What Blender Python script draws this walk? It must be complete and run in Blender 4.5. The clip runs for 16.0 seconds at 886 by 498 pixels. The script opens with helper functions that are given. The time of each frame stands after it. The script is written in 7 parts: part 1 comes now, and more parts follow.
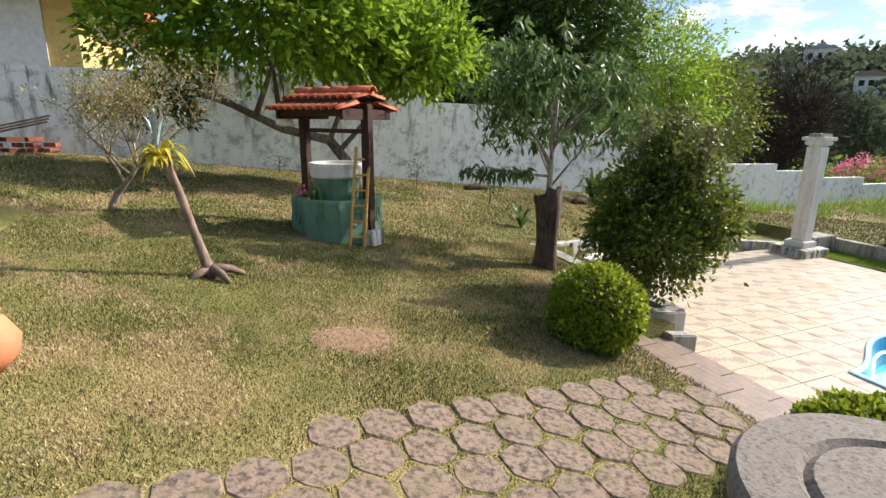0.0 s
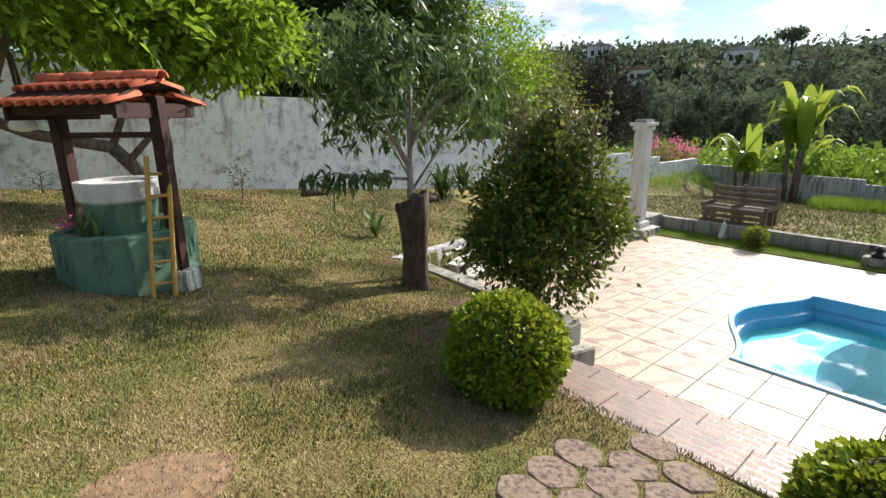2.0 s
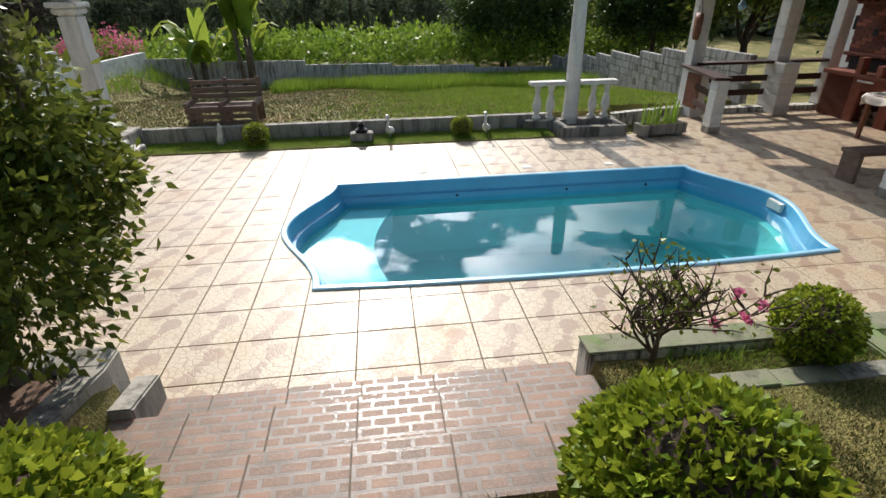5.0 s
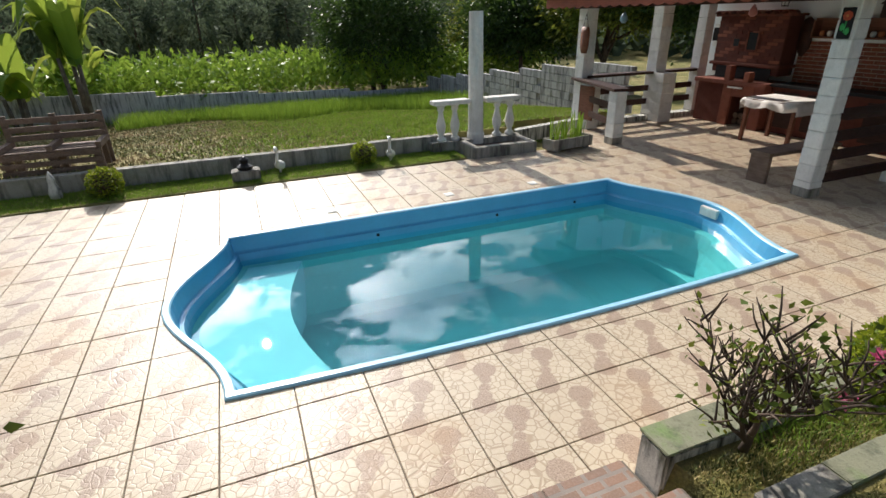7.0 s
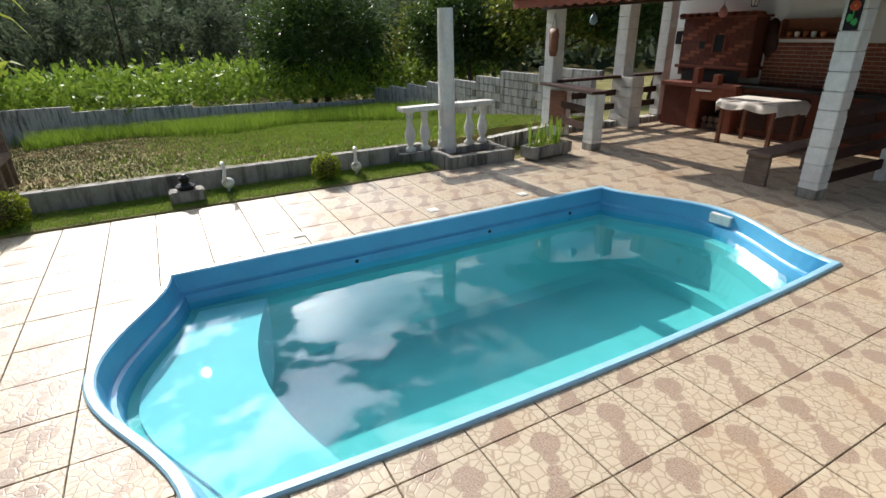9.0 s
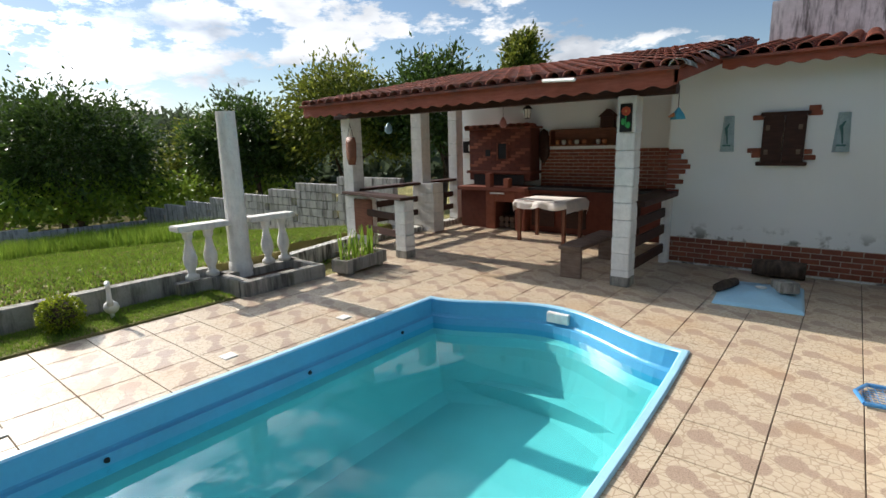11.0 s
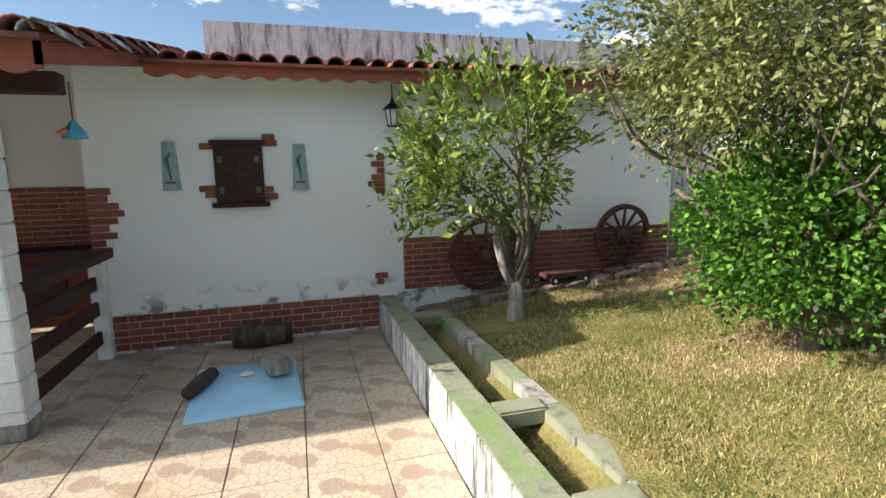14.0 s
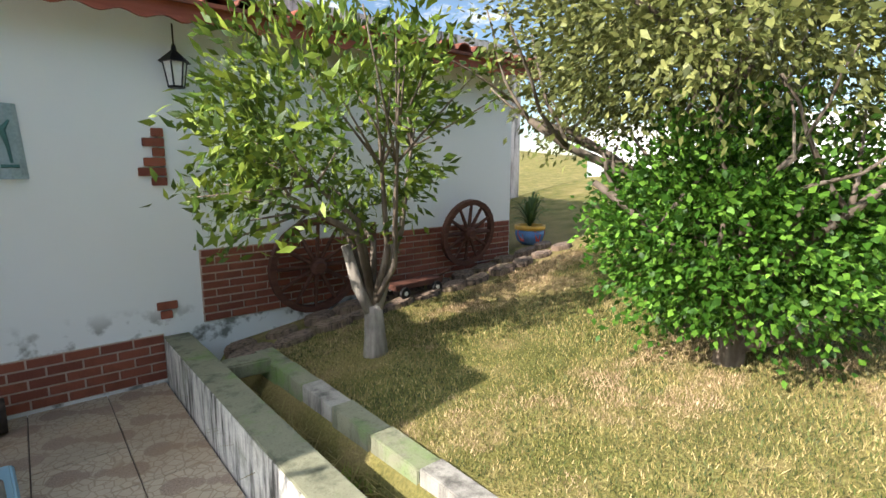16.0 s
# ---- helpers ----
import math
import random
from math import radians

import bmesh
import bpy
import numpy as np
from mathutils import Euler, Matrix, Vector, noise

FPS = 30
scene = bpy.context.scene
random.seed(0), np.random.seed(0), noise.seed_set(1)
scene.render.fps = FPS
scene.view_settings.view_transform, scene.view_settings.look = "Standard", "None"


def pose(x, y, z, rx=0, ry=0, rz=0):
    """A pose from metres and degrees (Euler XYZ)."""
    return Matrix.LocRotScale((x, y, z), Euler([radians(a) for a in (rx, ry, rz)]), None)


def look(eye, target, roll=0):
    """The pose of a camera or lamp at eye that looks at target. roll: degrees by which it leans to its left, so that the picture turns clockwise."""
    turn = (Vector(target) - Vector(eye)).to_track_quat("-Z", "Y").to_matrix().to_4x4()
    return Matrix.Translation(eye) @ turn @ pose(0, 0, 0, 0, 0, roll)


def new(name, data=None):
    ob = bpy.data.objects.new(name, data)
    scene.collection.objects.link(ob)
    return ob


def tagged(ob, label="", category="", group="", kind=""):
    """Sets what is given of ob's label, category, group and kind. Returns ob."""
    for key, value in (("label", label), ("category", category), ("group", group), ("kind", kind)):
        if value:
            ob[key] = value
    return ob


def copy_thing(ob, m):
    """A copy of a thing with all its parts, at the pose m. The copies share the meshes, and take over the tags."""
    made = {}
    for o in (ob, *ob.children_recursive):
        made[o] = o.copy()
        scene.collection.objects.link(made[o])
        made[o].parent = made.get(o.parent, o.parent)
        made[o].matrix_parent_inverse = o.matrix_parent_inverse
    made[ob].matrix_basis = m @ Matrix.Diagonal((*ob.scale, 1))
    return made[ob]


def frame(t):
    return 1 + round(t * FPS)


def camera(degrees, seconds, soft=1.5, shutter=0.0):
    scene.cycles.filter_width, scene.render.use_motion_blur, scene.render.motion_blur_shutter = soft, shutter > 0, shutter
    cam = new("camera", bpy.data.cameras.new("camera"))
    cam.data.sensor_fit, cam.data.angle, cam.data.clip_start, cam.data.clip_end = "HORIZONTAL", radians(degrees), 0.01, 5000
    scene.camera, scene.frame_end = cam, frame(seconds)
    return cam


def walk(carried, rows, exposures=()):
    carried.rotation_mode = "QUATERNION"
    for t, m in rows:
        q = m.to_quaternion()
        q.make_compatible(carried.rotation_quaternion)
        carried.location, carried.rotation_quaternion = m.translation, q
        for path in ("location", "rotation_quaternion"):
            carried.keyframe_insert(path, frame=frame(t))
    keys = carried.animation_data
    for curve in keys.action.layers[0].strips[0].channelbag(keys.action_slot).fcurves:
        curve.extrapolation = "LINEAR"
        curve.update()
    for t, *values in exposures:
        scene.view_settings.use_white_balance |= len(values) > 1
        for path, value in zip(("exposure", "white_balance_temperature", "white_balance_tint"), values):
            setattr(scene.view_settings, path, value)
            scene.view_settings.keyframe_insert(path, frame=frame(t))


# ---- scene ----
cam = camera(82.2, 16.0)
PATH = [
    (0, (0.411, -0.004, 2.557), (1.145, 1.79, 2.063), 0.6),
    (0.5, (0.425, 0.281, 2.583), (1.22, 2.051, 2.096), 0.5),
    (1, (0.467, 0.518, 2.602), (1.366, 2.242, 2.135), 0.1),
    (1.5, (0.632, 0.836, 2.575), (1.687, 2.471, 2.114), -0.3),
    (2, (0.826, 1.177, 2.536), (2.087, 2.642, 2.023), -1.0),
    (2.5, (1.043, 1.42, 2.545), (2.497, 2.663, 1.963), -1.6),
    (3, (1.334, 1.565, 2.519), (2.943, 2.553, 1.859), -1.8),
    (3.5, (1.544, 1.733, 2.477), (3.258, 2.432, 1.721), -1.7),
    (4, (1.744, 1.95, 2.449), (3.516, 2.348, 1.612), -1.6),
    (4.5, (1.984, 2.09, 2.372), (3.773, 2.175, 1.482), -1.2),
    (5, (2.263, 2.187, 2.366), (4.035, 1.981, 1.462), -0.9),
    (7.5, (3.687, 2.604, 2.119), (5.367, 1.911, 1.283), -1.4),
    (8, (3.956, 2.661, 2.077), (5.611, 1.932, 1.223), -1.4),
    (10.5, (5.067, 2.346, 1.743), (6.474, 1.013, 1.249), -1.0),
    (11, (5.345, 2.121, 1.749), (6.575, 0.595, 1.35), -1.4),
    (11.5, (5.497, 1.802, 1.75), (6.548, 0.133, 1.417), -1.6),
    (12, (5.567, 1.404, 1.756), (6.352, -0.41, 1.452), -1.4),
    (12.5, (5.637, 0.98, 1.736), (6.12, -0.941, 1.458), -1.6),
    (13, (5.628, 0.603, 1.711), (5.807, -1.372, 1.449), -1.3),
    (13.5, (5.53, 0.236, 1.718), (5.358, -1.737, 1.443), -1.2),
    (14, (5.546, -0.129, 1.703), (5.002, -2.031, 1.406), -1.1),
    (14.5, (5.493, -0.459, 1.685), (4.647, -2.243, 1.368), -0.8),
    (15, (5.426, -0.774, 1.681), (4.359, -2.436, 1.367), -0.3),
    (15.5, (5.45, -1.107, 1.675), (4.224, -2.656, 1.362), -0.1),
    (16, (5.463, -1.407, 1.649), (4.202, -2.926, 1.324), 0.1),
]
walk(cam, [(t, look(eye, target, roll)) for t, eye, target, roll in PATH],
     exposures=[(0, 0.74), (2.5, 0.55), (5, 0.15), (8, 0.25), (11, 0.38), (13, 0.7), (14.5, 1.02), (16, 1.1)])

# ---- light ----
SUN_EL, SUN_AZ = 32.5, 1.5          # degrees; azimuth counted from +x towards +y
world = bpy.data.worlds.new("sky")
scene.world = world
world.use_nodes = True
wn, wl = world.node_tree.nodes, world.node_tree.links
wn.clear()
w_out = wn.new("ShaderNodeOutputWorld")
w_bg = wn.new("ShaderNodeBackground")
w_sky = wn.new("ShaderNodeTexSky")
w_sky.sky_type, w_sky.sun_disc = "NISHITA", False
w_sky.sun_elevation, w_sky.sun_rotation = radians(SUN_EL), radians(90 - SUN_AZ)
w_sky.air_density, w_sky.dust_density, w_sky.ozone_density = 1.0, 0.25, 2.0
w_bg.inputs["Strength"].default_value = 0.084
# broken cumulus over the whole sky
w_tc = wn.new("ShaderNodeTexCoord")
w_map = wn.new("ShaderNodeMapping")
w_map.inputs["Scale"].default_value = (1.0, 1.0, 2.6)
w_noise = wn.new("ShaderNodeTexNoise")
w_noise.inputs["Scale"].default_value = 4.2
w_noise.inputs["Detail"].default_value = 12
w_noise.inputs["Roughness"].default_value = 0.64
w_ramp = wn.new("ShaderNodeValToRGB")
w_ramp.color_ramp.elements[0].position, w_ramp.color_ramp.elements[1].position = 0.545, 0.60
w_noise2 = wn.new("ShaderNodeTexNoise")
w_noise2.inputs["Scale"].default_value = 5.0
w_noise2.inputs["Detail"].default_value = 6
w_cramp = wn.new("ShaderNodeValToRGB")
w_cramp.color_ramp.elements[0].position, w_cramp.color_ramp.elements[1].position = 0.35, 0.7
w_cramp.color_ramp.elements[0].color = (3.6, 4.1, 4.9, 1)
w_cramp.color_ramp.elements[1].color = (11.5, 11.6, 11.8, 1)
w_mix = wn.new("ShaderNodeMix")
w_mix.data_type = "RGBA"
wl.new(w_tc.outputs["Generated"], w_map.inputs["Vector"])
wl.new(w_map.outputs["Vector"], w_noise.inputs["Vector"])
wl.new(w_map.outputs["Vector"], w_noise2.inputs["Vector"])

wl.new(w_noise2.outputs["Fac"], w_cramp.inputs["Fac"])
wl.new(w_ramp.outputs["Color"], w_mix.inputs["Factor"])
wl.new(w_sky.outputs["Color"], w_mix.inputs["A"])
# clouds towards the sun scatter its light forward and shine
w_dot = wn.new("ShaderNodeVectorMath")
w_dot.operation = "DOT_PRODUCT"
w_dot.inputs[1].default_value = (math.cos(radians(SUN_EL)) * math.cos(radians(SUN_AZ)), math.cos(radians(SUN_EL)) * math.sin(radians(SUN_AZ)), math.sin(radians(SUN_EL)))
w_pow = wn.new("ShaderNodeMath")
w_pow.operation = "POWER"
w_pow.inputs[1].default_value = 18.0
w_max = wn.new("ShaderNodeMath")
w_max.operation = "MAXIMUM"
w_max.inputs[1].default_value = 0.0
w_gain = wn.new("ShaderNodeMath")
w_gain.operation = "MULTIPLY_ADD"
w_gain.inputs[1].default_value, w_gain.inputs[2].default_value = 16.0, 1.0
w_shine = wn.new("ShaderNodeVectorMath")
w_shine.operation = "SCALE"
w_more = wn.new("ShaderNodeMath")          # more cloud on the sun's side of the sky
w_more.operation = "MULTIPLY_ADD"
w_more.inputs[1].default_value = 0.07
wl.new(w_dot.outputs["Value"], w_more.inputs[0])
wl.new(w_noise.outputs["Fac"], w_more.inputs[2])
wl.new(w_more.outputs[0], w_ramp.inputs["Fac"])
wl.new(w_tc.outputs["Generated"], w_dot.inputs[0])
wl.new(w_dot.outputs["Value"], w_max.inputs[0])
wl.new(w_max.outputs[0], w_pow.inputs[0])
wl.new(w_pow.outputs[0], w_gain.inputs[0])
wl.new(w_cramp.outputs["Color"], w_shine.inputs[0])
wl.new(w_gain.outputs[0], w_shine.inputs["Scale"])
wl.new(w_shine.outputs["Vector"], w_mix.inputs["B"])
wl.new(w_mix.outputs["Result"], w_bg.inputs["Color"])
wl.new(w_bg.outputs["Background"], w_out.inputs["Surface"])

sun = new("sun", bpy.data.lights.new("sun", "SUN"))
sun.data.energy, sun.data.angle, sun.data.color = 5.0, radians(0.6), (1.0, 0.92, 0.83)
_s = Vector((math.cos(radians(SUN_EL)) * math.cos(radians(SUN_AZ)), math.cos(radians(SUN_EL)) * math.sin(radians(SUN_AZ)), math.sin(radians(SUN_EL))))
sun.matrix_world = look(_s * 60, (0, 0, 0))


# ---- materials ----
class Nodes:
    """Short hand for building a node material."""

    def __init__(self, name, rough=0.7, metal=0.0, spec=0.5):
        self.mat = bpy.data.materials.new(name)
        self.mat.use_nodes = True
        self.n, self.l = self.mat.node_tree.nodes, self.mat.node_tree.links
        self.b = self.n["Principled BSDF"]
        self.b.inputs["Roughness"].default_value = rough
        self.b.inputs["Metallic"].default_value = metal
        self.b.inputs["Specular IOR Level"].default_value = spec

    def add(self, kind, **inputs):
        node = self.n.new("ShaderNode" + kind)
        for key, value in inputs.items():
            sock = node.inputs[key.replace("_", " ")]
            if isinstance(value, bpy.types.NodeSocket):
                self.l.new(value, sock)
            else:
                sock.default_value = value
        return node

    def pos(self, scale=(1, 1, 1), turn=0.0):
        g = self.add("NewGeometry")
        m = self.add("Mapping", Vector=g.outputs["Position"], Scale=scale, Rotation=(0, 0, turn))
        return m.outputs["Vector"]

    def obj(self, scale=(1, 1, 1)):
        g = self.add("TexCoord")
        m = self.add("Mapping", Vector=g.outputs["Object"], Scale=scale)
        return m.outputs["Vector"]

    def noise(self, vec, scale, detail=6, rough=0.55):
        return self.add("TexNoise", Vector=vec, Scale=scale, Detail=detail, Roughness=rough).outputs["Fac"]

    def ramp(self, fac, *stops):
        node = self.add("ValToRGB", Fac=fac)
        el = node.color_ramp.elements
        while len(el) < len(stops):
            el.new(0.5)
        for e, (p, c) in zip(el, stops):
            e.position = p
            e.color = (*c, 1) if isinstance(c, tuple) else (c, c, c, 1)
        return node.outputs["Color"]

    def mix(self, fac, a, b, how="MIX"):
        node = self.n.new("ShaderNodeMix")
        node.data_type, node.blend_type = "RGBA", how
        for sock, v in ((node.inputs["Factor"], fac), (node.inputs["A"], a), (node.inputs["B"], b)):
            if isinstance(v, bpy.types.NodeSocket):
                self.l.new(v, sock)
            else:
                sock.default_value = (*v, 1) if isinstance(v, tuple) else v if sock == node.inputs["Factor"] else (v, v, v, 1)
        return node.outputs["Result"]

    def math(self, op, a, b=0.0):
        node = self.n.new("ShaderNodeMath")
        node.operation = op
        for sock, v in ((node.inputs[0], a), (node.inputs[1], b)):
            if isinstance(v, bpy.types.NodeSocket):
                self.l.new(v, sock)
            else:
                sock.default_value = v
        return node.outputs[0]

    def color(self, c):
        if isinstance(c, tuple):
            self.b.inputs["Base Color"].default_value = (*c, 1)
        else:
            self.l.new(c, self.b.inputs["Base Color"])
        return self

    def rough(self, r):
        self.l.new(r, self.b.inputs["Roughness"])
        return self

    def bump(self, h, strength=0.4, dist=0.01):
        node = self.add("Bump", Height=h, Strength=strength, Distance=dist)
        self.l.new(node.outputs["Normal"], self.b.inputs["Normal"])
        return self

    def random(self):
        return self.add("ObjectInfo").outputs["Random"]

    def island(self):
        return self.add("NewGeometry").outputs["Random Per Island"]


def plain(name, c, rough=0.6, metal=0.0, var=0.25, scale=9.0, bump=0.15):
    """A surface of one colour with mottling and fine relief."""
    m = Nodes(name, rough, metal)
    v = m.obj()
    n1, n2 = m.noise(v, scale), m.noise(v, scale * 9, 4)
    dark = tuple(x * (1 - var) for x in c)
    lite = tuple(min(1, x * (1 + var * 0.6)) for x in c)
    col = m.ramp(m.mix(0.35, n1, n2), (0.3, dark), (0.7, lite))
    return m.color(col).bump(n2, bump, 0.004).mat


TILE, TILE_X, TILE_Y = 0.4515, 4.672, 1.13          # deck tiles: side, and where the joints run


def make_grass():
    m = Nodes("lawn_grass", 0.9, spec=0.2)
    v = m.pos()
    big, mid, fine = m.noise(v, 0.55, 4), m.noise(v, 3.2, 5), m.noise(v, 60, 4)
    a = m.ramp(mid, (0.32, (0.05, 0.075, 0.016)), (0.52, (0.18, 0.17, 0.055)), (0.72, (0.36, 0.27, 0.14)))
    b = m.ramp(fine, (0.3, (0.03, 0.04, 0.008)), (0.7, (0.27, 0.24, 0.06)))
    col = m.mix(0.45, a, b)
    straw = m.ramp(big, (0.48, 0.0), (0.68, 0.75))
    col = m.mix(straw, col, m.mix(fine, (0.22, 0.165, 0.06), (0.42, 0.33, 0.15)))
    return m.color(col).bump(fine, 0.9, 0.03).mat


def make_blade():
    m = Nodes("grass_blade", 0.6, spec=0.3)
    v = m.pos()
    r, mid = m.island(), m.noise(v, 1.15, 7, 0.7)
    g = m.ramp(r, (0.0, (0.012, 0.024, 0.006)), (0.4, (0.095, 0.122, 0.028)), (0.75, (0.27, 0.235, 0.072)), (1.0, (0.52, 0.395, 0.19)))
    s = m.ramp(r, (0.0, (0.13, 0.085, 0.045)), (0.5, (0.40, 0.275, 0.155)), (1.0, (0.60, 0.455, 0.29)))
    col = m.mix(m.ramp(mid, (0.51, 0.0), (0.57, 0.92)), g, s)
    m.color(col)
    m.b.inputs["Subsurface Weight"].default_value = 0.0
    return m.mat


def make_leaf(name, dark, mid, lite, rough=0.4, trans=0.28):
    m = Nodes(name, max(rough, 0.45), spec=0.2)
    col = m.ramp(m.island(), (0.0, dark), (0.55, mid), (1.0, lite))
    n = m.noise(m.pos(), 1.6, 3)
    col = m.mix(m.ramp(n, (0.4, 0.0), (0.65, 0.5)), col, tuple(x * 1.25 for x in mid))
    m.color(col)
    t = m.add("BsdfTranslucent", Color=m.mix(0.5, col, lite))
    mx = m.add("MixShader", Fac=trans)
    m.l.new(m.b.outputs[0], mx.inputs[1])
    m.l.new(t.outputs[0], mx.inputs[2])
    m.l.new(mx.outputs[0], m.n["Material Output"].inputs["Surface"])
    return m.mat


def make_bark(name, a, b, scale=1.0):
    m = Nodes(name, 0.9, spec=0.2)
    v = m.obj((14 * scale, 14 * scale, 2.5 * scale))
    n1, n2 = m.noise(v, 1.5, 8), m.noise(m.obj(), 6, 4)
    return m.color(m.mix(m.ramp(n2, (0.4, 0.0), (0.65, 0.6)), m.ramp(n1, (0.3, a), (0.7, b)), tuple(x * 0.6 for x in a))).bump(n1, 0.8, 0.02).mat


def make_deck_tile():
    """Ceramic floor tile printed with cracked pale paving and brown double drops that meet across the joints."""
    m = Nodes("deck_tile", 0.35)
    v = m.pos()
    edge = m.add("TexVoronoi", Vector=v, Scale=18.0)
    edge.feature = "DISTANCE_TO_EDGE"
    cell = m.add("TexVoronoi", Vector=v, Scale=18.0).outputs["Color"]
    line = m.ramp(edge.outputs["Distance"], (0.025, 1.0), (0.075, 0.0))
    sep = m.add("SeparateXYZ", Vector=v)
    wob = m.math("MULTIPLY", m.math("SUBTRACT", m.noise(v, 14, 3), 0.5), 0.25)
    u = m.math("MULTIPLY", m.math("SUBTRACT", TILE_Y, sep.outputs["Y"]), 2 * math.pi / TILE)
    w = m.math("MULTIPLY", m.math("SUBTRACT", TILE_X, sep.outputs["X"]), 2 * math.pi / TILE)

    def drop(u0, w0, size):
        a = m.math("COSINE", m.math("SUBTRACT", u, 2 * math.pi * u0))
        b = m.math("COSINE", m.math("SUBTRACT", w, 2 * math.pi * w0))
        return m.math("SUBTRACT", m.math("ADD", m.math("ADD", a, b), wob), size)
    field = drop(0.68, 0.30, 1.42)
    for u0, w0, size in ((0.36, 0.97, 1.42), (0.60, 0.50, 1.82), (0.52, 0.66, 1.84), (0.44, 0.81, 1.74)):
        field = m.math("MAXIMUM", field, drop(u0, w0, size))
    brown = m.ramp(field, (0.0, 0.0), (0.07, 1.0))
    stain, rust = m.noise(v, 1.3, 6), m.noise(v, 0.7, 5)
    grain, fine = m.noise(v, 38, 4), m.noise(v, 110, 5)
    pale = m.mix(grain, (0.46, 0.38, 0.27), (0.62, 0.54, 0.41))
    pale = m.mix(m.math("MULTIPLY", m.add("SeparateXYZ", Vector=cell).outputs["X"], 0.22), pale, (0.40, 0.30, 0.20))
    pale = m.mix(m.math("MULTIPLY", line, 0.6), pale, (0.27, 0.18, 0.11))
    speck = m.mix(m.ramp(fine, (0.35, 0.0), (0.65, 1.0)), (0.21, 0.14, 0.10), (0.44, 0.33, 0.25))
    col = m.mix(m.math("MULTIPLY", brown, 0.86), pale, speck)
    col = m.mix(m.ramp(stain, (0.5, 0.0), (0.74, 0.42)), col, (0.40, 0.23, 0.10))
    col = m.mix(m.ramp(rust, (0.58, 0.0), (0.75, 0.4)), col, (0.27, 0.22, 0.18))
    col = m.mix(m.math("MULTIPLY", m.random(), 0.16), col, (0.3, 0.22, 0.16))
    m.color(col)
    m.b.inputs["Specular IOR Level"].default_value = 0.38
    m.rough(m.ramp(m.mix(0.5, fine, stain), (0.35, 0.32), (0.65, 0.58)))
    return m.bump(m.math("SUBTRACT", fine, line), 0.3, 0.003).mat


def make_step_tile():
    m = Nodes("step_tile", 0.4)
    g = m.add("NewGeometry")
    mp = m.add("Mapping", Vector=g.outputs["Position"], Rotation=(0, 0, radians(90)))
    br = m.add("TexBrick", Vector=mp.outputs["Vector"], Scale=1.0)
    br.inputs["Color1"].default_value = (0.20, 0.12, 0.08, 1)
    br.inputs["Color2"].default_value = (0.30, 0.17, 0.11, 1)
    br.inputs["Mortar"].default_value = (0.30, 0.26, 0.22, 1)
    br.inputs["Brick Width"].default_value = 0.13
    br.inputs["Row Height"].default_value = 0.065
    br.inputs["Mortar Size"].default_value = 0.011
    v = m.pos()
    fine, mid = m.noise(v, 90, 5), m.noise(v, 4, 5)
    col = m.mix(m.ramp(mid, (0.4, 0.0), (0.7, 0.7)), br.outputs["Color"], (0.13, 0.105, 0.085))
    m.color(m.mix(m.ramp(fine, (0.45, 0.0), (0.7, 0.35)), col, (0.35, 0.25, 0.2)))
    m.rough(m.mix(br.outputs["Fac"], 0.62, 0.2))
    h = m.math("SUBTRACT", m.math("MULTIPLY", fine, 0.6), br.outputs["Fac"])
    return m.bump(h, 0.45, 0.004).mat


def make_concrete(name, base, dark, moss=(0.09, 0.12, 0.04), moss_amount=0.35, streaks=0.6, scale=1.0, wet=0.0):
    """Old rendered or bare concrete with grime, moss and run-off streaks."""
    m = Nodes(name, 0.88, spec=0.25)
    v = m.pos()
    st = m.noise(m.pos((5, 5, 0.7)), 1.6 * scale, 8, 0.65)
    n1, n2, fine = m.noise(v, 2.2 * scale, 7, 0.62), m.noise(v, 11 * scale, 6), m.noise(v, 70, 5)
    col = m.mix(m.ramp(n2, (0.35, 0.0), (0.7, 0.5)), base, tuple(x * 0.72 for x in base))
    col = m.mix(m.math("MULTIPLY", m.ramp(st, (0.5 - wet, 0.0), (0.68 - wet, 1.0)), streaks), col, dark)
    col = m.mix(m.math("MULTIPLY", m.ramp(n1, (0.52, 0.0), (0.66, 1.0)), moss_amount), col, moss)
    col = m.mix(m.ramp(fine, (0.55, 0.0), (0.75, 0.4)), col, dark)
    return m.color(col).bump(m.mix(0.5, n2, fine), 0.55, 0.012).mat


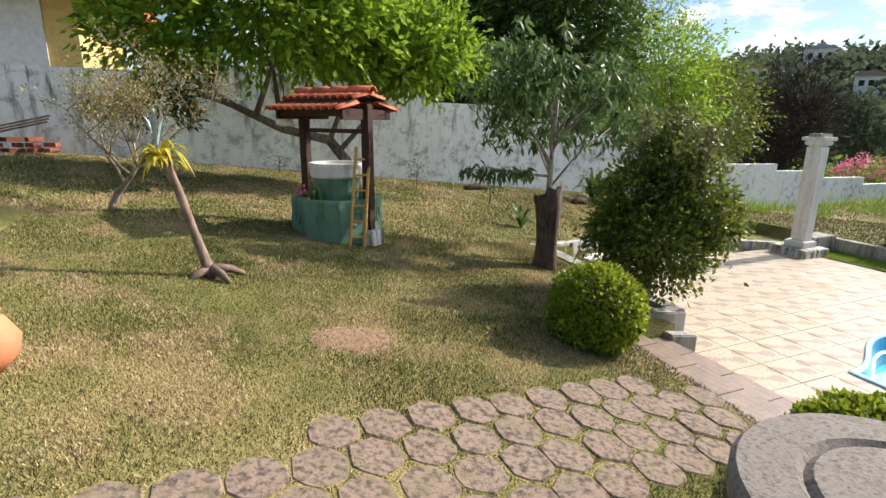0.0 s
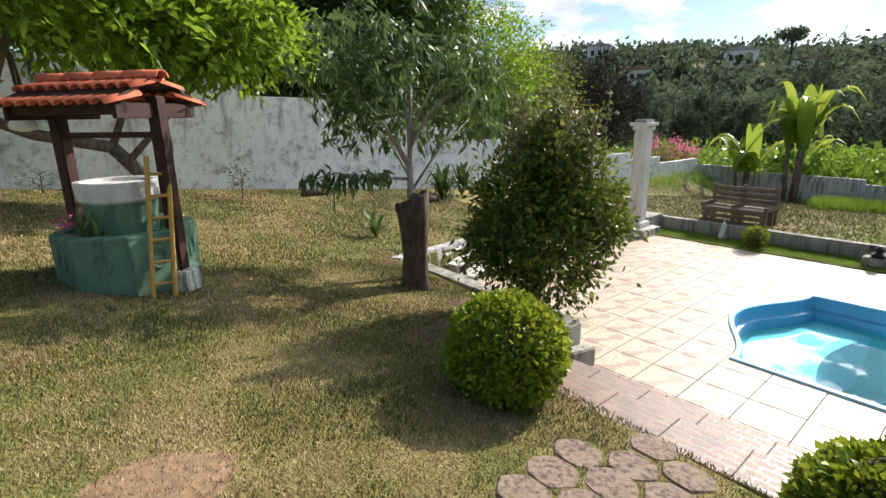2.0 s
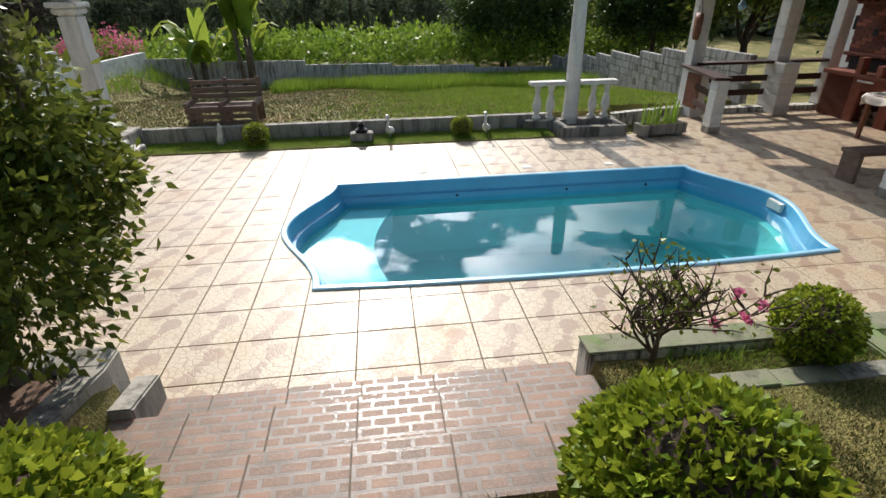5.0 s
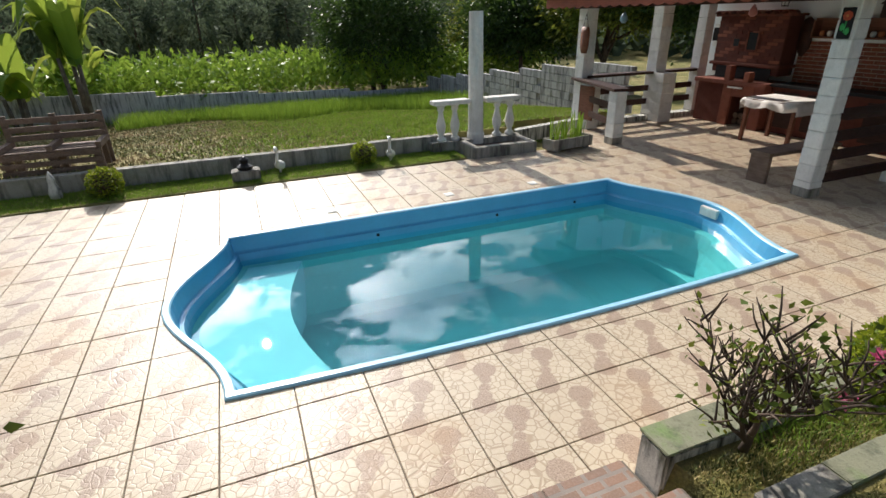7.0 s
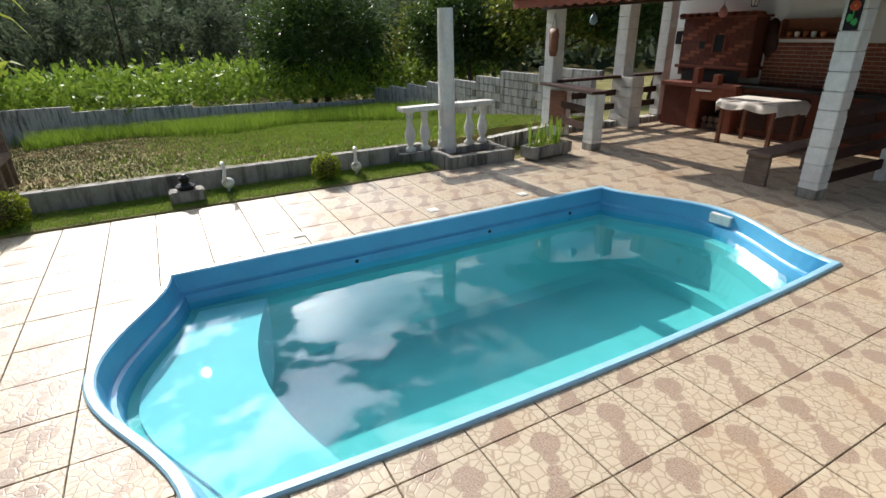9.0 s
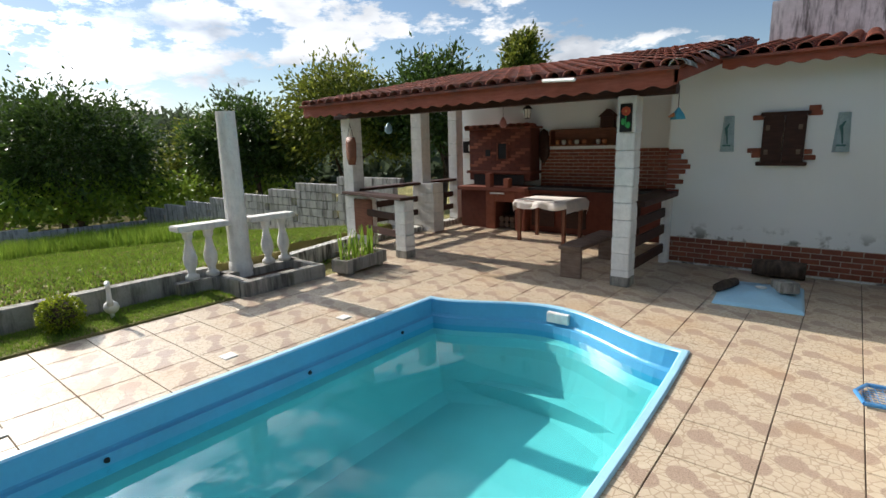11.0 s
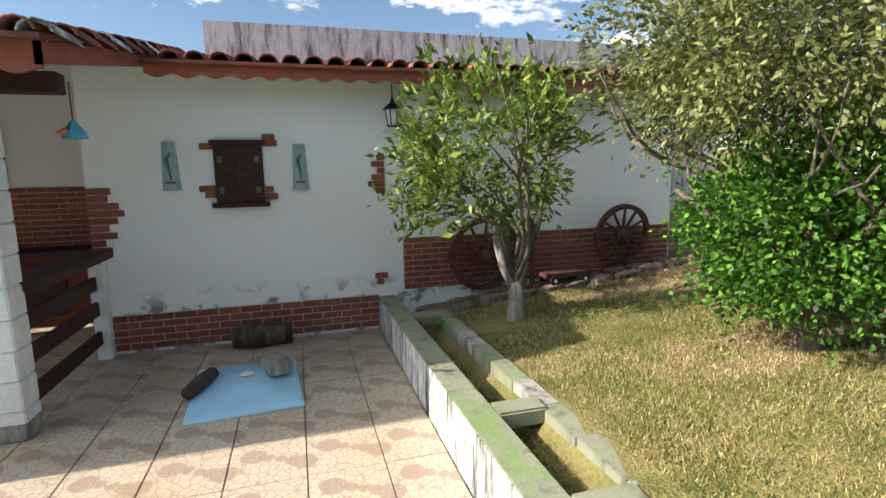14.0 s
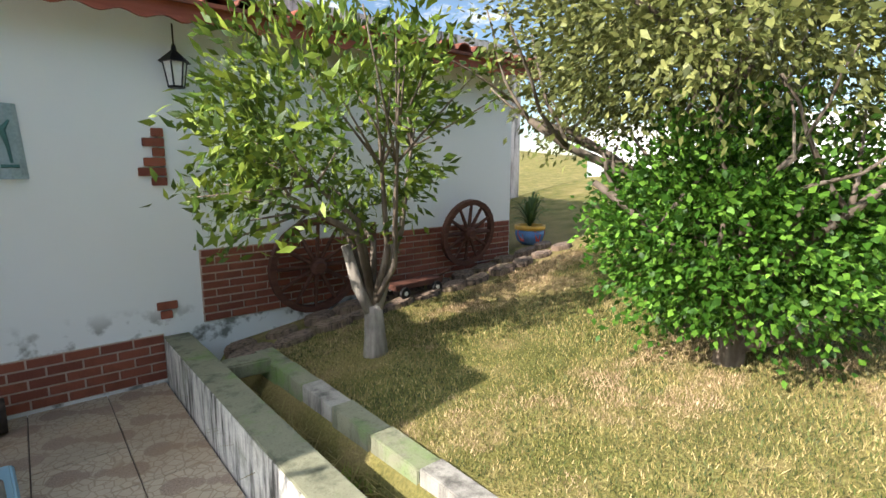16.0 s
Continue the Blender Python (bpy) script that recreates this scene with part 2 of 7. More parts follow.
def make_whitewall():
    """Old whitewashed garden wall: rough coat, black mould from the top, splash dirt and peeling at the foot."""
    m = Nodes("whitewash", 0.9, spec=0.2)
    v = m.pos()
    st = m.noise(m.pos((3.2, 3.2, 0.5)), 1.5, 9, 0.68)
    n1, n2, fine = m.noise(v, 1.1, 8, 0.62), m.noise(v, 7, 7, 0.6), m.noise(v, 55, 5)
    z = m.add("SeparateXYZ", Vector=m.add("TexCoord").outputs["Generated"]).outputs["Z"]
    top = m.math("MULTIPLY", m.ramp(z, (0.5, 0.0), (0.95, 1.0)), m.ramp(st, (0.51, 0.0), (0.64, 1.0)))
    foot = m.math("MULTIPLY", m.ramp(n1, (0.5, 0.0), (0.7, 0.45)), m.ramp(n2, (0.42, 0.0), (0.66, 1.0)))
    col = m.mix(m.ramp(n1, (0.4, 0.0), (0.7, 0.55)), (0.86, 0.87, 0.89), (0.70, 0.70, 0.71))
    col = m.mix(m.math("MULTIPLY", m.ramp(n2, (0.52, 0.0), (0.66, 1.0)), 0.6), col, (0.30, 0.30, 0.31))
    col = m.mix(foot, col, (0.16, 0.15, 0.12))
    col = m.mix(top, col, (0.05, 0.05, 0.048))
    return m.color(col).bump(m.mix(0.6, n2, fine), 0.8, 0.02).mat


def make_plaster():
    """House wall: pale blue-white paint, damp grime."""
    m = Nodes("house_paint", 0.75, spec=0.3)
    v = m.pos()
    n1, n2, fine = m.noise(v, 0.9, 6), m.noise(v, 6, 6), m.noise(v, 90, 4)
    z = m.add("SeparateXYZ", Vector=v).outputs["Z"]
    col = m.mix(m.ramp(n1, (0.35, 0.0), (0.75, 0.35)), (0.84, 0.87, 0.87), (0.77, 0.79, 0.77))
    damp = m.math("MULTIPLY", m.ramp(z, (0.42, 1.0), (0.62, 0.0)), m.ramp(n2, (0.5, 0.0), (0.6, 1.0)))
    col = m.mix(damp, col, (0.22, 0.23, 0.21))
    return m.color(col).bump(m.mix(0.4, n2, fine), 0.2, 0.006).mat


def make_brick(name, a, b):
    m = Nodes(name, 0.8, spec=0.25)
    v = m.pos()
    fine, mid = m.noise(v, 80, 5), m.noise(v, 9, 5)
    col = m.mix(m.random(), a, b)
    col = m.mix(m.ramp(mid, (0.45, 0.0), (0.75, 0.6)), col, tuple(x * 0.5 for x in a))
    return m.color(col).bump(fine, 0.5, 0.006).mat


def make_rooftile(name, a, b, grime):
    m = Nodes(name, 0.85, spec=0.2)
    v = m.pos()
    mid, fine = m.noise(v, 5, 7, 0.62), m.noise(v, 60, 5)
    col = m.mix(m.random(), a, b)
    col = m.mix(m.ramp(mid, (0.42, 0.0), (0.66, 0.8)), col, grime)
    return m.color(col).bump(m.mix(0.5, mid, fine), 0.4, 0.008).mat


def make_wood(name, a, b, rough=0.6):
    m = Nodes(name, rough, spec=0.3)
    v = m.obj((1, 1, 1))
    grain = m.noise(m.obj((3, 22, 22)), 2.0, 7)
    mid = m.noise(v, 5, 5)
    col = m.mix(m.ramp(mid, (0.4, 0.0), (0.7, 0.4)), m.ramp(grain, (0.3, a), (0.7, b)), tuple(x * 0.55 for x in a))
    return m.color(col).bump(grain, 0.35, 0.006).mat


def make_water():
    m = Nodes("pool_water", 0.0)
    v = m.pos()
    wob = m.noise(v, 3.0, 3)
    bump = m.add("Bump", Height=wob, Strength=0.03, Distance=0.02)
    clear = m.add("BsdfTransparent", Color=(0.56, 0.95, 0.93, 1))
    gloss = m.add("BsdfGlossy", Color=(1, 1, 1, 1), Roughness=0.0)
    m.l.new(bump.outputs["Normal"], gloss.inputs["Normal"])
    facing = m.add("LayerWeight", Blend=0.5).outputs["Facing"]
    fr = m.math("ADD", m.math("MULTIPLY", m.math("POWER", facing, 5.0), 0.97), 0.025)
    mx = m.add("MixShader", Fac=fr)
    m.l.new(clear.outputs[0], mx.inputs[1])
    m.l.new(gloss.outputs[0], mx.inputs[2])
    m.l.new(mx.outputs[0], m.n["Material Output"].inputs["Surface"])
    return m.mat


GRASS, BLADE = make_grass(), make_blade()
DECK, STEP = make_deck_tile(), make_step_tile()
GROUT = plain("grout", (0.16, 0.13, 0.10), 0.9)
STONE = make_concrete("path_stone", (0.25, 0.18, 0.135), (0.05, 0.04, 0.032), (0.15, 0.13, 0.06), 0.45, 0.95, 3.5, 0.05)
CONC = make_concrete("old_concrete", (0.36, 0.34, 0.30), (0.06, 0.055, 0.05), (0.10, 0.13, 0.05), 0.45, 0.85, 1.0, 0.04)
WHITECONC = make_concrete("whitewashed_kerb", (0.72, 0.70, 0.64), (0.045, 0.042, 0.036), (0.14, 0.15, 0.08), 0.6, 0.95, 1.6, 0.06)
MOSS = make_concrete("mossy_block", (0.25, 0.25, 0.17), (0.05, 0.055, 0.036), (0.16, 0.25, 0.075), 0.9, 0.7)
BLOCK = make_concrete("block_wall", (0.48, 0.47, 0.46), (0.10, 0.095, 0.095), (0.15, 0.15, 0.12), 0.35, 0.85, 1.0, 0.03)
COLUMN = make_concrete("white_column_paint", (0.74, 0.72, 0.68), (0.22, 0.20, 0.18), (0.3, 0.3, 0.25), 0.2, 0.35)
POSTW = make_concrete("post_paint", (0.80, 0.79, 0.76), (0.36, 0.34, 0.31), (0.4, 0.38, 0.34), 0.15, 0.25)
WHITEWASH, PLASTER = make_whitewall(), make_plaster()
BRICK = make_brick("red_brick", (0.30, 0.10, 0.06), (0.20, 0.065, 0.045))
MORTAR = plain("mortar", (0.50, 0.40, 0.33), 0.95)
# brick red darkened so that the porch's deep shade is in the colour
DARKBRICK = make_brick("shaded_brick", (0.15, 0.045, 0.03), (0.10, 0.034, 0.026))
ROOF = make_rooftile("old_roof_tile", (0.30, 0.095, 0.06), (0.20, 0.07, 0.05), (0.06, 0.045, 0.04))
ROOFNEW = make_rooftile("orange_roof_tile", (0.62, 0.17, 0.08), (0.50, 0.12, 0.06), (0.36, 0.09, 0.05))
FASCIA = make_wood("red_fascia", (0.27, 0.07, 0.04), (0.36, 0.10, 0.06))
WOOD = make_wood("dark_wood", (0.030, 0.011, 0.008), (0.065, 0.026, 0.017))
SOUTHBLOCK = make_concrete("limewashed_blocks", (0.62, 0.59, 0.60), (0.07, 0.065, 0.065), (0.30, 0.26, 0.25), 0.35, 0.9, 1.3, 0.03)
REDWOOD = make_wood("red_wood", (0.16, 0.06, 0.035), (0.24, 0.10, 0.06))
GREYWOOD = make_wood("weathered_wood", (0.14, 0.09, 0.065), (0.24, 0.17, 0.13), 0.8)
YELLOWWOOD = make_wood("yellow_wood", (0.48, 0.27, 0.06), (0.62, 0.38, 0.11))
# same fibreglass above the water, its shade painted in as a darker blue
POOLWALL_SHADE = plain("shaded_pool_wall", (0.08, 0.34, 0.56), 0.3, var=0.1, scale=3, bump=0.02)
POOL = plain("pool_fibreglass", (0.30, 0.55, 0.58), 0.7, var=0.08, scale=3, bump=0.02)
POOL.node_tree.nodes["Principled BSDF"].inputs["Specular IOR Level"].default_value = 0.03      # under water
POOLLIP = plain("pool_rim", (0.34, 0.62, 0.80), 0.3, var=0.1, scale=5, bump=0.03)
# seat of the same fibreglass, with the bright cloud reflection painted into its colour
POOLSEAT_LIT = plain("lit_pool_seat", (0.52, 0.66, 0.76), 0.7, var=0.06, scale=3, bump=0.02)
POOLSEAT_LIT.node_tree.nodes["Principled BSDF"].inputs["Specular IOR Level"].default_value = 0.03      # under water
WATER = make_water()
GREENPAINT = make_concrete("green_paint", (0.14, 0.25, 0.165), (0.05, 0.06, 0.045), (0.10, 0.17, 0.11), 0.4, 0.7)
BARK = make_bark("bark", (0.10, 0.075, 0.055), (0.24, 0.20, 0.16))
PALEBARK = make_bark("pale_bark", (0.22, 0.19, 0.16), (0.44, 0.40, 0.35))
STUMPBARK = make_bark("stump_bark", (0.045, 0.032, 0.025), (0.15, 0.11, 0.085))
SOIL = plain("soil", (0.12, 0.07, 0.045), 0.95, var=0.5, bump=0.8)
IRON = plain("black_iron", (0.02, 0.02, 0.022), 0.5, 0.6)
WHITE = plain("white_paint", (0.78, 0.77, 0.73), 0.5)
CLOTH = plain("white_cloth", (0.78, 0.73, 0.68), 0.9, var=0.12)
TERRA = plain("terracotta", (0.55, 0.20, 0.09), 0.7)
L_BOX = make_leaf("box_leaf", (0.012, 0.035, 0.003), (0.13, 0.205, 0.012), (0.46, 0.50, 0.05))
L_SHRUB = make_leaf("shrub_leaf", (0.012, 0.028, 0.006), (0.07, 0.115, 0.016), (0.30, 0.32, 0.05))
L_MANGO = make_leaf("long_leaf", (0.015, 0.035, 0.012), (0.06, 0.105, 0.03), (0.17, 0.25, 0.08), 0.25)
L_TREE = make_leaf("tree_leaf", (0.025, 0.06, 0.005), (0.13, 0.24, 0.016), (0.38, 0.52, 0.05), 0.4, 0.4)
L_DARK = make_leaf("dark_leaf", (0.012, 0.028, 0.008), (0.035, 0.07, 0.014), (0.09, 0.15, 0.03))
L_ORANGE = make_leaf("citrus_leaf", (0.010, 0.026, 0.005), (0.065, 0.115, 0.014), (0.32, 0.40, 0.06), 0.3, 0.2)
L_LIGHT = make_leaf("glossy_leaf", (0.006, 0.020, 0.003), (0.035, 0.10, 0.010), (0.20, 0.38, 0.05), 0.3, 0.2)
L_OLIVE = make_leaf("fine_olive_leaf", (0.025, 0.033, 0.008), (0.11, 0.125, 0.035), (0.33, 0.34, 0.12), 0.4, 0.2)
L_BANANA = make_leaf("banana_leaf", (0.06, 0.12, 0.015), (0.15, 0.27, 0.03), (0.40, 0.44, 0.07), 0.4, 0.4)
L_BROM = make_leaf("bromeliad_leaf", (0.18, 0.17, 0.02), (0.38, 0.32, 0.03), (0.55, 0.45, 0.05))
# aerial haze is mixed into this leaf colour as a greyer green
L_HAZED = make_leaf("hazed_far_leaf", (0.035, 0.05, 0.032), (0.065, 0.09, 0.055), (0.13, 0.165, 0.095), 0.95, 0.3)
L_TALL = make_leaf("tall_grass_leaf", (0.08, 0.15, 0.015), (0.16, 0.28, 0.03), (0.30, 0.40, 0.06), 0.5)
L_DRY = make_leaf("dry_twig_leaf", (0.16, 0.13, 0.04), (0.28, 0.24, 0.09), (0.40, 0.34, 0.15), 0.7)
FLOWER = make_leaf("pink_flower", (0.45, 0.05, 0.16), (0.65, 0.12, 0.28), (0.78, 0.3, 0.42), 0.6)


# ---- mesh helpers ----
class M:
    """Gathers vertices and faces, and becomes one mesh object."""

    def __init__(self):
        self.v, self.f = [], []

    def quad(self, *pts):
        i = len(self.v)
        self.v += [tuple(p) for p in pts]
        self.f.append(tuple(range(i, i + len(pts))))
        return self

    def box(self, x0, y0, z0, x1, y1, z1, m=None):
        i = len(self.v)
        pts = [(x, y, z) for z in (z0, z1) for y in (y0, y1) for x in (x0, x1)]
        if m is not None:
            pts = [tuple(m @ Vector(p)) for p in pts]
        self.v += pts
        for f in ((0, 2, 3, 1), (4, 5, 7, 6), (0, 1, 5, 4), (2, 6, 7, 3), (0, 4, 6, 2), (1, 3, 7, 5)):
            self.f.append(tuple(i + k for k in f))
        return self

    def prism(self, outline, z0, z1, m=None):
        """An upright prism on a counter-clockwise outline; z1 may be a list, one height a corner."""
        n, i = len(outline), len(self.v)
        tops = z1 if isinstance(z1, (list, tuple)) else [z1] * n
        pts = [(x, y, z0) for x, y in outline] + [(x, y, t) for (x, y), t in zip(outline, tops)]
        if m is not None:
            pts = [tuple(m @ Vector(p)) for p in pts]
        self.v += pts
        self.f.append(tuple(i + k for k in reversed(range(n))))
        self.f.append(tuple(i + n + k for k in range(n)))
        for k in range(n):
            j = (k + 1) % n
            self.f.append((i + k, i + j, i + n + j, i + n + k))
        return self

    def lathe(self, profile, n=16, m=None):
        """Turns a profile of (radius, height) about z."""
        i = len(self.v)
        pts = [(r * math.cos(2 * math.pi * k / n), r * math.sin(2 * math.pi * k / n), z) for r, z in profile for k in range(n)]
        if m is not None:
            pts = [tuple(m @ Vector(p)) for p in pts]
        self.v += pts
        for a in range(len(profile) - 1):
            for k in range(n):
                j = (k + 1) % n
                self.f.append((i + a * n + k, i + a * n + j, i + (a + 1) * n + j, i + (a + 1) * n + k))
        self.f.append(tuple(i + k for k in reversed(range(n))))
        self.f.append(tuple(i + (len(profile) - 1) * n + k for k in range(n)))
        return self

    def tube(self, pts, radii, n=8):
        """A tapered tube along points."""
        pts = [Vector(p) for p in pts]
        i = len(self.v)
        side = Vector((1, 0, 0))
        for k, p in enumerate(pts):
            d = (pts[min(k + 1, len(pts) - 1)] - pts[max(k - 1, 0)]).normalized()
            side = (side - d * side.dot(d))
            side = side.normalized() if side.length > 1e-4 else d.orthogonal().normalized()
            up = d.cross(side)
            r = radii[k] if isinstance(radii, (list, tuple)) else radii
            self.v += [tuple(p + (side * math.cos(2 * math.pi * a / n) + up * math.sin(2 * math.pi * a / n)) * r) for a in range(n)]
        for k in range(len(pts) - 1):
            for a in range(n):
                b = (a + 1) % n
                self.f.append((i + k * n + a, i + k * n + b, i + (k + 1) * n + b, i + (k + 1) * n + a))
        self.f.append(tuple(i + a for a in reversed(range(n))))
        self.f.append(tuple(i + (len(pts) - 1) * n + a for a in range(n)))
        return self

    def mesh(self, name, mat, smooth=False, bevel=0.0):
        me = bpy.data.meshes.new(name)
        me.from_pydata(self.v, [], self.f)
        if bevel:
            bm = bmesh.new()
            bm.from_mesh(me)
            bmesh.ops.bevel(bm, geom=bm.edges[:], offset=bevel, segments=2, affect="EDGES", clamp_overlap=True)
            bm.to_mesh(me)
            bm.free()
        if mat:
            me.materials.append(mat)
        if smooth:
            me.shade_smooth()
        return me

    def ob(self, name, mat, parent=None, smooth=False, bevel=0.0, label="", at=None):
        o = new(name, self.mesh(name, mat, smooth, bevel))
        if at is not None:
            o.matrix_basis = at
        if parent is not None:
            o.parent = parent
        if label:
            o["label"] = label
        return o


def thing(name, at, label, category, group="", kind=""):
    """An empty at the base of a thing; its parts hang under it."""
    e = new(name)
    e.empty_display_size = 0.1
    e.matrix_basis = at if isinstance(at, Matrix) else Matrix.Translation(at)
    return tagged(e, label, category, group, kind)


def box_part(name, mat, parent, x0, y0, z0, x1, y1, z1, bevel=0.0, label="", m=None):
    return M().box(x0, y0, z0, x1, y1, z1, m).ob(name, mat, parent, bevel=bevel, label=label)


def shared(name, me, parent, m):
    """One more object on a mesh that alike pieces share."""
    o = new(name, me)
    o.matrix_basis = m
    o.parent = parent
    return o


def structure(ob, label, category):
    return tagged(ob, label, category, kind="structure")


def leaf_cloud(name, mat, centres, normals, size, rng, parent=None, ratio=0.45, droop=0.0, spread=1.0, fold=0.25, label=""):
    """Many leaves, each a folded blade of two quads, at the given places, growing along the given directions."""
    c = np.asarray(centres, float)
    n = len(c)
    d = np.asarray(normals, float) + rng.normal(0, 0.55 * spread, (n, 3))
    d[:, 2] -= droop
    d /= np.linalg.norm(d, axis=1)[:, None] + 1e-9
    ref = rng.normal(0, 1, (n, 3))
    s = np.cross(d, ref)
    s /= np.linalg.norm(s, axis=1)[:, None] + 1e-9
    u = np.cross(s, d)
    ln = size * rng.uniform(0.65, 1.25, n)[:, None]
    wd = ln * ratio * 0.5
    base, tip = c, c + d * ln
    mid = c + d * ln * 0.45 + u * ln * 0.06
    p = np.empty((n, 6, 3))
    p[:, 0], p[:, 1] = base, mid
    p[:, 2] = tip - u * ln * 0.1
    p[:, 3] = c + d * ln * 0.42 + s * wd + u * wd * fold
    p[:, 4] = c + d * ln * 0.42 - s * wd + u * wd * fold
    v = p[:, :5].reshape(-1, 3)
    k = np.arange(n)[:, None] * 5
    tris = np.concatenate([k + [0, 3, 1], k + [1, 3, 2], k + [0, 1, 4], k + [1, 2, 4]], 1).reshape(-1, 3)
    return cloud_mesh(name, mat, v, tris, parent, label)


def cloud_mesh(name, mat, v, tris, parent=None, label=""):
    me = bpy.data.meshes.new(name)
    me.vertices.add(len(v))
    me.vertices.foreach_set("co", np.ascontiguousarray(v, np.float32).ravel())
    me.loops.add(3 * len(tris))
    me.loops.foreach_set("vertex_index", np.ascontiguousarray(tris, np.int32).ravel())
    me.polygons.add(len(tris))
    me.polygons.foreach_set("loop_start", np.arange(0, 3 * len(tris), 3, dtype=np.int32))
    me.update(calc_edges=True)
    me.materials.append(mat)
    o = new(name, me)
    if parent is not None:
        o.parent = parent
    if label:
        o["label"] = label
    return o


def clumps(rng, n_clumps, per, centre, radii, clump_r, shell=0.55, low=-1.0):
    """Leaf places in clumps strewn through an ellipsoid, denser towards its outside, with ways that point outward."""
    out, ways = [], []
    while len(out) < n_clumps:
        p = rng.normal(0, 1, 3)
        p /= np.linalg.norm(p)
        if p[2] < low:
            continue
        r = shell + (1 - shell) * rng.random() ** 0.6
        q = np.array(centre) + p * r * np.array(radii) * rng.uniform(0.8, 1.12)
        out.append(q + rng.normal(0, clump_r, (per, 3)) * rng.uniform(0.6, 1.3))
        ways.append(np.repeat(p[None], per, 0) + rng.normal(0, 0.3, (per, 3)))
    return np.concatenate(out), np.concatenate(ways)


def branch_tree(rng, base, height, trunk_r, limbs, reach, lean=(0, 0), fork=0.4, depth=2, wander=0.12):
    """A tapered trunk with forking limbs: tubes in one mesh, and the ends and points along the limbs for the leaves."""
    m, ends = M(), []

    def grow(p, d, length, r, level):
        pts, rad = [Vector(p)], [r]
        d = Vector(d).normalized()
        steps = 5
        for k in range(steps):
            d = (d + Vector(rng.normal(0, wander, 3)) + Vector((0, 0, 0.05))).normalized()
            pts.append(pts[-1] + d * length / steps)
            rad.append(r * (1 - 0.62 * (k + 1) / steps))
        m.tube(pts, rad, 9 if level == 0 else 6 if level == 1 else 5)
        if level:
            ends.extend([(np.array(q), np.array(d)) for q in pts[2:]])
        if level < depth:
            for a in range(limbs if level == 0 else 4):
                ang = 2 * math.pi * (a + rng.random() * 0.7) / (limbs if level == 0 else 4)
                out = Vector((math.cos(ang), math.sin(ang), rng.uniform(0.25, 0.95)))
                k = int(rng.integers(max(1, int(steps * fork)), steps + 1))
                grow(pts[k], (out + d * 0.5), reach * rng.uniform(0.7, 1.15) * (0.62 ** level), max(rad[k] * 0.68, 0.006), level + 1)

    grow(base, (lean[0], lean[1], 1), height, trunk_r, 0)
    return m, ends


# ---- the ground: one sheet to the horizon ----
def lawn_z(x, y):
    """The sloping lawn, which steepens towards the back wall."""
    z = 1.0 - 0.146 * x + 0.052 * y
    t = max(0.0, min(1.0, (y - 7.0) / 4.5))
    u = max(0.0, min(1.0, (0.5 - y) / 2)) * max(0.0, min(1.0, (x - 2.0) / 1.5))
    z += 0.11 * u
    return z + t * (max(1.62 - 0.105 * x, -0.2) - z)


HOLLOW = [(4.8, 3.7), (11.0, 3.7), (11.0, 6.8), (8.2, 7.75), (4.85, 6.45)]     # paved ground past the shrub


def in_poly(x, y, poly):
    inside = False
    for (x0, y0), (x1, y1) in zip(poly, poly[1:] + poly[:1]):
        if (y0 > y) != (y1 > y) and x < (x1 - x0) * (y - y0) / (y1 - y0) + x0:
            inside = not inside
    return inside


def far_z(x, y):
    """Valley and hills beyond the garden."""
    d = math.hypot(x - 5, y - 3)
    t = max(0.0, min(1.0, (d - 22) / 30))
    valley = -3.0 * t
    side = math.atan2(y - 3, x - 5)
    rise = max(0.0, min(1.0, (d - 90) / 170))
    tall = 19 * math.exp(-((side - 0.55) / 0.5) ** 2) + 9 * math.exp(-((side + 0.15) / 0.35) ** 2) + 10
    bump = noise.noise(Vector((x / 38, y / 38, 0))) * 4 * rise
    return valley + rise * rise * (3 - 2 * rise) * tall + bump


def upper_z(x, y):
    return 0.27 - 0.108 * (x - 11.8)


def ground_z(x, y):
    if y > 11.6 or x > 25.4 or x < -9 or y < -9.2 or (y < -5.6 and x > 12.7):
        return min(upper_z(max(x, 11.8), y) - 0.2, far_z(x, y)) if x < 40 and x > 11.8 else min(0.6, far_z(x, y)) if math.hypot(x - 5, y - 3) < 60 else far_z(x, y)
    if 6.0 < x < 9.4 and -3.1 < y < 3.6:
        return -1.9
    if y < -5.75 and x > 0.9:
        return -0.15
    if x > 11.75 and y > -2.3 or x > 12.75:
        t = max(0.0, min(1.0, (y - 7.5) / 3.0))
        return upper_z(x, y) * (1 - t) + t * max(lawn_z(x, y), upper_z(x, y))
    if x >= 11.0 and y < 7:
        return 0.02 if y > -0.95 else -0.12
    if in_poly(x, y, HOLLOW) or (x > 4.65 and y <= 3.75):
        return -0.15
    if x > 3.6 and 1.0 < y < 3.75:
        return -0.15
    if x > 4.25 and y < 1.05:
        return lawn_z(x, y) - 0.02 - 0.14 * max(0.0, min(1.0, (-0.9 - y) / 0.5))
    return max(lawn_z(x, y), 0.02) + 0.012 * noise.noise(Vector((x * 1.3, y * 1.3, 0)))


def axis(lo, hi, step, far):
    inner = list(np.arange(lo, hi + 1e-6, step))
    out, d, w = [], step, 0.0
    while w < far:
        d *= 1.28
        w += d
        out.append(w)
    return [lo - w for w in reversed(out)] + inner + [hi + w for w in out]


GX, GY = axis(-7.0, 13.0, 0.125, 900), axis(-9.25, 12.0, 0.125, 900)
gv = [(x, y, ground_z(x, y)) for y in GY for x in GX]
gn = len(GX)
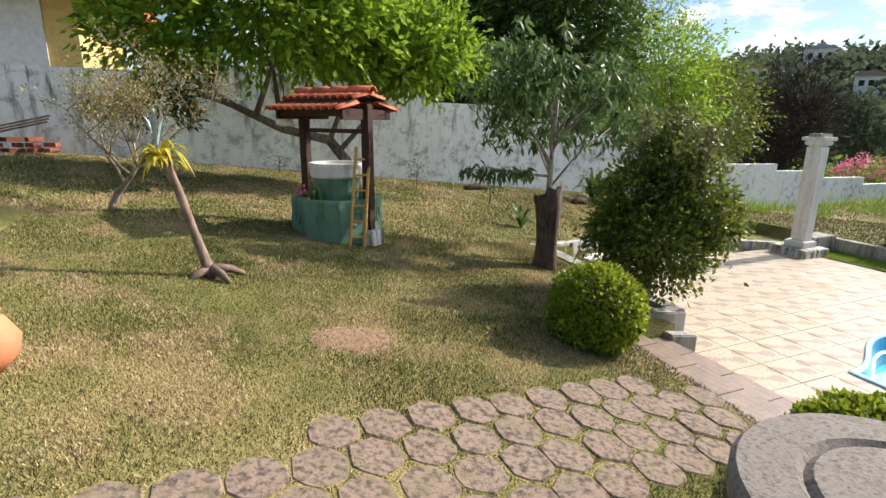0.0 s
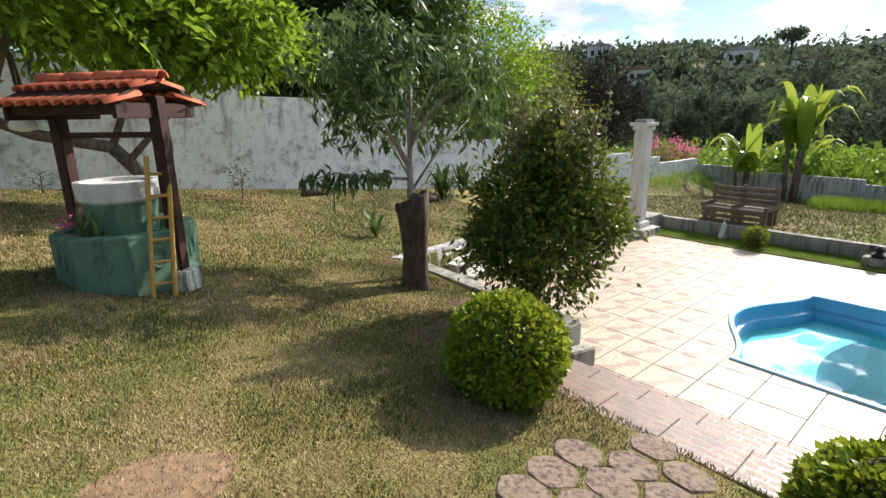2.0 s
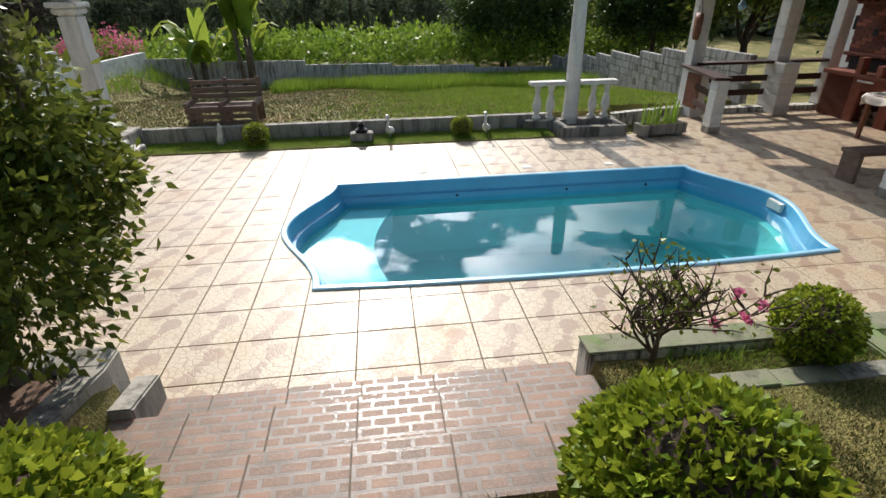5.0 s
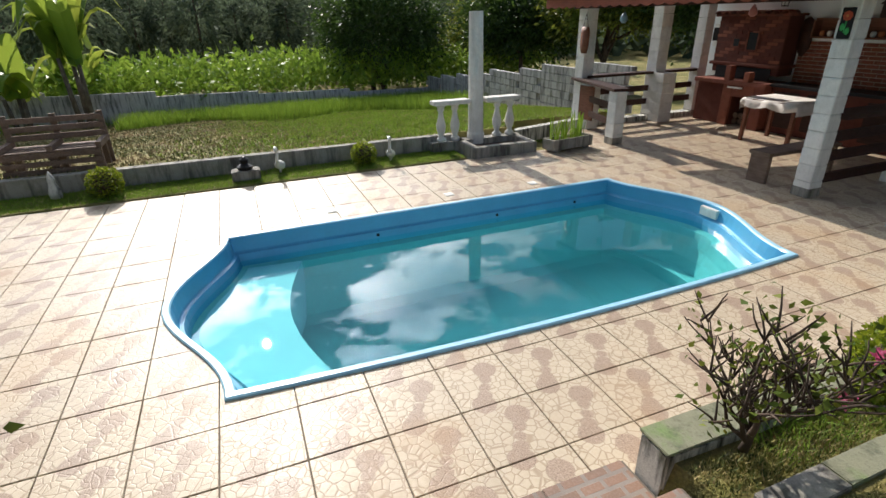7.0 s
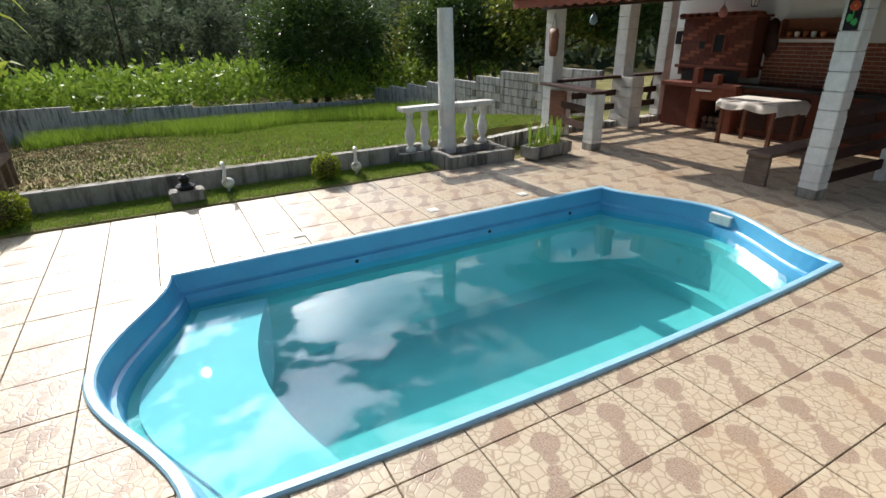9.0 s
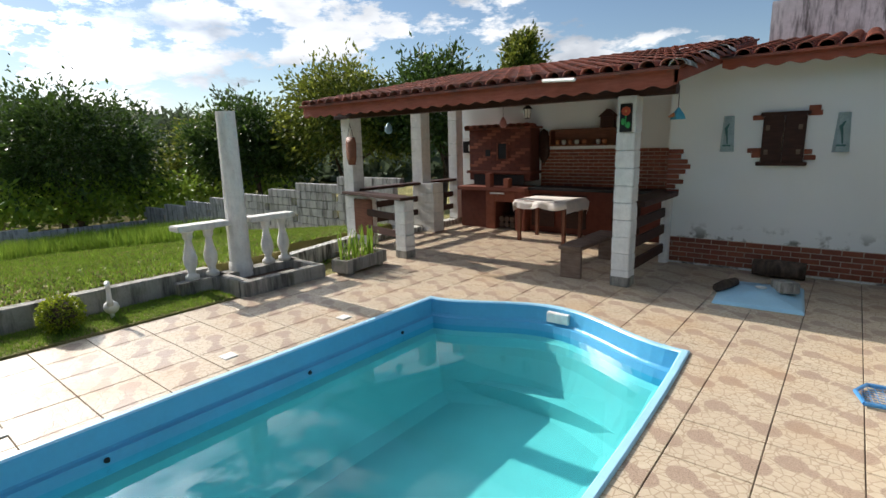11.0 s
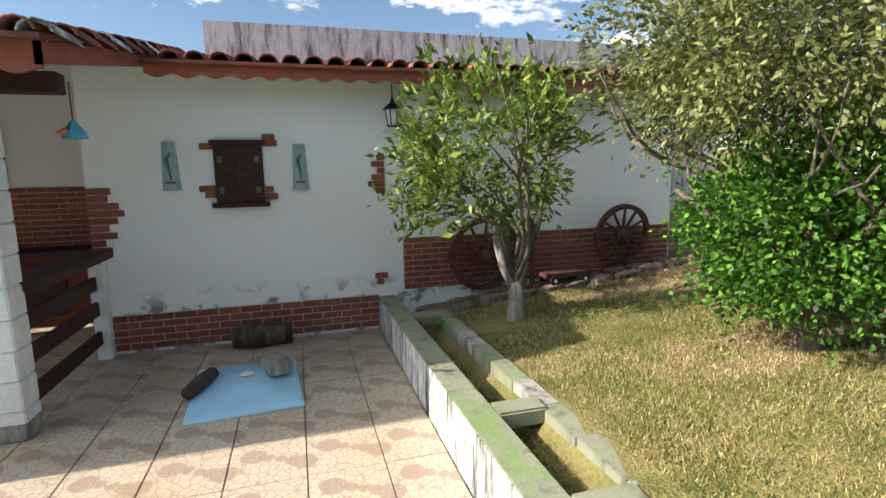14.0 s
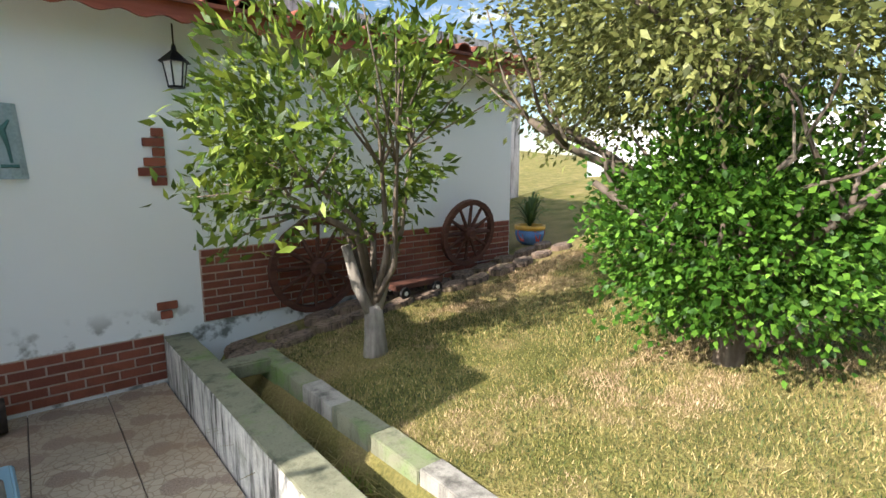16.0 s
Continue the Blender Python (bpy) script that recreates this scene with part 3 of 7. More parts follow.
gf = [(r * gn + c, r * gn + c + 1, (r + 1) * gn + c + 1, (r + 1) * gn + c) for r in range(len(GY) - 1) for c in range(gn - 1)]
gm = M()
gm.v, gm.f = gv, gf
structure(gm.ob("ground", GRASS, smooth=False), "sloping mown lawn with straw patches and land beyond", "ground")

# ---- garden walls ----
back = M()
for x0, x1, top in ((-10, -0.9, 3.45), (-0.9, 2.2, 3.6), (2.2, 4.78, 3.35), (4.78, 6.6, 2.95), (6.6, 8.5, 2.62), (8.5, 10.4, 2.25), (10.4, 12.4, 1.85), (12.4, 14.6, 1.55), (14.6, 17.0, 1.3), (17.0, 19.4, 1.02), (19.4, 21.8, 0.72), (21.8, 25.5, 0.40)):
    back.prism([(x0, 11.5), (x1, 11.5), (x1, 11.66), (x0, 11.66)], -1.4, [top, top - 0.05, top - 0.05, top])
structure(back.ob("wall_north", WHITEWASH), "tall whitewashed garden wall stepping down the slope", "wall")
east = M()
for y0, y1, top in ((-5.6, -2.0, -0.62), (-2.0, 1.6, -0.45), (1.6, 5.2, -0.3), (5.2, 8.6, -0.08), (8.6, 11.5, 0.1)):
    east.prism([(25.3, y0), (25.46, y0), (25.46, y1), (25.3, y1)], -1.8, [top - 0.04, top - 0.04, top, top])
structure(east.ob("wall_east", SOUTHBLOCK), "low grey boundary wall behind the upper lawn", "wall")
side = thing("wall_southeast", (0, 0, 0), "grey concrete block wall stepping down beside the upper lawn", "wall", kind="structure")
blk = M().box(-0.194, -0.07, 0, 0.194, 0.07, 0.19).mesh("wall_block", BLOCK, bevel=0.008)
for c in range(32):
    x = 12.75 + 0.4 * c
    top = 1.12 - 0.115 * (int((x - 12.75) / 1.6) * 1.6)
    for r in range(12):
        z = top - 0.2 * (r + 1)
        if z < upper_z(x, 0) - 0.25:
            break
        shared("block", blk, side, Matrix.Translation((x + 0.2 * (r % 2), -5.55, z)))
box_part("mortar_core", MORTAR, side, 12.6, -5.6, -1.8, 25.3, -5.51, -0.35)
structure(M().box(11.72, -0.98, -0.2, 11.88, 6.9, 0.27).ob("low_wall", CONC, bevel=0.012), "low mossy concrete kerb wall behind the pool", "low wall")
structure(M().prism([(4.56, 1.05), (4.56, -5.6), (4.73, -5.6), (4.73, 1.05)], -0.15, [0.42, 0.35, 0.35, 0.42]).ob("retaining_wall", WHITECONC, bevel=0.012), "stained white retaining kerb with mossy top", "retaining wall")
structure(M().prism([(4.555, 1.055), (4.555, -5.6), (4.735, -5.6), (4.735, 1.055)], 0.0, 0.014, Matrix(((1, 0, 0, 0), (0, 1, 0, 0), (0, 0.07 / 6.65, 1, 0.42 - 0.07 / 6.65 * 1.05 + 0.001), (0, 0, 0, 1)))).ob("retaining_cap", MOSS, bevel=0.004), "mossy top of the retaining kerb", "kerb")
kerb = thing("inner_kerb", (0, 0, 0), "mossy concrete block kerb on the lawn side", "kerb", kind="structure")
for k in range(15):
    y0 = 0.9 - 0.39 * k
    z0 = 0.45 - 0.0085 * k
    box_part("kerb_block", MOSS if k % 3 else CONC, kerb, 4.145 + 0.004 * (k % 2), y0 - 0.384, 0.0, 4.275 + 0.004 * (k % 3), y0, z0 + 0.004 * (k % 2), 0.005)

# ---- steps ----
steps = thing("entrance_steps", (0, 0, 0), "three low steps of brown brick-patterned tiles", "steps", kind="structure")
for x0, x1, z in ((3.60, 3.97, 0.54), (3.97, 4.46, 0.36), (4.46, 4.80, 0.18)):
    box_part("riser", GROUT, steps, x0, 1.06, -0.15, x1 - 0.004, 3.76, z - 0.008)
    k = 0
    for y in np.arange(1.07, 3.7, 0.45):
        box_part("tile", STEP, steps, x0 + 0.004, y + 0.004, z - 0.03, x1, min(y + 0.446, 3.75), z, 0.003)

# ---- pool ----
POOL_X0, POOL_X1, POOL_Y0, POOL_Y1 = 6.28, 9.05, -2.23, 2.875


def near_bow(y):
    """How far the near long side bellies out of the straight line."""
    u = max(0.0, min(1.0, (y - POOL_Y0) / (POOL_Y1 - POOL_Y0)))
    return 0.085 * math.sin(math.pi * u) ** 0.8


def pool_outline(grow=0.0, n=24):
    """Counter-clockwise outline: straight long sides and ends that swell in the middle."""
    pts = []
    xs = [POOL_X0 - grow + (POOL_X1 - POOL_X0 + 2 * grow) * k / n for k in range(n + 1)]

    def swell(x):
        u = max(0.0, min(1.0, (x - POOL_X0) / (POOL_X1 - POOL_X0)))
        return 0.48 * (0.5 - 0.5 * math.cos(2 * math.pi * u))
    for x in xs:
        pts.append((x, POOL_Y0 - grow - swell(x)))
    for x in reversed(xs):
        pts.append((x, POOL_Y1 + grow + swell(x)))
    for k in range(1, 12):
        y = POOL_Y1 + grow + (POOL_Y0 - POOL_Y1 - 2 * grow) * k / 12
        pts.append((POOL_X0 - grow - near_bow(y), y))
    return pts


def ring(m, outer, z0, inner, z1):
    i, n = len(m.v), len(outer)
    m.v += [(x, y, z0) for x, y in outer] + [(x, y, z1) for x, y in inner]
    for k in range(n):
        j = (k + 1) % n
        m.f.append((i + k, i + j, i + n + j, i + n + k))


pool = thing("swimming_pool", (0, 0, 0), "blue fibreglass swimming pool set in the tiled deck", "pool")
WATER_Z = -0.24
rim = M()
for (ga, za), (gb, zb) in (((0.03, -0.05), (0.03, 0.014)), ((0.03, 0.014), (0.018, 0.024)), ((0.018, 0.024), (-0.026, 0.024)), ((-0.026, 0.024), (-0.038, 0.010))):
    ring(rim, pool_outline(ga), za, pool_outline(gb), zb)
rim.ob("rim", POOLLIP, pool, smooth=True)
shell = M()
wall_levels = ((-0.038, 0.010), (-0.062, -0.14), (-0.075, -0.155), (-0.105, -0.165), (-0.13, -0.30))
upper = M()
for (ga, za), (gb, zb) in zip(wall_levels, wall_levels[1:]):
    ring(upper, pool_outline(ga), za, pool_outline(gb), zb)
upper_me = upper.mesh("upper_wall", POOLWALL_SHADE)
bm_ = bmesh.new()
bm_.from_mesh(upper_me)
bmesh.ops.remove_doubles(bm_, verts=bm_.verts, dist=0.0005)
bm_.to_mesh(upper_me)
bm_.free()
new("upper_wall", upper_me).parent = pool
levels = ((-0.13, -0.30), (-0.20, -0.33), (-0.24, -0.52), (-0.40, -0.92), (-0.55, -0.98))
for (ga, za), (gb, zb) in zip(levels, levels[1:]):
    ring(shell, pool_outline(ga), za, pool_outline(gb), zb)
bot = pool_outline(-0.55)
shell.quad(*[(x, y, -0.98) for x, y in bot])
shell_me = shell.mesh("shell", POOL)
bm_ = bmesh.new()
bm_.from_mesh(shell_me)
bmesh.ops.remove_doubles(bm_, verts=bm_.verts, dist=0.0005)
bm_.to_mesh(shell_me)
bm_.free()
new("shell", shell_me).parent = pool
water = M().quad(*[(x, y, WATER_Z) for x, y in pool_outline(-0.119)]).ob("water", WATER, pool, label="still turquoise water reflecting the clouds")

def pool_step(name, side, depth, z, label=""):
    """A moulded step across one end of the pool, with a curved front."""
    base = POOL_Y1 if side > 0 else POOL_Y0
    pts = []
    for k in range(13):
        u = k / 12
        x = POOL_X0 + 0.25 + (POOL_X1 - POOL_X0 - 0.5) * u
        pts.append((x, base - side * (depth - 0.25 * math.sin(math.pi * u))))
    back = [(x, y) for x, y in pool_outline(-0.2) if (y > 2.5 if side > 0 else y < -1.9)]
    back = sorted(back, key=lambda p: -p[0])
    out = pts + back
    if side < 0:
        out = out[::-1]
    return M().prism(out, -0.97, z).ob(name, POOLSEAT_LIT if side > 0 else POOL, pool, label=label)


pool_step("seat_step", 1, 0.75, -0.30, "moulded seat step, coloured paler for the reflected clouds")
pool_step("step", -1, 0.30, -0.80)
box_part("skimmer", WHITE, pool, 7.50, -2.66, -0.13, 7.75, -2.60, -0.02, 0.008, "white plastic skimmer cover")
for y in (-1.6, -0.4, 1.2):
    M().lathe([(0.02, 0), (0.016, 0.01)], 12, Matrix.Translation((8.93, y, -0.2)) @ Euler((0, radians(-90), 0)).to_matrix().to_4x4()).ob("inlet_nozzle", IRON, pool)

# ---- paved deck ----
T = TILE
deck = thing("pool_deck", (0, 0, 0), "pale crazy-paved ceramic tile deck with brown waves", "paving", kind="structure")
PO = pool_outline(0.015)


def paved(x, y):
    if y < -5.58 and x < 7.45:
        return False
    if y < -7.4 or y > 7.8:
        return False
    if x > 11.0:
        return y < -1.0 and x < 12.35 and (y < -3.6)
    if y > 3.72:
        return in_poly(x, y, HOLLOW)
    return x > 4.74


tile_me = {}
rest, pieces = M(), []
for i in range(-1, 19):
    for j in range(-20, 16):
        x0, y0 = TILE_X + T * i, TILE_Y + T * j
        cx, cy = x0 + T / 2, y0 + T / 2
        corners = [(x0 + a * T, y0 + b * T) for a in (0.03, 0.5, 0.97) for b in (0.03, 0.5, 0.97)]
        if not paved(cx, cy):
            continue
        inside = [in_poly(x, y, PO) for x, y in corners]
        if all(inside):
            continue
        g = 0.0035
        bx0, bx1, by0, by1 = max(x0 + g, 4.742), x0 + T - g, y0 + g, y0 + T - g
        if any(inside) or in_poly(cx, cy, PO):
            # cut back to the pool's straight sides; the swelling ends are filled below
            near_x = POOL_X0 - 0.02 - min(near_bow(by0), near_bow(by1))
            if bx0 < near_x < bx1 and POOL_Y0 <= by0 and by1 <= POOL_Y1:
                bx1 = near_x
            elif bx1 > POOL_X1 + 0.02 and bx0 < POOL_X1 + 0.02 and POOL_Y0 <= by0 and by1 <= POOL_Y1:
                bx0 = POOL_X1 + 0.02
            else:
                n = 14
                for a in range(n):
                    xa, xb = bx0 + (bx1 - bx0) * a / n, bx0 + (bx1 - bx0) * (a + 1) / n
                    xm = (xa + xb) / 2
                    ys = [by0 + (by1 - by0) * q / 40 for q in range(41)]
                    out = [y for y in ys if not in_poly(xm, y, PO)]
                    if len(out) > 1:
                        rest.box(xa, min(out), -0.02, xb, max(out), 0)
                continue
        pieces.append((bx0, by0, bx1, by1))
pieces.sort(key=lambda p: (p[0] - 5.6) ** 2 + (p[1] - 0.6) ** 2)
for p in pieces[300:]:
    rest.box(p[0], p[1], -0.02, p[2], p[3], 0)
tagged(rest.ob("far_tiles", DECK, deck), kind="stuff")
tile_jobs = pieces[:300]
bed = M()
for x0, y0, x1, y1 in ((4.74, -5.6, 6.2, 3.74), (9.16, -5.6, 11.0, 6.8), (6.2, 3.5, 9.16, 6.8), (6.2, -5.6, 9.16, -2.92), (7.45, -7.45, 12.4, -5.6), (11.0, -5.6, 12.4, -3.6), (4.8, 3.74, 6.2, 6.4)):
    bed.box(x0, y0, -0.12, x1, y1, -0.012)
tagged(bed.ob("bed", GROUT, deck), kind="stuff")

# access covers let into the far side of the deck
for x, y in ((9.41, 0.08), (9.44, 1.64), (9.37, -1.18)):
    cover = thing("deck_cover", (x, y, 0.002), "small square white plastic cover set in the deck", "access cover", "deck covers")
    box_part("plate", WHITE, cover, -0.06, -0.06, 0, 0.06, 0.06, 0.008, 0.002)
    box_part("lid", WHITE, cover, -0.042, -0.042, 0.008, 0.042, 0.042, 0.011, 0.001)

# hollow walls past the shrub
structure(M().prism([(4.62, 3.78), (4.8, 3.78), (4.88, 6.5), (4.66, 6.5)], -0.15, [0.60, 0.60, 0.66, 0.66]).ob("hollow_side_wall", CONC, bevel=0.01), "mossy retaining wall at the lawn's edge", "retaining wall")
structure(M().prism([(4.66, 6.5), (8.2, 7.72), (11.0, 6.85), (11.02, 7.0), (8.2, 7.9), (4.6, 6.66)], -0.15, [0.68, 0.32, 0.12, 0.12, 0.32, 0.68]).ob("hollow_back_wall", BLOCK), "grey block retaining wall behind the sunken corner", "retaining wall")
stair = thing("white_stair", pose(6.35, 6.62, 0, 0, 0, 20), "small white-topped garden stair against the block wall", "stair")
for k in range(3):
    box_part("tread", WHITECONC, stair, -0.5, 0.22 * k - 0.05, 0.13 + 0.15 * k, 0.5, 0.22 * k + 0.2, 0.165 + 0.15 * k, 0.008)
    for q in range(4):
        box_part("support", CONC, stair, -0.45 + 0.26 * q, 0.22 * k + 0.02, 0, -0.35 + 0.26 * q, 0.22 * k + 0.16, 0.13 + 0.15 * k)

# shrub planter
planter = thing("corner_planter", (0, 0, 0), "mossy concrete corner planter beside the steps", "planter")
M().prism([(4.05, 3.78), (4.60, 3.74), (4.80, 3.76), (4.80, 3.92), (4.05, 3.92)], -0.15, [0.66, 0.60, 0.58, 0.58, 0.66]).ob("front_wall", CONC, planter, bevel=0.012)
M().prism([(4.46, 3.60), (4.82, 3.60), (4.82, 3.74), (4.46, 3.74)], -0.1, [0.42, 0.36, 0.36, 0.42]).ob("toe_block", CONC, planter, bevel=0.012)
M().prism([(4.05, 3.92), (4.62, 3.92), (4.62, 4.9), (4.05, 4.9)], 0.2, [0.63, 0.56, 0.60, 0.67]).ob("earth", SOIL, planter)

# ---- kerbs of the lower bed ----
bedk = thing("bed_divider", (4.43, -2.62, 0.40), "mossy concrete block bridging the two kerbs", "block", "bed dividers")
M().box(-0.17, -0.08, -0.1, 0.13, 0.08, 0, None).ob("block", MOSS, bedk, bevel=0.012)
for y, z in ((-1.72, 0.415), (-0.75, 0.425), (-4.75, 0.365)):
    copy_thing(bedk, pose(4.43, y, z, 0, 0, y))

# ---- house ----
HY = -5.61
structure(M().box(0.93, HY - 0.2, -0.3, 7.42, HY, 2.74).ob("house_wall", PLASTER), "pale whitewashed house wall", "wall")
structure(M().box(0.93, -9.0, -0.3, 1.1, HY - 0.2, 2.74).ob("house_end_wall", PLASTER), "pale end wall of the house", "wall")
structure(M().box(7.3, -7.7, -0.3, 12.52, -7.5, 3.1).ob("porch_back_wall", PLASTER), "white back wall of the barbecue porch", "wall")
structure(M().box(7.30, -7.5, -0.3, 7.42, HY - 0.2, 3.0).ob("porch_side_wall", PLASTER), "white side wall of the barbecue porch", "wall")
structure(M().box(-3.0, -9.2, -0.3, 6.76, -9.0, 4.08).ob("wall_south", SOUTHBLOCK), "tall limewashed block wall behind the house", "wall")
structure(M().box(1.1, -9.0, 2.72, 7.3, -5.9, 2.8).ob("house_ceiling", PLASTER), "plain ceiling slab", "ceiling")


def brick_panel(name, x0, x1, z0, z1, label, seed, ragged=False, y=HY):
    """A panel of facing bricks on the house wall; each brick is a piece."""
    t = thing(name, (0, 0, 0), label, "brickwork", kind="structure")
    bw, bh = 0.205, 0.066
    if not ragged:
        box_part("mortar_bed", MORTAR, t, x0, y, z0, x1, y + 0.012, z1)
    brick_jobs.append((t, x0, x1, z0, z1, bw, bh, seed, ragged, y))
    return t


brick_jobs = []
brick_panel("brick_plinth", 4.73, 7.38, 0.03, 0.385, "red brick plinth along the foot of the house wall", 1)
brick_panel("brick_dado", 0.95, 4.44, 0.42, 1.0, "red brick dado on the upper part of the house wall", 2)

# peeled patches of brick
for nm, rows in (("brick_patch", [(4.62, 4.72, 1.50), (4.62, 4.80, 1.57), (4.62, 4.76, 1.64), (4.62, 4.70, 1.71), (4.62, 4.76, 1.78), (4.62, 4.70, 1.85)]),
                 ("brick_patch", [(4.66, 4.74, 0.50), (4.62, 4.76, 0.57)]),
                 ("brick_patch", [(7.25, 7.42, 1.0), (7.30, 7.42, 1.07), (7.20, 7.42, 1.14), (7.26, 7.42, 1.21), (7.18, 7.42, 1.28), (7.12, 7.42, 1.35), (7.16, 7.42, 1.42), (7.25, 7.42, 1.49), (7.22, 7.42, 1.56)]),
                 ("brick_patch", [(5.72, 5.84, 2.06), (5.70, 5.84, 2.0), (6.30, 6.42, 1.97), (6.30, 6.40, 1.50), (6.30, 6.45, 1.56), (5.72, 5.84, 1.47), (5.76, 5.84, 1.54)])):
    t = thing(nm, (0, 0, 0), "ragged patch of bare red bricks in the plaster", "brickwork", "bare brick patches", "structure")
    for a, b, z in rows:
        box_part("brick", BRICK, t, a, HY, z, b, HY + 0.022, z + 0.06, 0.004)

# shuttered window
win = thing("shuttered_window", (6.07, HY, 1.45), "closed dark-brown wooden window shutters on the house wall", "window")
leaves_ = [box_part("shutter", WOOD, win, -0.225, 0, 0, -0.003, 0.05, 0.56, 0.006), box_part("shutter", WOOD, win, 0.003, 0, 0, 0.225, 0.05, 0.56, 0.006)]
box_part("sill", WOOD, win, -0.27, 0, -0.05, 0.27, 0.08, 0, 0.008)
box_part("lintel", WOOD, win, -0.26, 0, 0.56, 0.26, 0.06, 0.61, 0.008)
for x in (-0.17, 0.17):
    for z in (0.12, 0.42):
        box_part("hinge_plate", GREYWOOD, leaves_[int(x > 0)], x - 0.022, 0.05, z - 0.03, x + 0.022, 0.056, z + 0.03)
M().tube([(0.0, 0.056, 0.15), (0.012, 0.057, 0.28), (-0.01, 0.057, 0.4), (0.005, 0.056, 0.5)], 0.005, 5).ob("crack", GREYWOOD, win)

# painted roof tiles hung as pictures
L_ART = plain("art_glaze", (0.36, 0.47, 0.50), 0.45, var=0.4, scale=6)
ART_DARK = plain("art_dark", (0.05, 0.16, 0.15), 0.5)


def hung_tile(x, z, label):
    t = thing("painted_tile", (x, HY, z), label, "wall ornament", "painted wall tiles")
    m = M()
    prof = [(-1, 0.0), (-0.6, 0.035), (0, 0.05), (0.6, 0.035), (1, 0.0)]
    for zz in (0, 0.46):
        w = 0.085 if zz == 0 else 0.06
        m.v += [(u * w, d + 0.004, zz) for u, d in prof]
    m.f += [(k, k + 1, k + 6, k + 5) for k in range(4)] + [(0, 5, 9, 4), (4, 3, 2, 1, 0), (5, 6, 7, 8, 9)]
    m.ob("tile", L_ART, t)
    M().tube([(-0.01, 0.058, 0.1), (0.0, 0.058, 0.2), (0.02, 0.056, 0.3), (-0.02, 0.054, 0.36)], [0.008, 0.01, 0.02, 0.006], 6).ob("painted_palm", ART_DARK, t)
    M().tube([(-0.045, 0.05, 0.08), (0.045, 0.05, 0.08)], 0.012, 5).ob("painted_ground", ART_DARK, t)
    return t


hung_tile(6.69, 1.58, "curved roof tile painted with a palm tree")
hung_tile(5.49, 1.56, "curved roof tile painted with a dark bird")


def lantern(x, y, z, label, name="wall_lantern"):
    t = thing(name, (x, y, z), label, "lantern", "porch lanterns")
    M().lathe([(0.05, 0), (0.075, 0.16)], 6).ob("glass", WHITE, t, label="frosted glass body")
    M().lathe([(0.11, 0.16), (0.02, 0.24), (0.012, 0.28)], 6).ob("cap", IRON, t)
    M().lathe([(0.055, -0.015), (0.06, 0.0)], 6).ob("base", IRON, t)
    for k in range(6):
        a = math.pi / 3 * k
        M().tube([(0.052 * math.cos(a), 0.052 * math.sin(a), 0), (0.077 * math.cos(a), 0.077 * math.sin(a), 0.16)], 0.006, 4).ob("bar", IRON, t)
    M().tube([(0, 0, 0.28), (0, 0, 0.42)], 0.006, 5).ob("chain", IRON, t)
    return t


lantern(4.53, HY + 0.12, 2.2, "black iron lantern on the house wall")

# ---- roofs of barrel tiles ----
def barrel(w, length, r0, r1, lift=0.0):
    """A half-round clay tile lying along y, wide end at y = 0."""
    m = M()
    n = 6
    for y, r in ((0, r0), (length, r1)):
        for rr in (r, r - 0.014):
            m.v += [(rr * math.cos(math.pi * k / n), y, rr * 0.8 * math.sin(math.pi * k / n)) for k in range(n + 1)]
    a, b, c, d = 0, n + 1, 2 * (n + 1), 3 * (n + 1)
    for k in range(n):
        m.f += [(a + k, a + k + 1, c + k + 1, c + k), (b + k + 1, b + k, d + k, d + k + 1), (b + k, b + k + 1, a + k + 1, a + k), (c + k, c + k + 1, d + k + 1, d + k)]
    return m


def tiled_roof(name, x0, x1, y_eave, y_ridge, z_eave, slope, mat, label, pitch=0.205, row=0.36):
    t = thing(name, (0, 0, 0), label, "roof", kind="structure")
    rise = (y_eave - y_ridge) * slope
    M().prism([(x0, y_ridge), (x1, y_ridge), (x1, y_eave), (x0, y_eave)], 0, 0.03, Matrix(((1, 0, 0, 0), (0, 1, 0, 0), (0, -slope, 1, z_eave + slope * y_eave - 0.02), (0, 0, 0, 1)))).ob("underlay", mat, t)
    roof_jobs.append((t, x0, x1, y_eave, y_ridge, z_eave, slope, mat, pitch, row))
    return t


roof_jobs = []
porch_roof = tiled_roof("porch_roof", 6.75, 12.75, -3.30, -7.9, 2.44, 0.19, ROOF, "old red clay barrel tiles over the barbecue porch")
house_roof = tiled_roof("house_roof", 0.7, 6.8, -5.22, -9.0, 2.72, 0.17, ROOF, "old red clay barrel tile roof of the house")


def scalloped(name, x0, x1, y, z_top, z_bot, parent):
    """A fascia board whose lower edge is cut in waves."""
    n = int((x1 - x0) / 0.035)
    m = M()
    for k in range(n):
        xa, xb = x0 + (x1 - x0) * k / n, x0 + (x1 - x0) * (k + 1) / n
        wave = [0.016 * math.sin(2 * math.pi * x / 0.24) for x in (xa, xb)]
        m.prism([(xa, y - 0.03), (xb, y - 0.03), (xb, y), (xa, y)], z_bot, z_top)
        base = len(m.v) - 8
        for q, w in ((0, wave[0]), (1, wave[1]), (2, wave[1]), (3, wave[0])):
            px, py, pz = m.v[base + q]
            m.v[base + q] = (px, py, pz + w)
    return m.ob(name, FASCIA, parent)


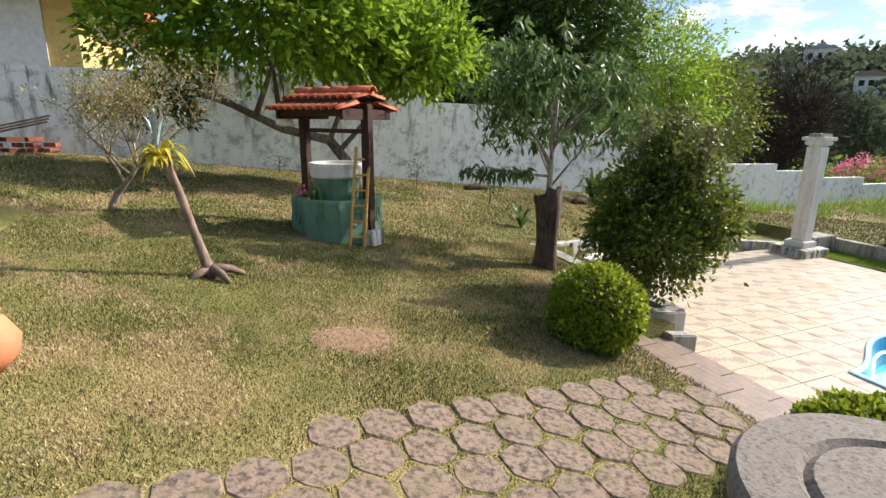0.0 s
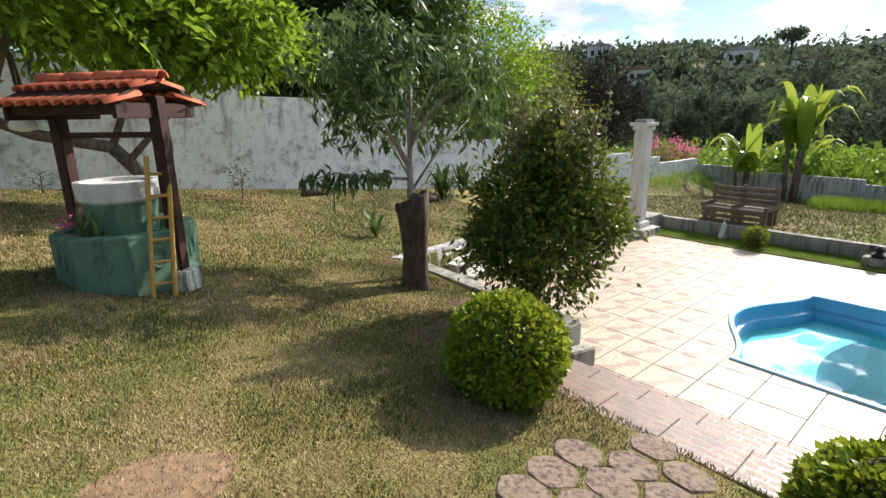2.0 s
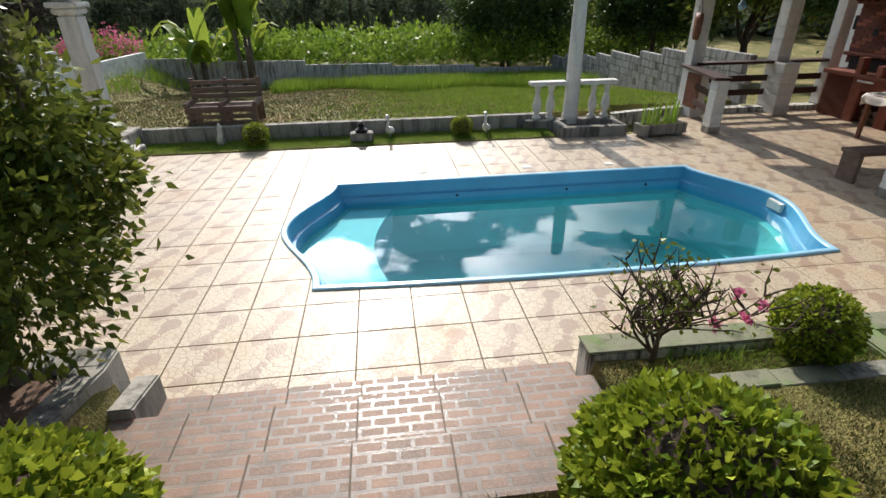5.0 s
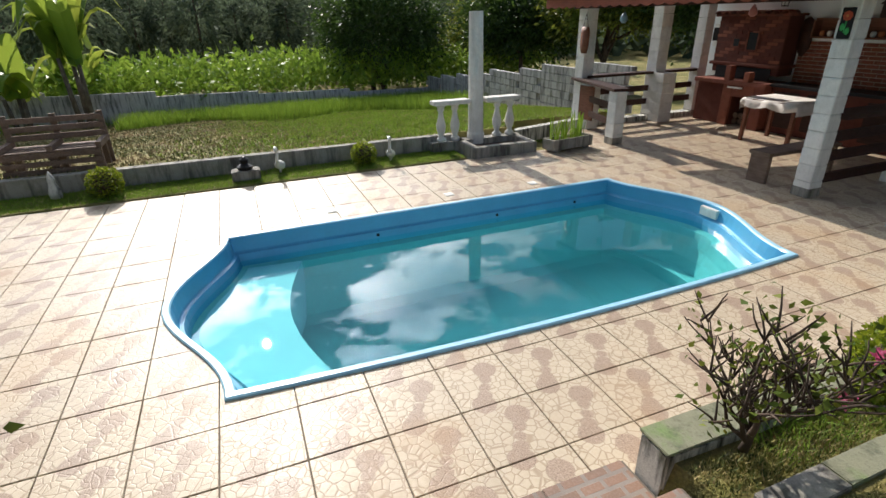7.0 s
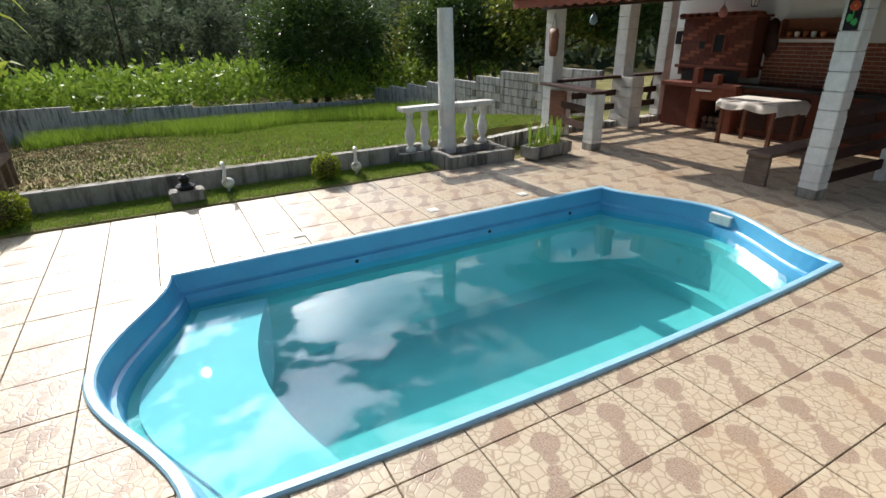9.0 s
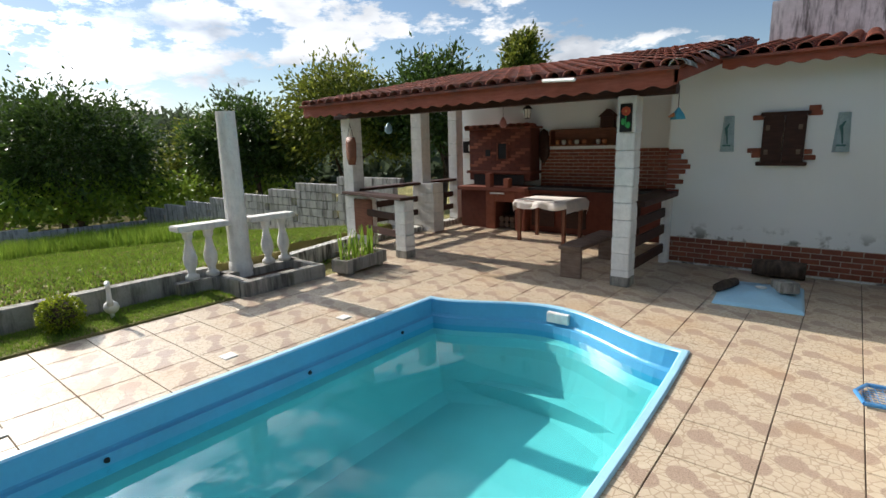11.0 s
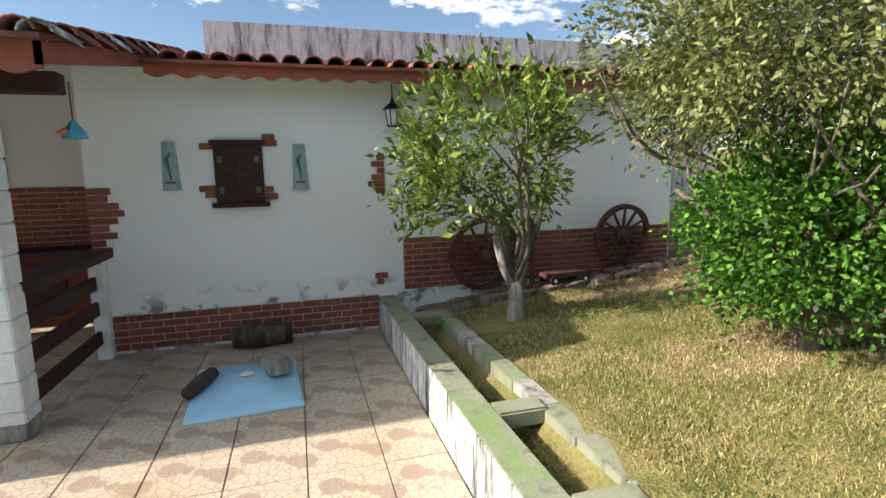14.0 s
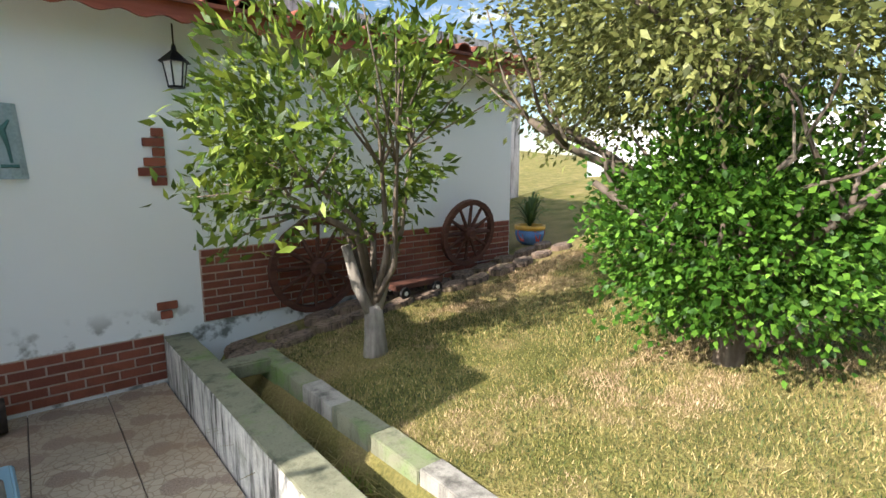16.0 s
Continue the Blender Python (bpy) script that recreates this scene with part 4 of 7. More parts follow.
scalloped("fascia", 6.78, 12.72, -3.36, 2.43, 2.27, porch_roof)
scalloped("fascia", 0.75, 6.76, -5.27, 2.71, 2.60, house_roof)
box_part("front_beam", WOOD, porch_roof, 6.95, -4.12, 2.25, 12.7, -3.98, 2.38, 0.006)
for k in range(12):
    x = 7.2 + 0.48 * k
    box_part("rafter", WOOD, porch_roof, x, -7.5, 0, x + 0.07, -3.4, 0.1, m=Matrix(((1, 0, 0, 0), (0, 1, 0, 0), (0, -0.19, 1, 2.30 + 0.19 * -3.36), (0, 0, 0, 1))))
box_part("end_board", FASCIA, porch_roof, 6.78, -7.9, 0, 6.81, -3.36, 0.12, m=Matrix(((1, 0, 0, 0), (0, 1, 0, 0), (0, -0.19, 1, 2.30 + 0.19 * -3.36), (0, 0, 0, 1))))
for k in range(8):
    y = -3.32 - 0.33 * k
    barrel(0, 0.36, 0.10, 0.085).ob("verge_tile", WHITECONC if k % 3 == 0 else ROOF, porch_roof, at=Matrix.Translation((6.77, y - 0.34, 2.45 + 0.19 * (-3.3 - y))))
M().tube([(8.2, -3.3, 2.44), (7.75, -3.15, 2.40)], 0.02, 8).ob("drain_pipe", WHITE, porch_roof, label="short white plastic drain pipe")

# ---- porch posts, rails ----
def porch_post(x, y, w, h, label, courses=11):
    t = thing("porch_post", (x, y, 0), label, "post", "porch posts")
    step = h / courses
    for k in range(courses):
        j = 0.003 * ((k * 7) % 3 - 1)
        box_part("block", POSTW, t, -w / 2 + j, -w / 2 - j, step * k, w / 2 + j, w / 2 - j, step * (k + 1) - 0.004, 0.008)
    box_part("dirty_foot", CONC, t, -w / 2 - 0.004, -w / 2 - 0.004, 0, w / 2 + 0.004, w / 2 + 0.004, 0.13, 0.008, "mould-blackened foot")
    return t


def pier(t, x0, x1, w, h):
    """The thicker foot of a porch post up to the rail, in courses."""
    n = max(3, round(h / 0.2))
    for k in range(n):
        j = 0.003 * ((k * 5) % 3 - 1)
        box_part("pier_block", POSTW, t, x0 + j, -w / 2, h / n * k, x1 + j, w / 2, h / n * (k + 1) - 0.004, 0.008)


main_post = porch_post(7.45, -4.02, 0.22, 2.26, "white painted block post with a mouldy foot")
pier(porch_post(12.5, -4.2, 0.26, 2.5, "white painted block post of the porch"), -0.42, -0.135, 0.28, 0.93)
pier(porch_post(12.42, -6.0, 0.28, 2.6, "white painted block post of the porch on a thick pier"), -0.44, -0.145, 0.34, 1.0)
porch_post(12.42, -7.2, 0.24, 2.8, "white painted post against the porch wall")
porch_post(10.85, -3.75, 0.22, 0.93, "short white block post with a mouldy foot", 5)


def board(name, mat, p, q, h, w, parent, label=""):
    """A straight board between two points, h high and w thick."""
    p, q = Vector(p), Vector(q)
    d = q - p
    yaw = math.atan2(d.y, d.x)
    m = Matrix.Translation(p) @ Matrix.Rotation(yaw, 4, "Z")
    return M().box(0, -w / 2, -h / 2, Vector((d.x, d.y)).length, w / 2, h / 2, m).ob(name, mat, parent, bevel=0.006, label=label)


rail = thing("porch_railing", (11.6, -4.0, 0), "dark wooden plank railing between white posts", "railing")
rail.matrix_basis = Matrix()
board("top_plank", WOOD, (10.7, -3.70, 0.95), (12.6, -4.15, 0.97), 0.05, 0.30, rail, "weathered dark counter plank")
board("top_plank", WOOD, (12.45, -4.2, 0.99), (12.45, -7.2, 1.03), 0.05, 0.26, rail)
for z in (0.62, 0.34):
    board("plank", WOOD, (10.92, -3.78, z), (12.45, -4.15, z), 0.12, 0.03, rail)
    board("plank", WOOD, (12.44, -4.2, z + 0.05), (12.44, -7.2, z + 0.08), 0.12, 0.03, rail)
box_part("panel", REDWOOD, rail, 11.9, -4.06, 0.2, 12.35, -4.03, 0.85, 0.004, "reddish board panel")
sill = structure(M().box(12.30, -7.4, -0.1, 12.55, -3.4, 0.10).ob("porch_kerb", WHITECONC, bevel=0.01), "white painted kerb at the edge of the porch floor", "kerb")
structure(M().prism([(11.95, -2.3), (12.12, -2.3), (12.55, -4.1), (12.35, -4.1)], -0.1, 0.16).ob("plant_kerb", WHITECONC, bevel=0.01), "stained white kerb beside the porch", "kerb")
side_rail = thing("side_railing", (7.42, -5.0, 0), "dark wooden planks between the post and the house wall", "railing")
side_rail.matrix_basis = Matrix()
board("top_plank", WOOD, (7.40, -4.10, 1.0), (7.40, -5.6, 1.03), 0.07, 0.30, side_rail, "thick dark counter plank")
for z in (0.74, 0.50, 0.22):
    board("plank", WOOD, (7.40, -4.10, z), (7.40, -5.6, z), 0.13, 0.04, side_rail)
box_part("upright", POSTW, side_rail, 7.32, -5.6, 0, 7.44, -5.48, 0.98, 0.006)

# ---- barbecue ----
oven = thing("brick_barbecue", (11.2, -7.48, 0), "dark red brick barbecue and oven with a tall hood", "barbecue")
box_part("hood", DARKBRICK, oven, -0.75, 0, 1.0, 0.75, 0.40, 2.05, 0.01)
for k in range(13):
    for r in range(13):
        a = -0.75 + 0.115 * k
        if k % 2 != r % 2 or a > 0.62:
            continue
        z = 1.22 + 0.064 * r
        if -0.26 < a < 0.02 and 1.42 < z < 1.78:
            continue
        box_part("brick", DARKBRICK if (k + r) % 3 else BRICK, oven, a + 0.005, 0.40, z, min(a + 0.222, 0.75), 0.413, z + 0.055)
box_part("mantel", DARKBRICK, oven, -0.80, 0, 1.14, 0.80, 0.46, 1.20, 0.01)
box_part("hood_cap", ROOF, oven, -0.82, 0, 2.05, 0.82, 0.48, 2.09, 0.01)
for k in range(9):
    barrel(0, 0.30, 0.085, 0.075).ob("crown_tile", ROOF, oven, at=Matrix.Translation((-0.72 + 0.18 * k, 0.52, 2.09)) @ Matrix.Rotation(radians(180), 4, "Z"))
# flat black plates stand in for the darkness inside mouths and grill recess
box_part("fire_mouth", IRON, oven, -0.20, 0.405, 1.45, 0.0, 0.418, 1.76)
box_part("mouth_frame", BRICK, oven, -0.235, 0.40, 1.42, -0.20, 0.43, 1.78, 0.004)
box_part("mouth_frame", BRICK, oven, 0.0, 0.40, 1.42, 0.035, 0.43, 1.78, 0.004)
box_part("fire_mouth", IRON, oven, 0.2, 0.405, 1.5, 0.32, 0.418, 1.64)
box_part("grill_recess", IRON, oven, -0.62, 0.41, 0.90, 0.62, 0.425, 1.12)
box_part("counter", DARKBRICK, oven, -0.05, 0, 0, 0.85, 0.6, 0.82, 0.01)
box_part("counter_pier", BRICK, oven, -0.78, 0, 0, -0.55, 0.66, 0.80, 0.01)
box_part("counter_pier", BRICK, oven, -0.06, 0.6, 0, 0.16, 0.66, 0.80, 0.01)
box_part("counter_beam", BRICK, oven, -0.55, 0.4, 0.58, -0.06, 0.66, 0.80, 0.01)
box_part("counter_top", BRICK, oven, -0.80, 0, 0.8, 0.88, 0.70, 0.88, 0.01)
box_part("side_post", BRICK, oven, -0.42, 0.55, 0.88, -0.30, 0.70, 1.06, 0.008)
box_part("side_post", BRICK, oven, 0.02, 0.55, 0.88, 0.14, 0.70, 1.16, 0.008)
box_part("ash_frame", WHITE, oven, -0.30, 0.665, 0.74, 0.02, 0.705, 0.77)
box_part("log_store_back", IRON, oven, -0.55, 0.02, 0.05, -0.06, 0.04, 0.6)
logs = thing("stacked_logs", (10.85, -7.1, 0.0), "stack of split logs in the barbecue's wood store", "firewood")
for k in range(9):
    x, z = -0.18 + 0.13 * (k % 4), 0.07 + 0.12 * (k // 4)
    M().tube([(x, -0.2, z), (x + 0.01, 0.12, z + 0.01)], [0.055, 0.06], 8).ob("log", GREYWOOD, logs)
brick_panel("porch_brick_dado", 7.45, 10.42, 0.88, 1.62, "red brick lower wall of the porch", 3, y=-7.5)
sink = thing("stone_counter", (9.1, -7.2, 0), "dark stone worktop along the porch wall", "counter")
box_part("top", IRON, sink, -1.6, -0.28, 0.84, 1.3, 0.3, 0.89, 0.006)
box_part("front", DARKBRICK, sink, -1.6, -0.28, 0, 1.3, 0.2, 0.84)
for x in (-0.9, 0.1, 0.75):
    box_part("cupboard_door", WOOD, sink, x, 0.2, 0.12, x + 0.5, 0.225, 0.76, 0.006)
shelf = thing("wall_shelf", (9.55, -7.5, 1.68), "brown wooden wall shelf with small pots", "shelf")
box_part("board", REDWOOD, shelf, -0.7, 0, 0, 0.6, 0.2, 0.03, 0.004)
box_part("back", REDWOOD, shelf, -0.7, 0, 0.03, 0.6, 0.015, 0.3)
box_part("side", REDWOOD, shelf, 0.57, 0, 0.03, 0.6, 0.2, 0.3)
box_part("top_board", REDWOOD, shelf, -0.7, 0, 0.3, 0.6, 0.16, 0.325, 0.004)
for k, x in enumerate((-0.5, -0.38, -0.1, 0.05, 0.18, 0.32, 0.45)):
    t = thing("small_pot", (9.55 + x, -7.38, 1.71), "small glazed pot on the wall shelf", "pot", "pots on the shelf")
    M().lathe([(0.028, 0), (0.045, 0.04), (0.04, 0.08), (0.03, 0.09)], 10).ob("pot", WHITE if k % 2 else TERRA, t, smooth=True)
house_model = thing("bird_house", (9.0, -7.4, 2.005), "small dark wooden bird house on the shelf", "bird house")
M().prism([(-0.12, -0.08), (0.12, -0.08), (0.12, 0.08), (-0.12, 0.08)], 0, 0.2).ob("body", WOOD, house_model)
M().prism([(-0.16, 0), (0.16, 0), (0, 0.14)], -0.1, 0.1, pose(0, 0, 0.2, 90)).ob("roof", WOOD, house_model)
mask = thing("carved_mask", (10.35, -7.46, 1.35), "dark carved wooden wall mask", "wall ornament")
M().lathe([(0.03, 0), (0.13, 0.15), (0.14, 0.4), (0.1, 0.62), (0.02, 0.68)], 10, Matrix.Diagonal((1, 0.4, 1, 1))).ob("mask", WOOD, mask, smooth=True)
meter = thing("meter_box", (12.2, -7.48, 1.55), "black electricity meter box on a white panel", "meter box")
box_part("panel", WHITE, meter, -0.2, 0, -0.1, 0.2, 0.02, 0.35, 0.004)
box_part("case", IRON, meter, -0.15, 0.02, 0.02, 0.15, 0.1, 0.28, 0.008)
box_part("window", WHITE, meter, -0.1, 0.1, 0.06, -0.01, 0.104, 0.2)
lantern(10.25, -6.6, 2.22, "black iron lantern hanging from the porch roof", "hanging_lantern")


def glass_drop(x, y, z, c, label):
    t = thing("hanging_ornament", (x, y, z), label, "ornament", "hanging porch ornaments")
    M().lathe([(0.03, 0), (0.075, 0.05), (0.06, 0.12), (0.012, 0.2)], 10).ob("body", plain("glaze", c, 0.3), t, smooth=True)
    M().tube([(0, 0, 0.2), (0, 0, 0.42)], 0.004, 4).ob("cord", IRON, t)


glass_drop(11.95, -4.6, 1.98, (0.28, 0.45, 0.60), "pale blue hanging glass drop")
glass_drop(10.6, -6.3, 2.05, (0.55, 0.22, 0.20), "pink hanging clay bird feeder")
bell = thing("hanging_ornament", (6.98, -4.25, 1.98), "blue and orange hanging paper bird", "ornament", "hanging porch ornaments")
M().lathe([(0.085, 0), (0.07, 0.05), (0.01, 0.13)], 4).ob("body", plain("blue_glaze", (0.06, 0.36, 0.50), 0.4), bell)
M().tube([(0.03, 0.03, 0.05), (0.09, 0.06, 0.03)], [0.03, 0.006], 6).ob("beak", TERRA, bell)
M().tube([(0, 0, 0.13), (0, 0, 0.38)], 0.004, 4).ob("cord", IRON, bell)
sign = thing("flower_plaque", (7.45, -3.905, 1.85), "black plaque painted with a red flower", "wall ornament")
box_part("board", IRON, sign, -0.07, 0, 0, 0.07, 0.012, 0.32, 0.004)
for k in range(8):
    a = math.pi / 4 * k
    M().lathe([(0.022, 0), (0.018, 0.006)], 8, pose(0.032 * math.cos(a), 0.012, 0.235 + 0.032 * math.sin(a), -90)).ob("petal", plain("red_petal", (0.62, 0.09, 0.04)), sign)
M().lathe([(0.018, 0), (0.014, 0.009)], 8, pose(0, 0.012, 0.235, -90)).ob("flower_centre", plain("orange_eye", (0.75, 0.25, 0.08)), sign)
box_part("stem", plain("leaf_paint", (0.05, 0.42, 0.10)), sign, -0.006, 0.012, 0.06, 0.006, 0.016, 0.2)
for s in (-1, 1):
    M().lathe([(0.025, 0), (0.02, 0.006)], 8, pose(0.03 * s, 0.012, 0.1 + 0.02 * s, -90, 0, 0) @ Matrix.Diagonal((1, 1.6, 1, 1))).ob("leaf", plain("leaf_paint", (0.05, 0.42, 0.10)), sign)
face = thing("clay_face", (12.36, -4.05, 1.45), "brown carved face plaque hanging on a cord", "wall ornament")
M().lathe([(0.09, 0), (0.13, 0.12), (0.14, 0.38), (0.11, 0.48)], 8, Matrix.Diagonal((1, 0.35, 1, 1))).ob("face", REDWOOD, face, smooth=True)
M().tube([(-0.08, 0.0, 0.47), (0, 0.0, 0.72), (0.08, 0.0, 0.47)], 0.005, 4).ob("cord", WOOD, face)

table = thing("wooden_table", (9.6, -6.3, 0), "small dark wooden table under the porch", "table")
box_part("tabletop", REDWOOD, table, -0.5, -0.4, 0.72, 0.5, 0.4, 0.75, 0.006)
for x in (-0.44, 0.44):
    for y in (-0.34, 0.34):
        box_part("leg", REDWOOD, table, x - 0.03, y - 0.03, 0, x + 0.03, y + 0.03, 0.72, 0.004)
cloth = M()
cn = 26
for i in range(cn + 1):
    for j in range(cn + 1):
        u, v = -0.66 + 1.32 * i / cn, -0.62 + 1.14 * j / cn
        dx, dy = max(0, abs(u) - 0.515), max(0, abs(v) - 0.415)
        fold = 0.02 * math.sin(17 * u + 3 * v) + 0.02 * math.sin(15 * v - 4 * u)
        x, y = math.copysign(min(abs(u), 0.515), u), math.copysign(min(abs(v), 0.415), v)
        d = math.hypot(dx, dy)
        cloth.v.append((x + math.copysign((0.012 + fold * 0.7) if dx else 0, u), y + math.copysign((0.012 + fold * 0.7) if dy else 0, v), 0.756 - d * 1.05 - (0.05 * abs(math.sin(6 * u)) if d else 0)))
for i in range(cn):
    for j in range(cn):
        a = i * (cn + 1) + j
        cloth.f.append((a, a + cn + 1, a + cn + 2, a + 1))
tagged(cloth.ob("tablecloth", CLOTH, smooth=True, at=pose(9.6, -6.3, 0)), "rumpled white tablecloth draped over the table", "tablecloth")
bench = thing("wooden_bench", (8.1, -4.6, 0), "long weathered wooden bench beside the post", "bench")
box_part("seat", GREYWOOD, bench, -0.15, -0.75, 0.38, 0.17, 0.68, 0.43, 0.008)
for y in (-0.68, 0.62):
    box_part("leg", GREYWOOD, bench, -0.13, y - 0.03, 0, 0.15, y + 0.03, 0.38, 0.004)


# ---- plants ----
RNG = np.random.default_rng(11)


def leafy(name, at, label, category, trunk, leaves, group=""):
    """A plant: a thing with a trunk or stems and a crown of leaves. leaves: rows of (mesh name, material, places, ways, size, ratio, droop)."""
    t = thing(name, (0, 0, 0), label, category, group)
    if trunk is not None:
        trunk[0].ob("trunk", trunk[1], t, smooth=True)
    for nm, mat, c, w, size, ratio, droop in leaves:
        leaf_cloud(nm, mat, c, w, size, RNG, t, ratio, droop)
    return t


def ball_bush(name, x, y, z, r, n, label, group="clipped box balls", squash=0.95, mat=None):
    """A clipped ball of small leaves on short stems."""
    p = RNG.normal(0, 1, (n, 3))
    p /= np.linalg.norm(p, axis=1)[:, None]
    lump = np.array([0.06 * noise.noise(Vector(q) * 2.6) + 0.05 * noise.noise(Vector(q) * 6) for q in p])
    rad = r * (0.90 + lump + 0.16 * RNG.random(n) - 0.22 * (RNG.random(n) < 0.35))
    c = p * rad[:, None] * [1, 1, squash] + [x, y, z + r * squash * 0.96]
    c[:, 2] = np.maximum(c[:, 2], z + 0.02)
    t = M()
    for k in range(7):
        a = 0.9 * k
        t.tube([(x + 0.03 * math.cos(a), y + 0.03 * math.sin(a), z - 0.03), (x + r * 0.35 * math.cos(a), y + r * 0.35 * math.sin(a), z + r * 0.8), (x + r * 0.6 * math.cos(a), y + r * 0.6 * math.sin(a), z + r * 1.4)], [0.02, 0.012, 0.005], 6)
    # dark solid filling that stands in for the shade between the leaves
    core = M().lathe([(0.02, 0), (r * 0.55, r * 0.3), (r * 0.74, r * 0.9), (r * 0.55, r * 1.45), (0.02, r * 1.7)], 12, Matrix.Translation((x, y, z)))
    th = leafy(name, None, label, "bush", (t, BARK), [("leaves", mat or L_BOX, c, p, 0.040 * (r / 0.38) ** 0.5, 0.78, 0)], group)
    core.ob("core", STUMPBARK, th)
    return th


ball_bush("box_ball", 3.16, 3.26, lawn_z(3.16, 3.26) - 0.04, 0.38, 9500, "clipped round box bush on the lawn")
ball_bush("box_ball", 3.31, 1.22, lawn_z(3.31, 1.22) - 0.06, 0.40, 12000, "clipped round box bush beside the steps", squash=0.85)
ball_bush("box_ball", 4.42, -0.25, lawn_z(4.4, -0.2) + 0.02, 0.22, 3500, "small clipped box bush between the kerbs")
ball_bush("box_ball", 11.30, 4.35, 0.02, 0.21, 2200, "small clipped box bush on the grass strip")
ball_bush("box_ball", 11.35, 0.75, 0.02, 0.19, 2200, "small clipped box bush on the grass strip")

# flowering shrub in the corner planter
m_, ends = branch_tree(RNG, (4.58, 4.16, 0.52), 0.75, 0.06, 7, 0.75, fork=0.25, depth=2)
lobes = [clumps(RNG, n, 20, (4.64 + x, 4.13 + y, z), (rx * 0.92, rx * 0.92, rz), 0.065, 0.3) for n, x, y, z, rx, rz in ((330, 0, 0, 1.32, 0.66, 0.58), (130, 0.22, -0.2, 1.85, 0.40, 0.36), (120, -0.2, 0.22, 1.80, 0.40, 0.42), (70, 0.0, 0.0, 2.15, 0.28, 0.3), (60, 0.42, -0.38, 1.5, 0.28, 0.3), (60, -0.45, 0.3, 1.35, 0.26, 0.3))]
c1, w1 = np.concatenate([q[0] for q in lobes]), np.concatenate([q[1] for q in lobes])
sh = []
for k in range(34):
    a, rr = RNG.uniform(0, 6.28), RNG.uniform(0.05, 0.55)
    bx, by, hh = 4.66 + rr * math.cos(a), 4.13 + rr * math.sin(a), RNG.uniform(0.25, 0.62)
    m_.tube([(bx, by, 1.9), (bx + 0.05, by, 2.1 + hh)], [0.008, 0.003], 5)
    sh += [(bx + 0.05 * q / 12 + RNG.normal(0, 0.02), by + RNG.normal(0, 0.02), 2.0 + (0.12 + hh) * q / 12) for q in range(13) for _ in range(4)]
sh = np.array(sh)
leafy("planter_shrub", None, "dense green shrub with long upright shoots in the planter", "shrub", (m_, BARK),
      [("leaves", L_SHRUB, c1, w1, 0.07, 0.5, 0.1), ("shoot_leaves", L_OLIVE, sh, RNG.normal(0, 0.5, sh.shape) + [0, 0, 0.4], 0.075, 0.5, 0)])

# dead stump with a young tree growing behind it
sz = lawn_z(4.12, 5.46)
stump = thing("tree_stump", (4.12, 5.46, sz), "dark hollow tree stump on the lawn", "stump")
sm = M()
nn = 14
prof = [(0.17, -0.05), (0.15, 0.1), (0.135, 0.35), (0.15, 0.6), (0.175, 0.85), (0.18, 1.0)]
for r, z in prof:
    for k in range(nn):
        a = 2 * math.pi * k / nn
        rr = r * (1 + 0.16 * math.sin(3 * a + z) + 0.09 * math.sin(7 * a))
        top = 0.10 * math.sin(a + 2.6) + 0.05 * math.sin(5 * a) if z == 1.0 else 0
        sm.v.append((rr * math.cos(a) + 0.04 * math.sin(2 * z) - 0.05 * z, rr * math.sin(a), z + top))
for q in range(len(prof) - 1):
    for k in range(nn):
        j = (k + 1) % nn
        sm.f.append((q * nn + k, q * nn + j, (q + 1) * nn + j, (q + 1) * nn + k))
i0 = len(sm.v)
sm.v += [(sm.v[5 * nn + k][0] * 0.62, sm.v[5 * nn + k][1] * 0.62, 0.72) for k in range(nn)]
for k in range(nn):
    j = (k + 1) % nn
    sm.f.append((5 * nn + k, 5 * nn + j, i0 + j, i0 + k))
sm.f.append(tuple(range(i0, i0 + nn)))
sm.ob("stump", STUMPBARK, stump, smooth=True)
tz = lawn_z(4.25, 5.9)
m_ = M()
m_.tube([(4.30, 5.75, tz - 0.05), (4.28, 5.74, tz + 0.9), (4.33, 5.78, tz + 1.5), (4.42, 5.85, tz + 2.3)], [0.045, 0.04, 0.03, 0.014], 8)
tips = []
for k in range(13):
    a = 2 * math.pi * k / 13 * 1.7
    z0 = tz + 1.0 + 0.08 * k
    e = (4.4 + 0.85 * math.cos(a) * RNG.uniform(0.6, 1.1), 5.85 + 0.85 * math.sin(a) * RNG.uniform(0.6, 1.1), z0 + RNG.uniform(0.5, 0.95))
    m_.tube([(4.31, 5.77, z0), ((4.31 + e[0]) / 2, (5.77 + e[1]) / 2, (z0 + e[2]) / 2 + 0.1), e], [0.02, 0.013, 0.005], 6)
    tips.append(e)
low = [(4.31, 5.77, tz + 1.15), (3.85, 5.85, tz + 1.2), (3.45, 5.92, tz + 1.28), (3.15, 5.95, tz + 1.22)]
m_.tube(low, [0.02, 0.014, 0.01, 0.005], 6)
cc, ww = [], []
for e in tips:
    for q in range(12):
        p = np.array(e) + RNG.normal(0, 0.18, 3)
        cc.append(p + RNG.normal(0, 0.06, (22, 3)))
        ww.append(RNG.normal(0, 0.5, (22, 3)) + [0, 0, -0.2])
for q in range(14):
    u = 0.25 + 0.75 * q / 13
    p = np.array(low[0]) * (1 - u) + np.array(low[3]) * u + [0, 0, 0.05]
    cc.append(p + RNG.normal(0, 0.04, (11, 3)))
    ww.append(RNG.normal(0, 0.4, (11, 3)) + [0, 0, -0.5])
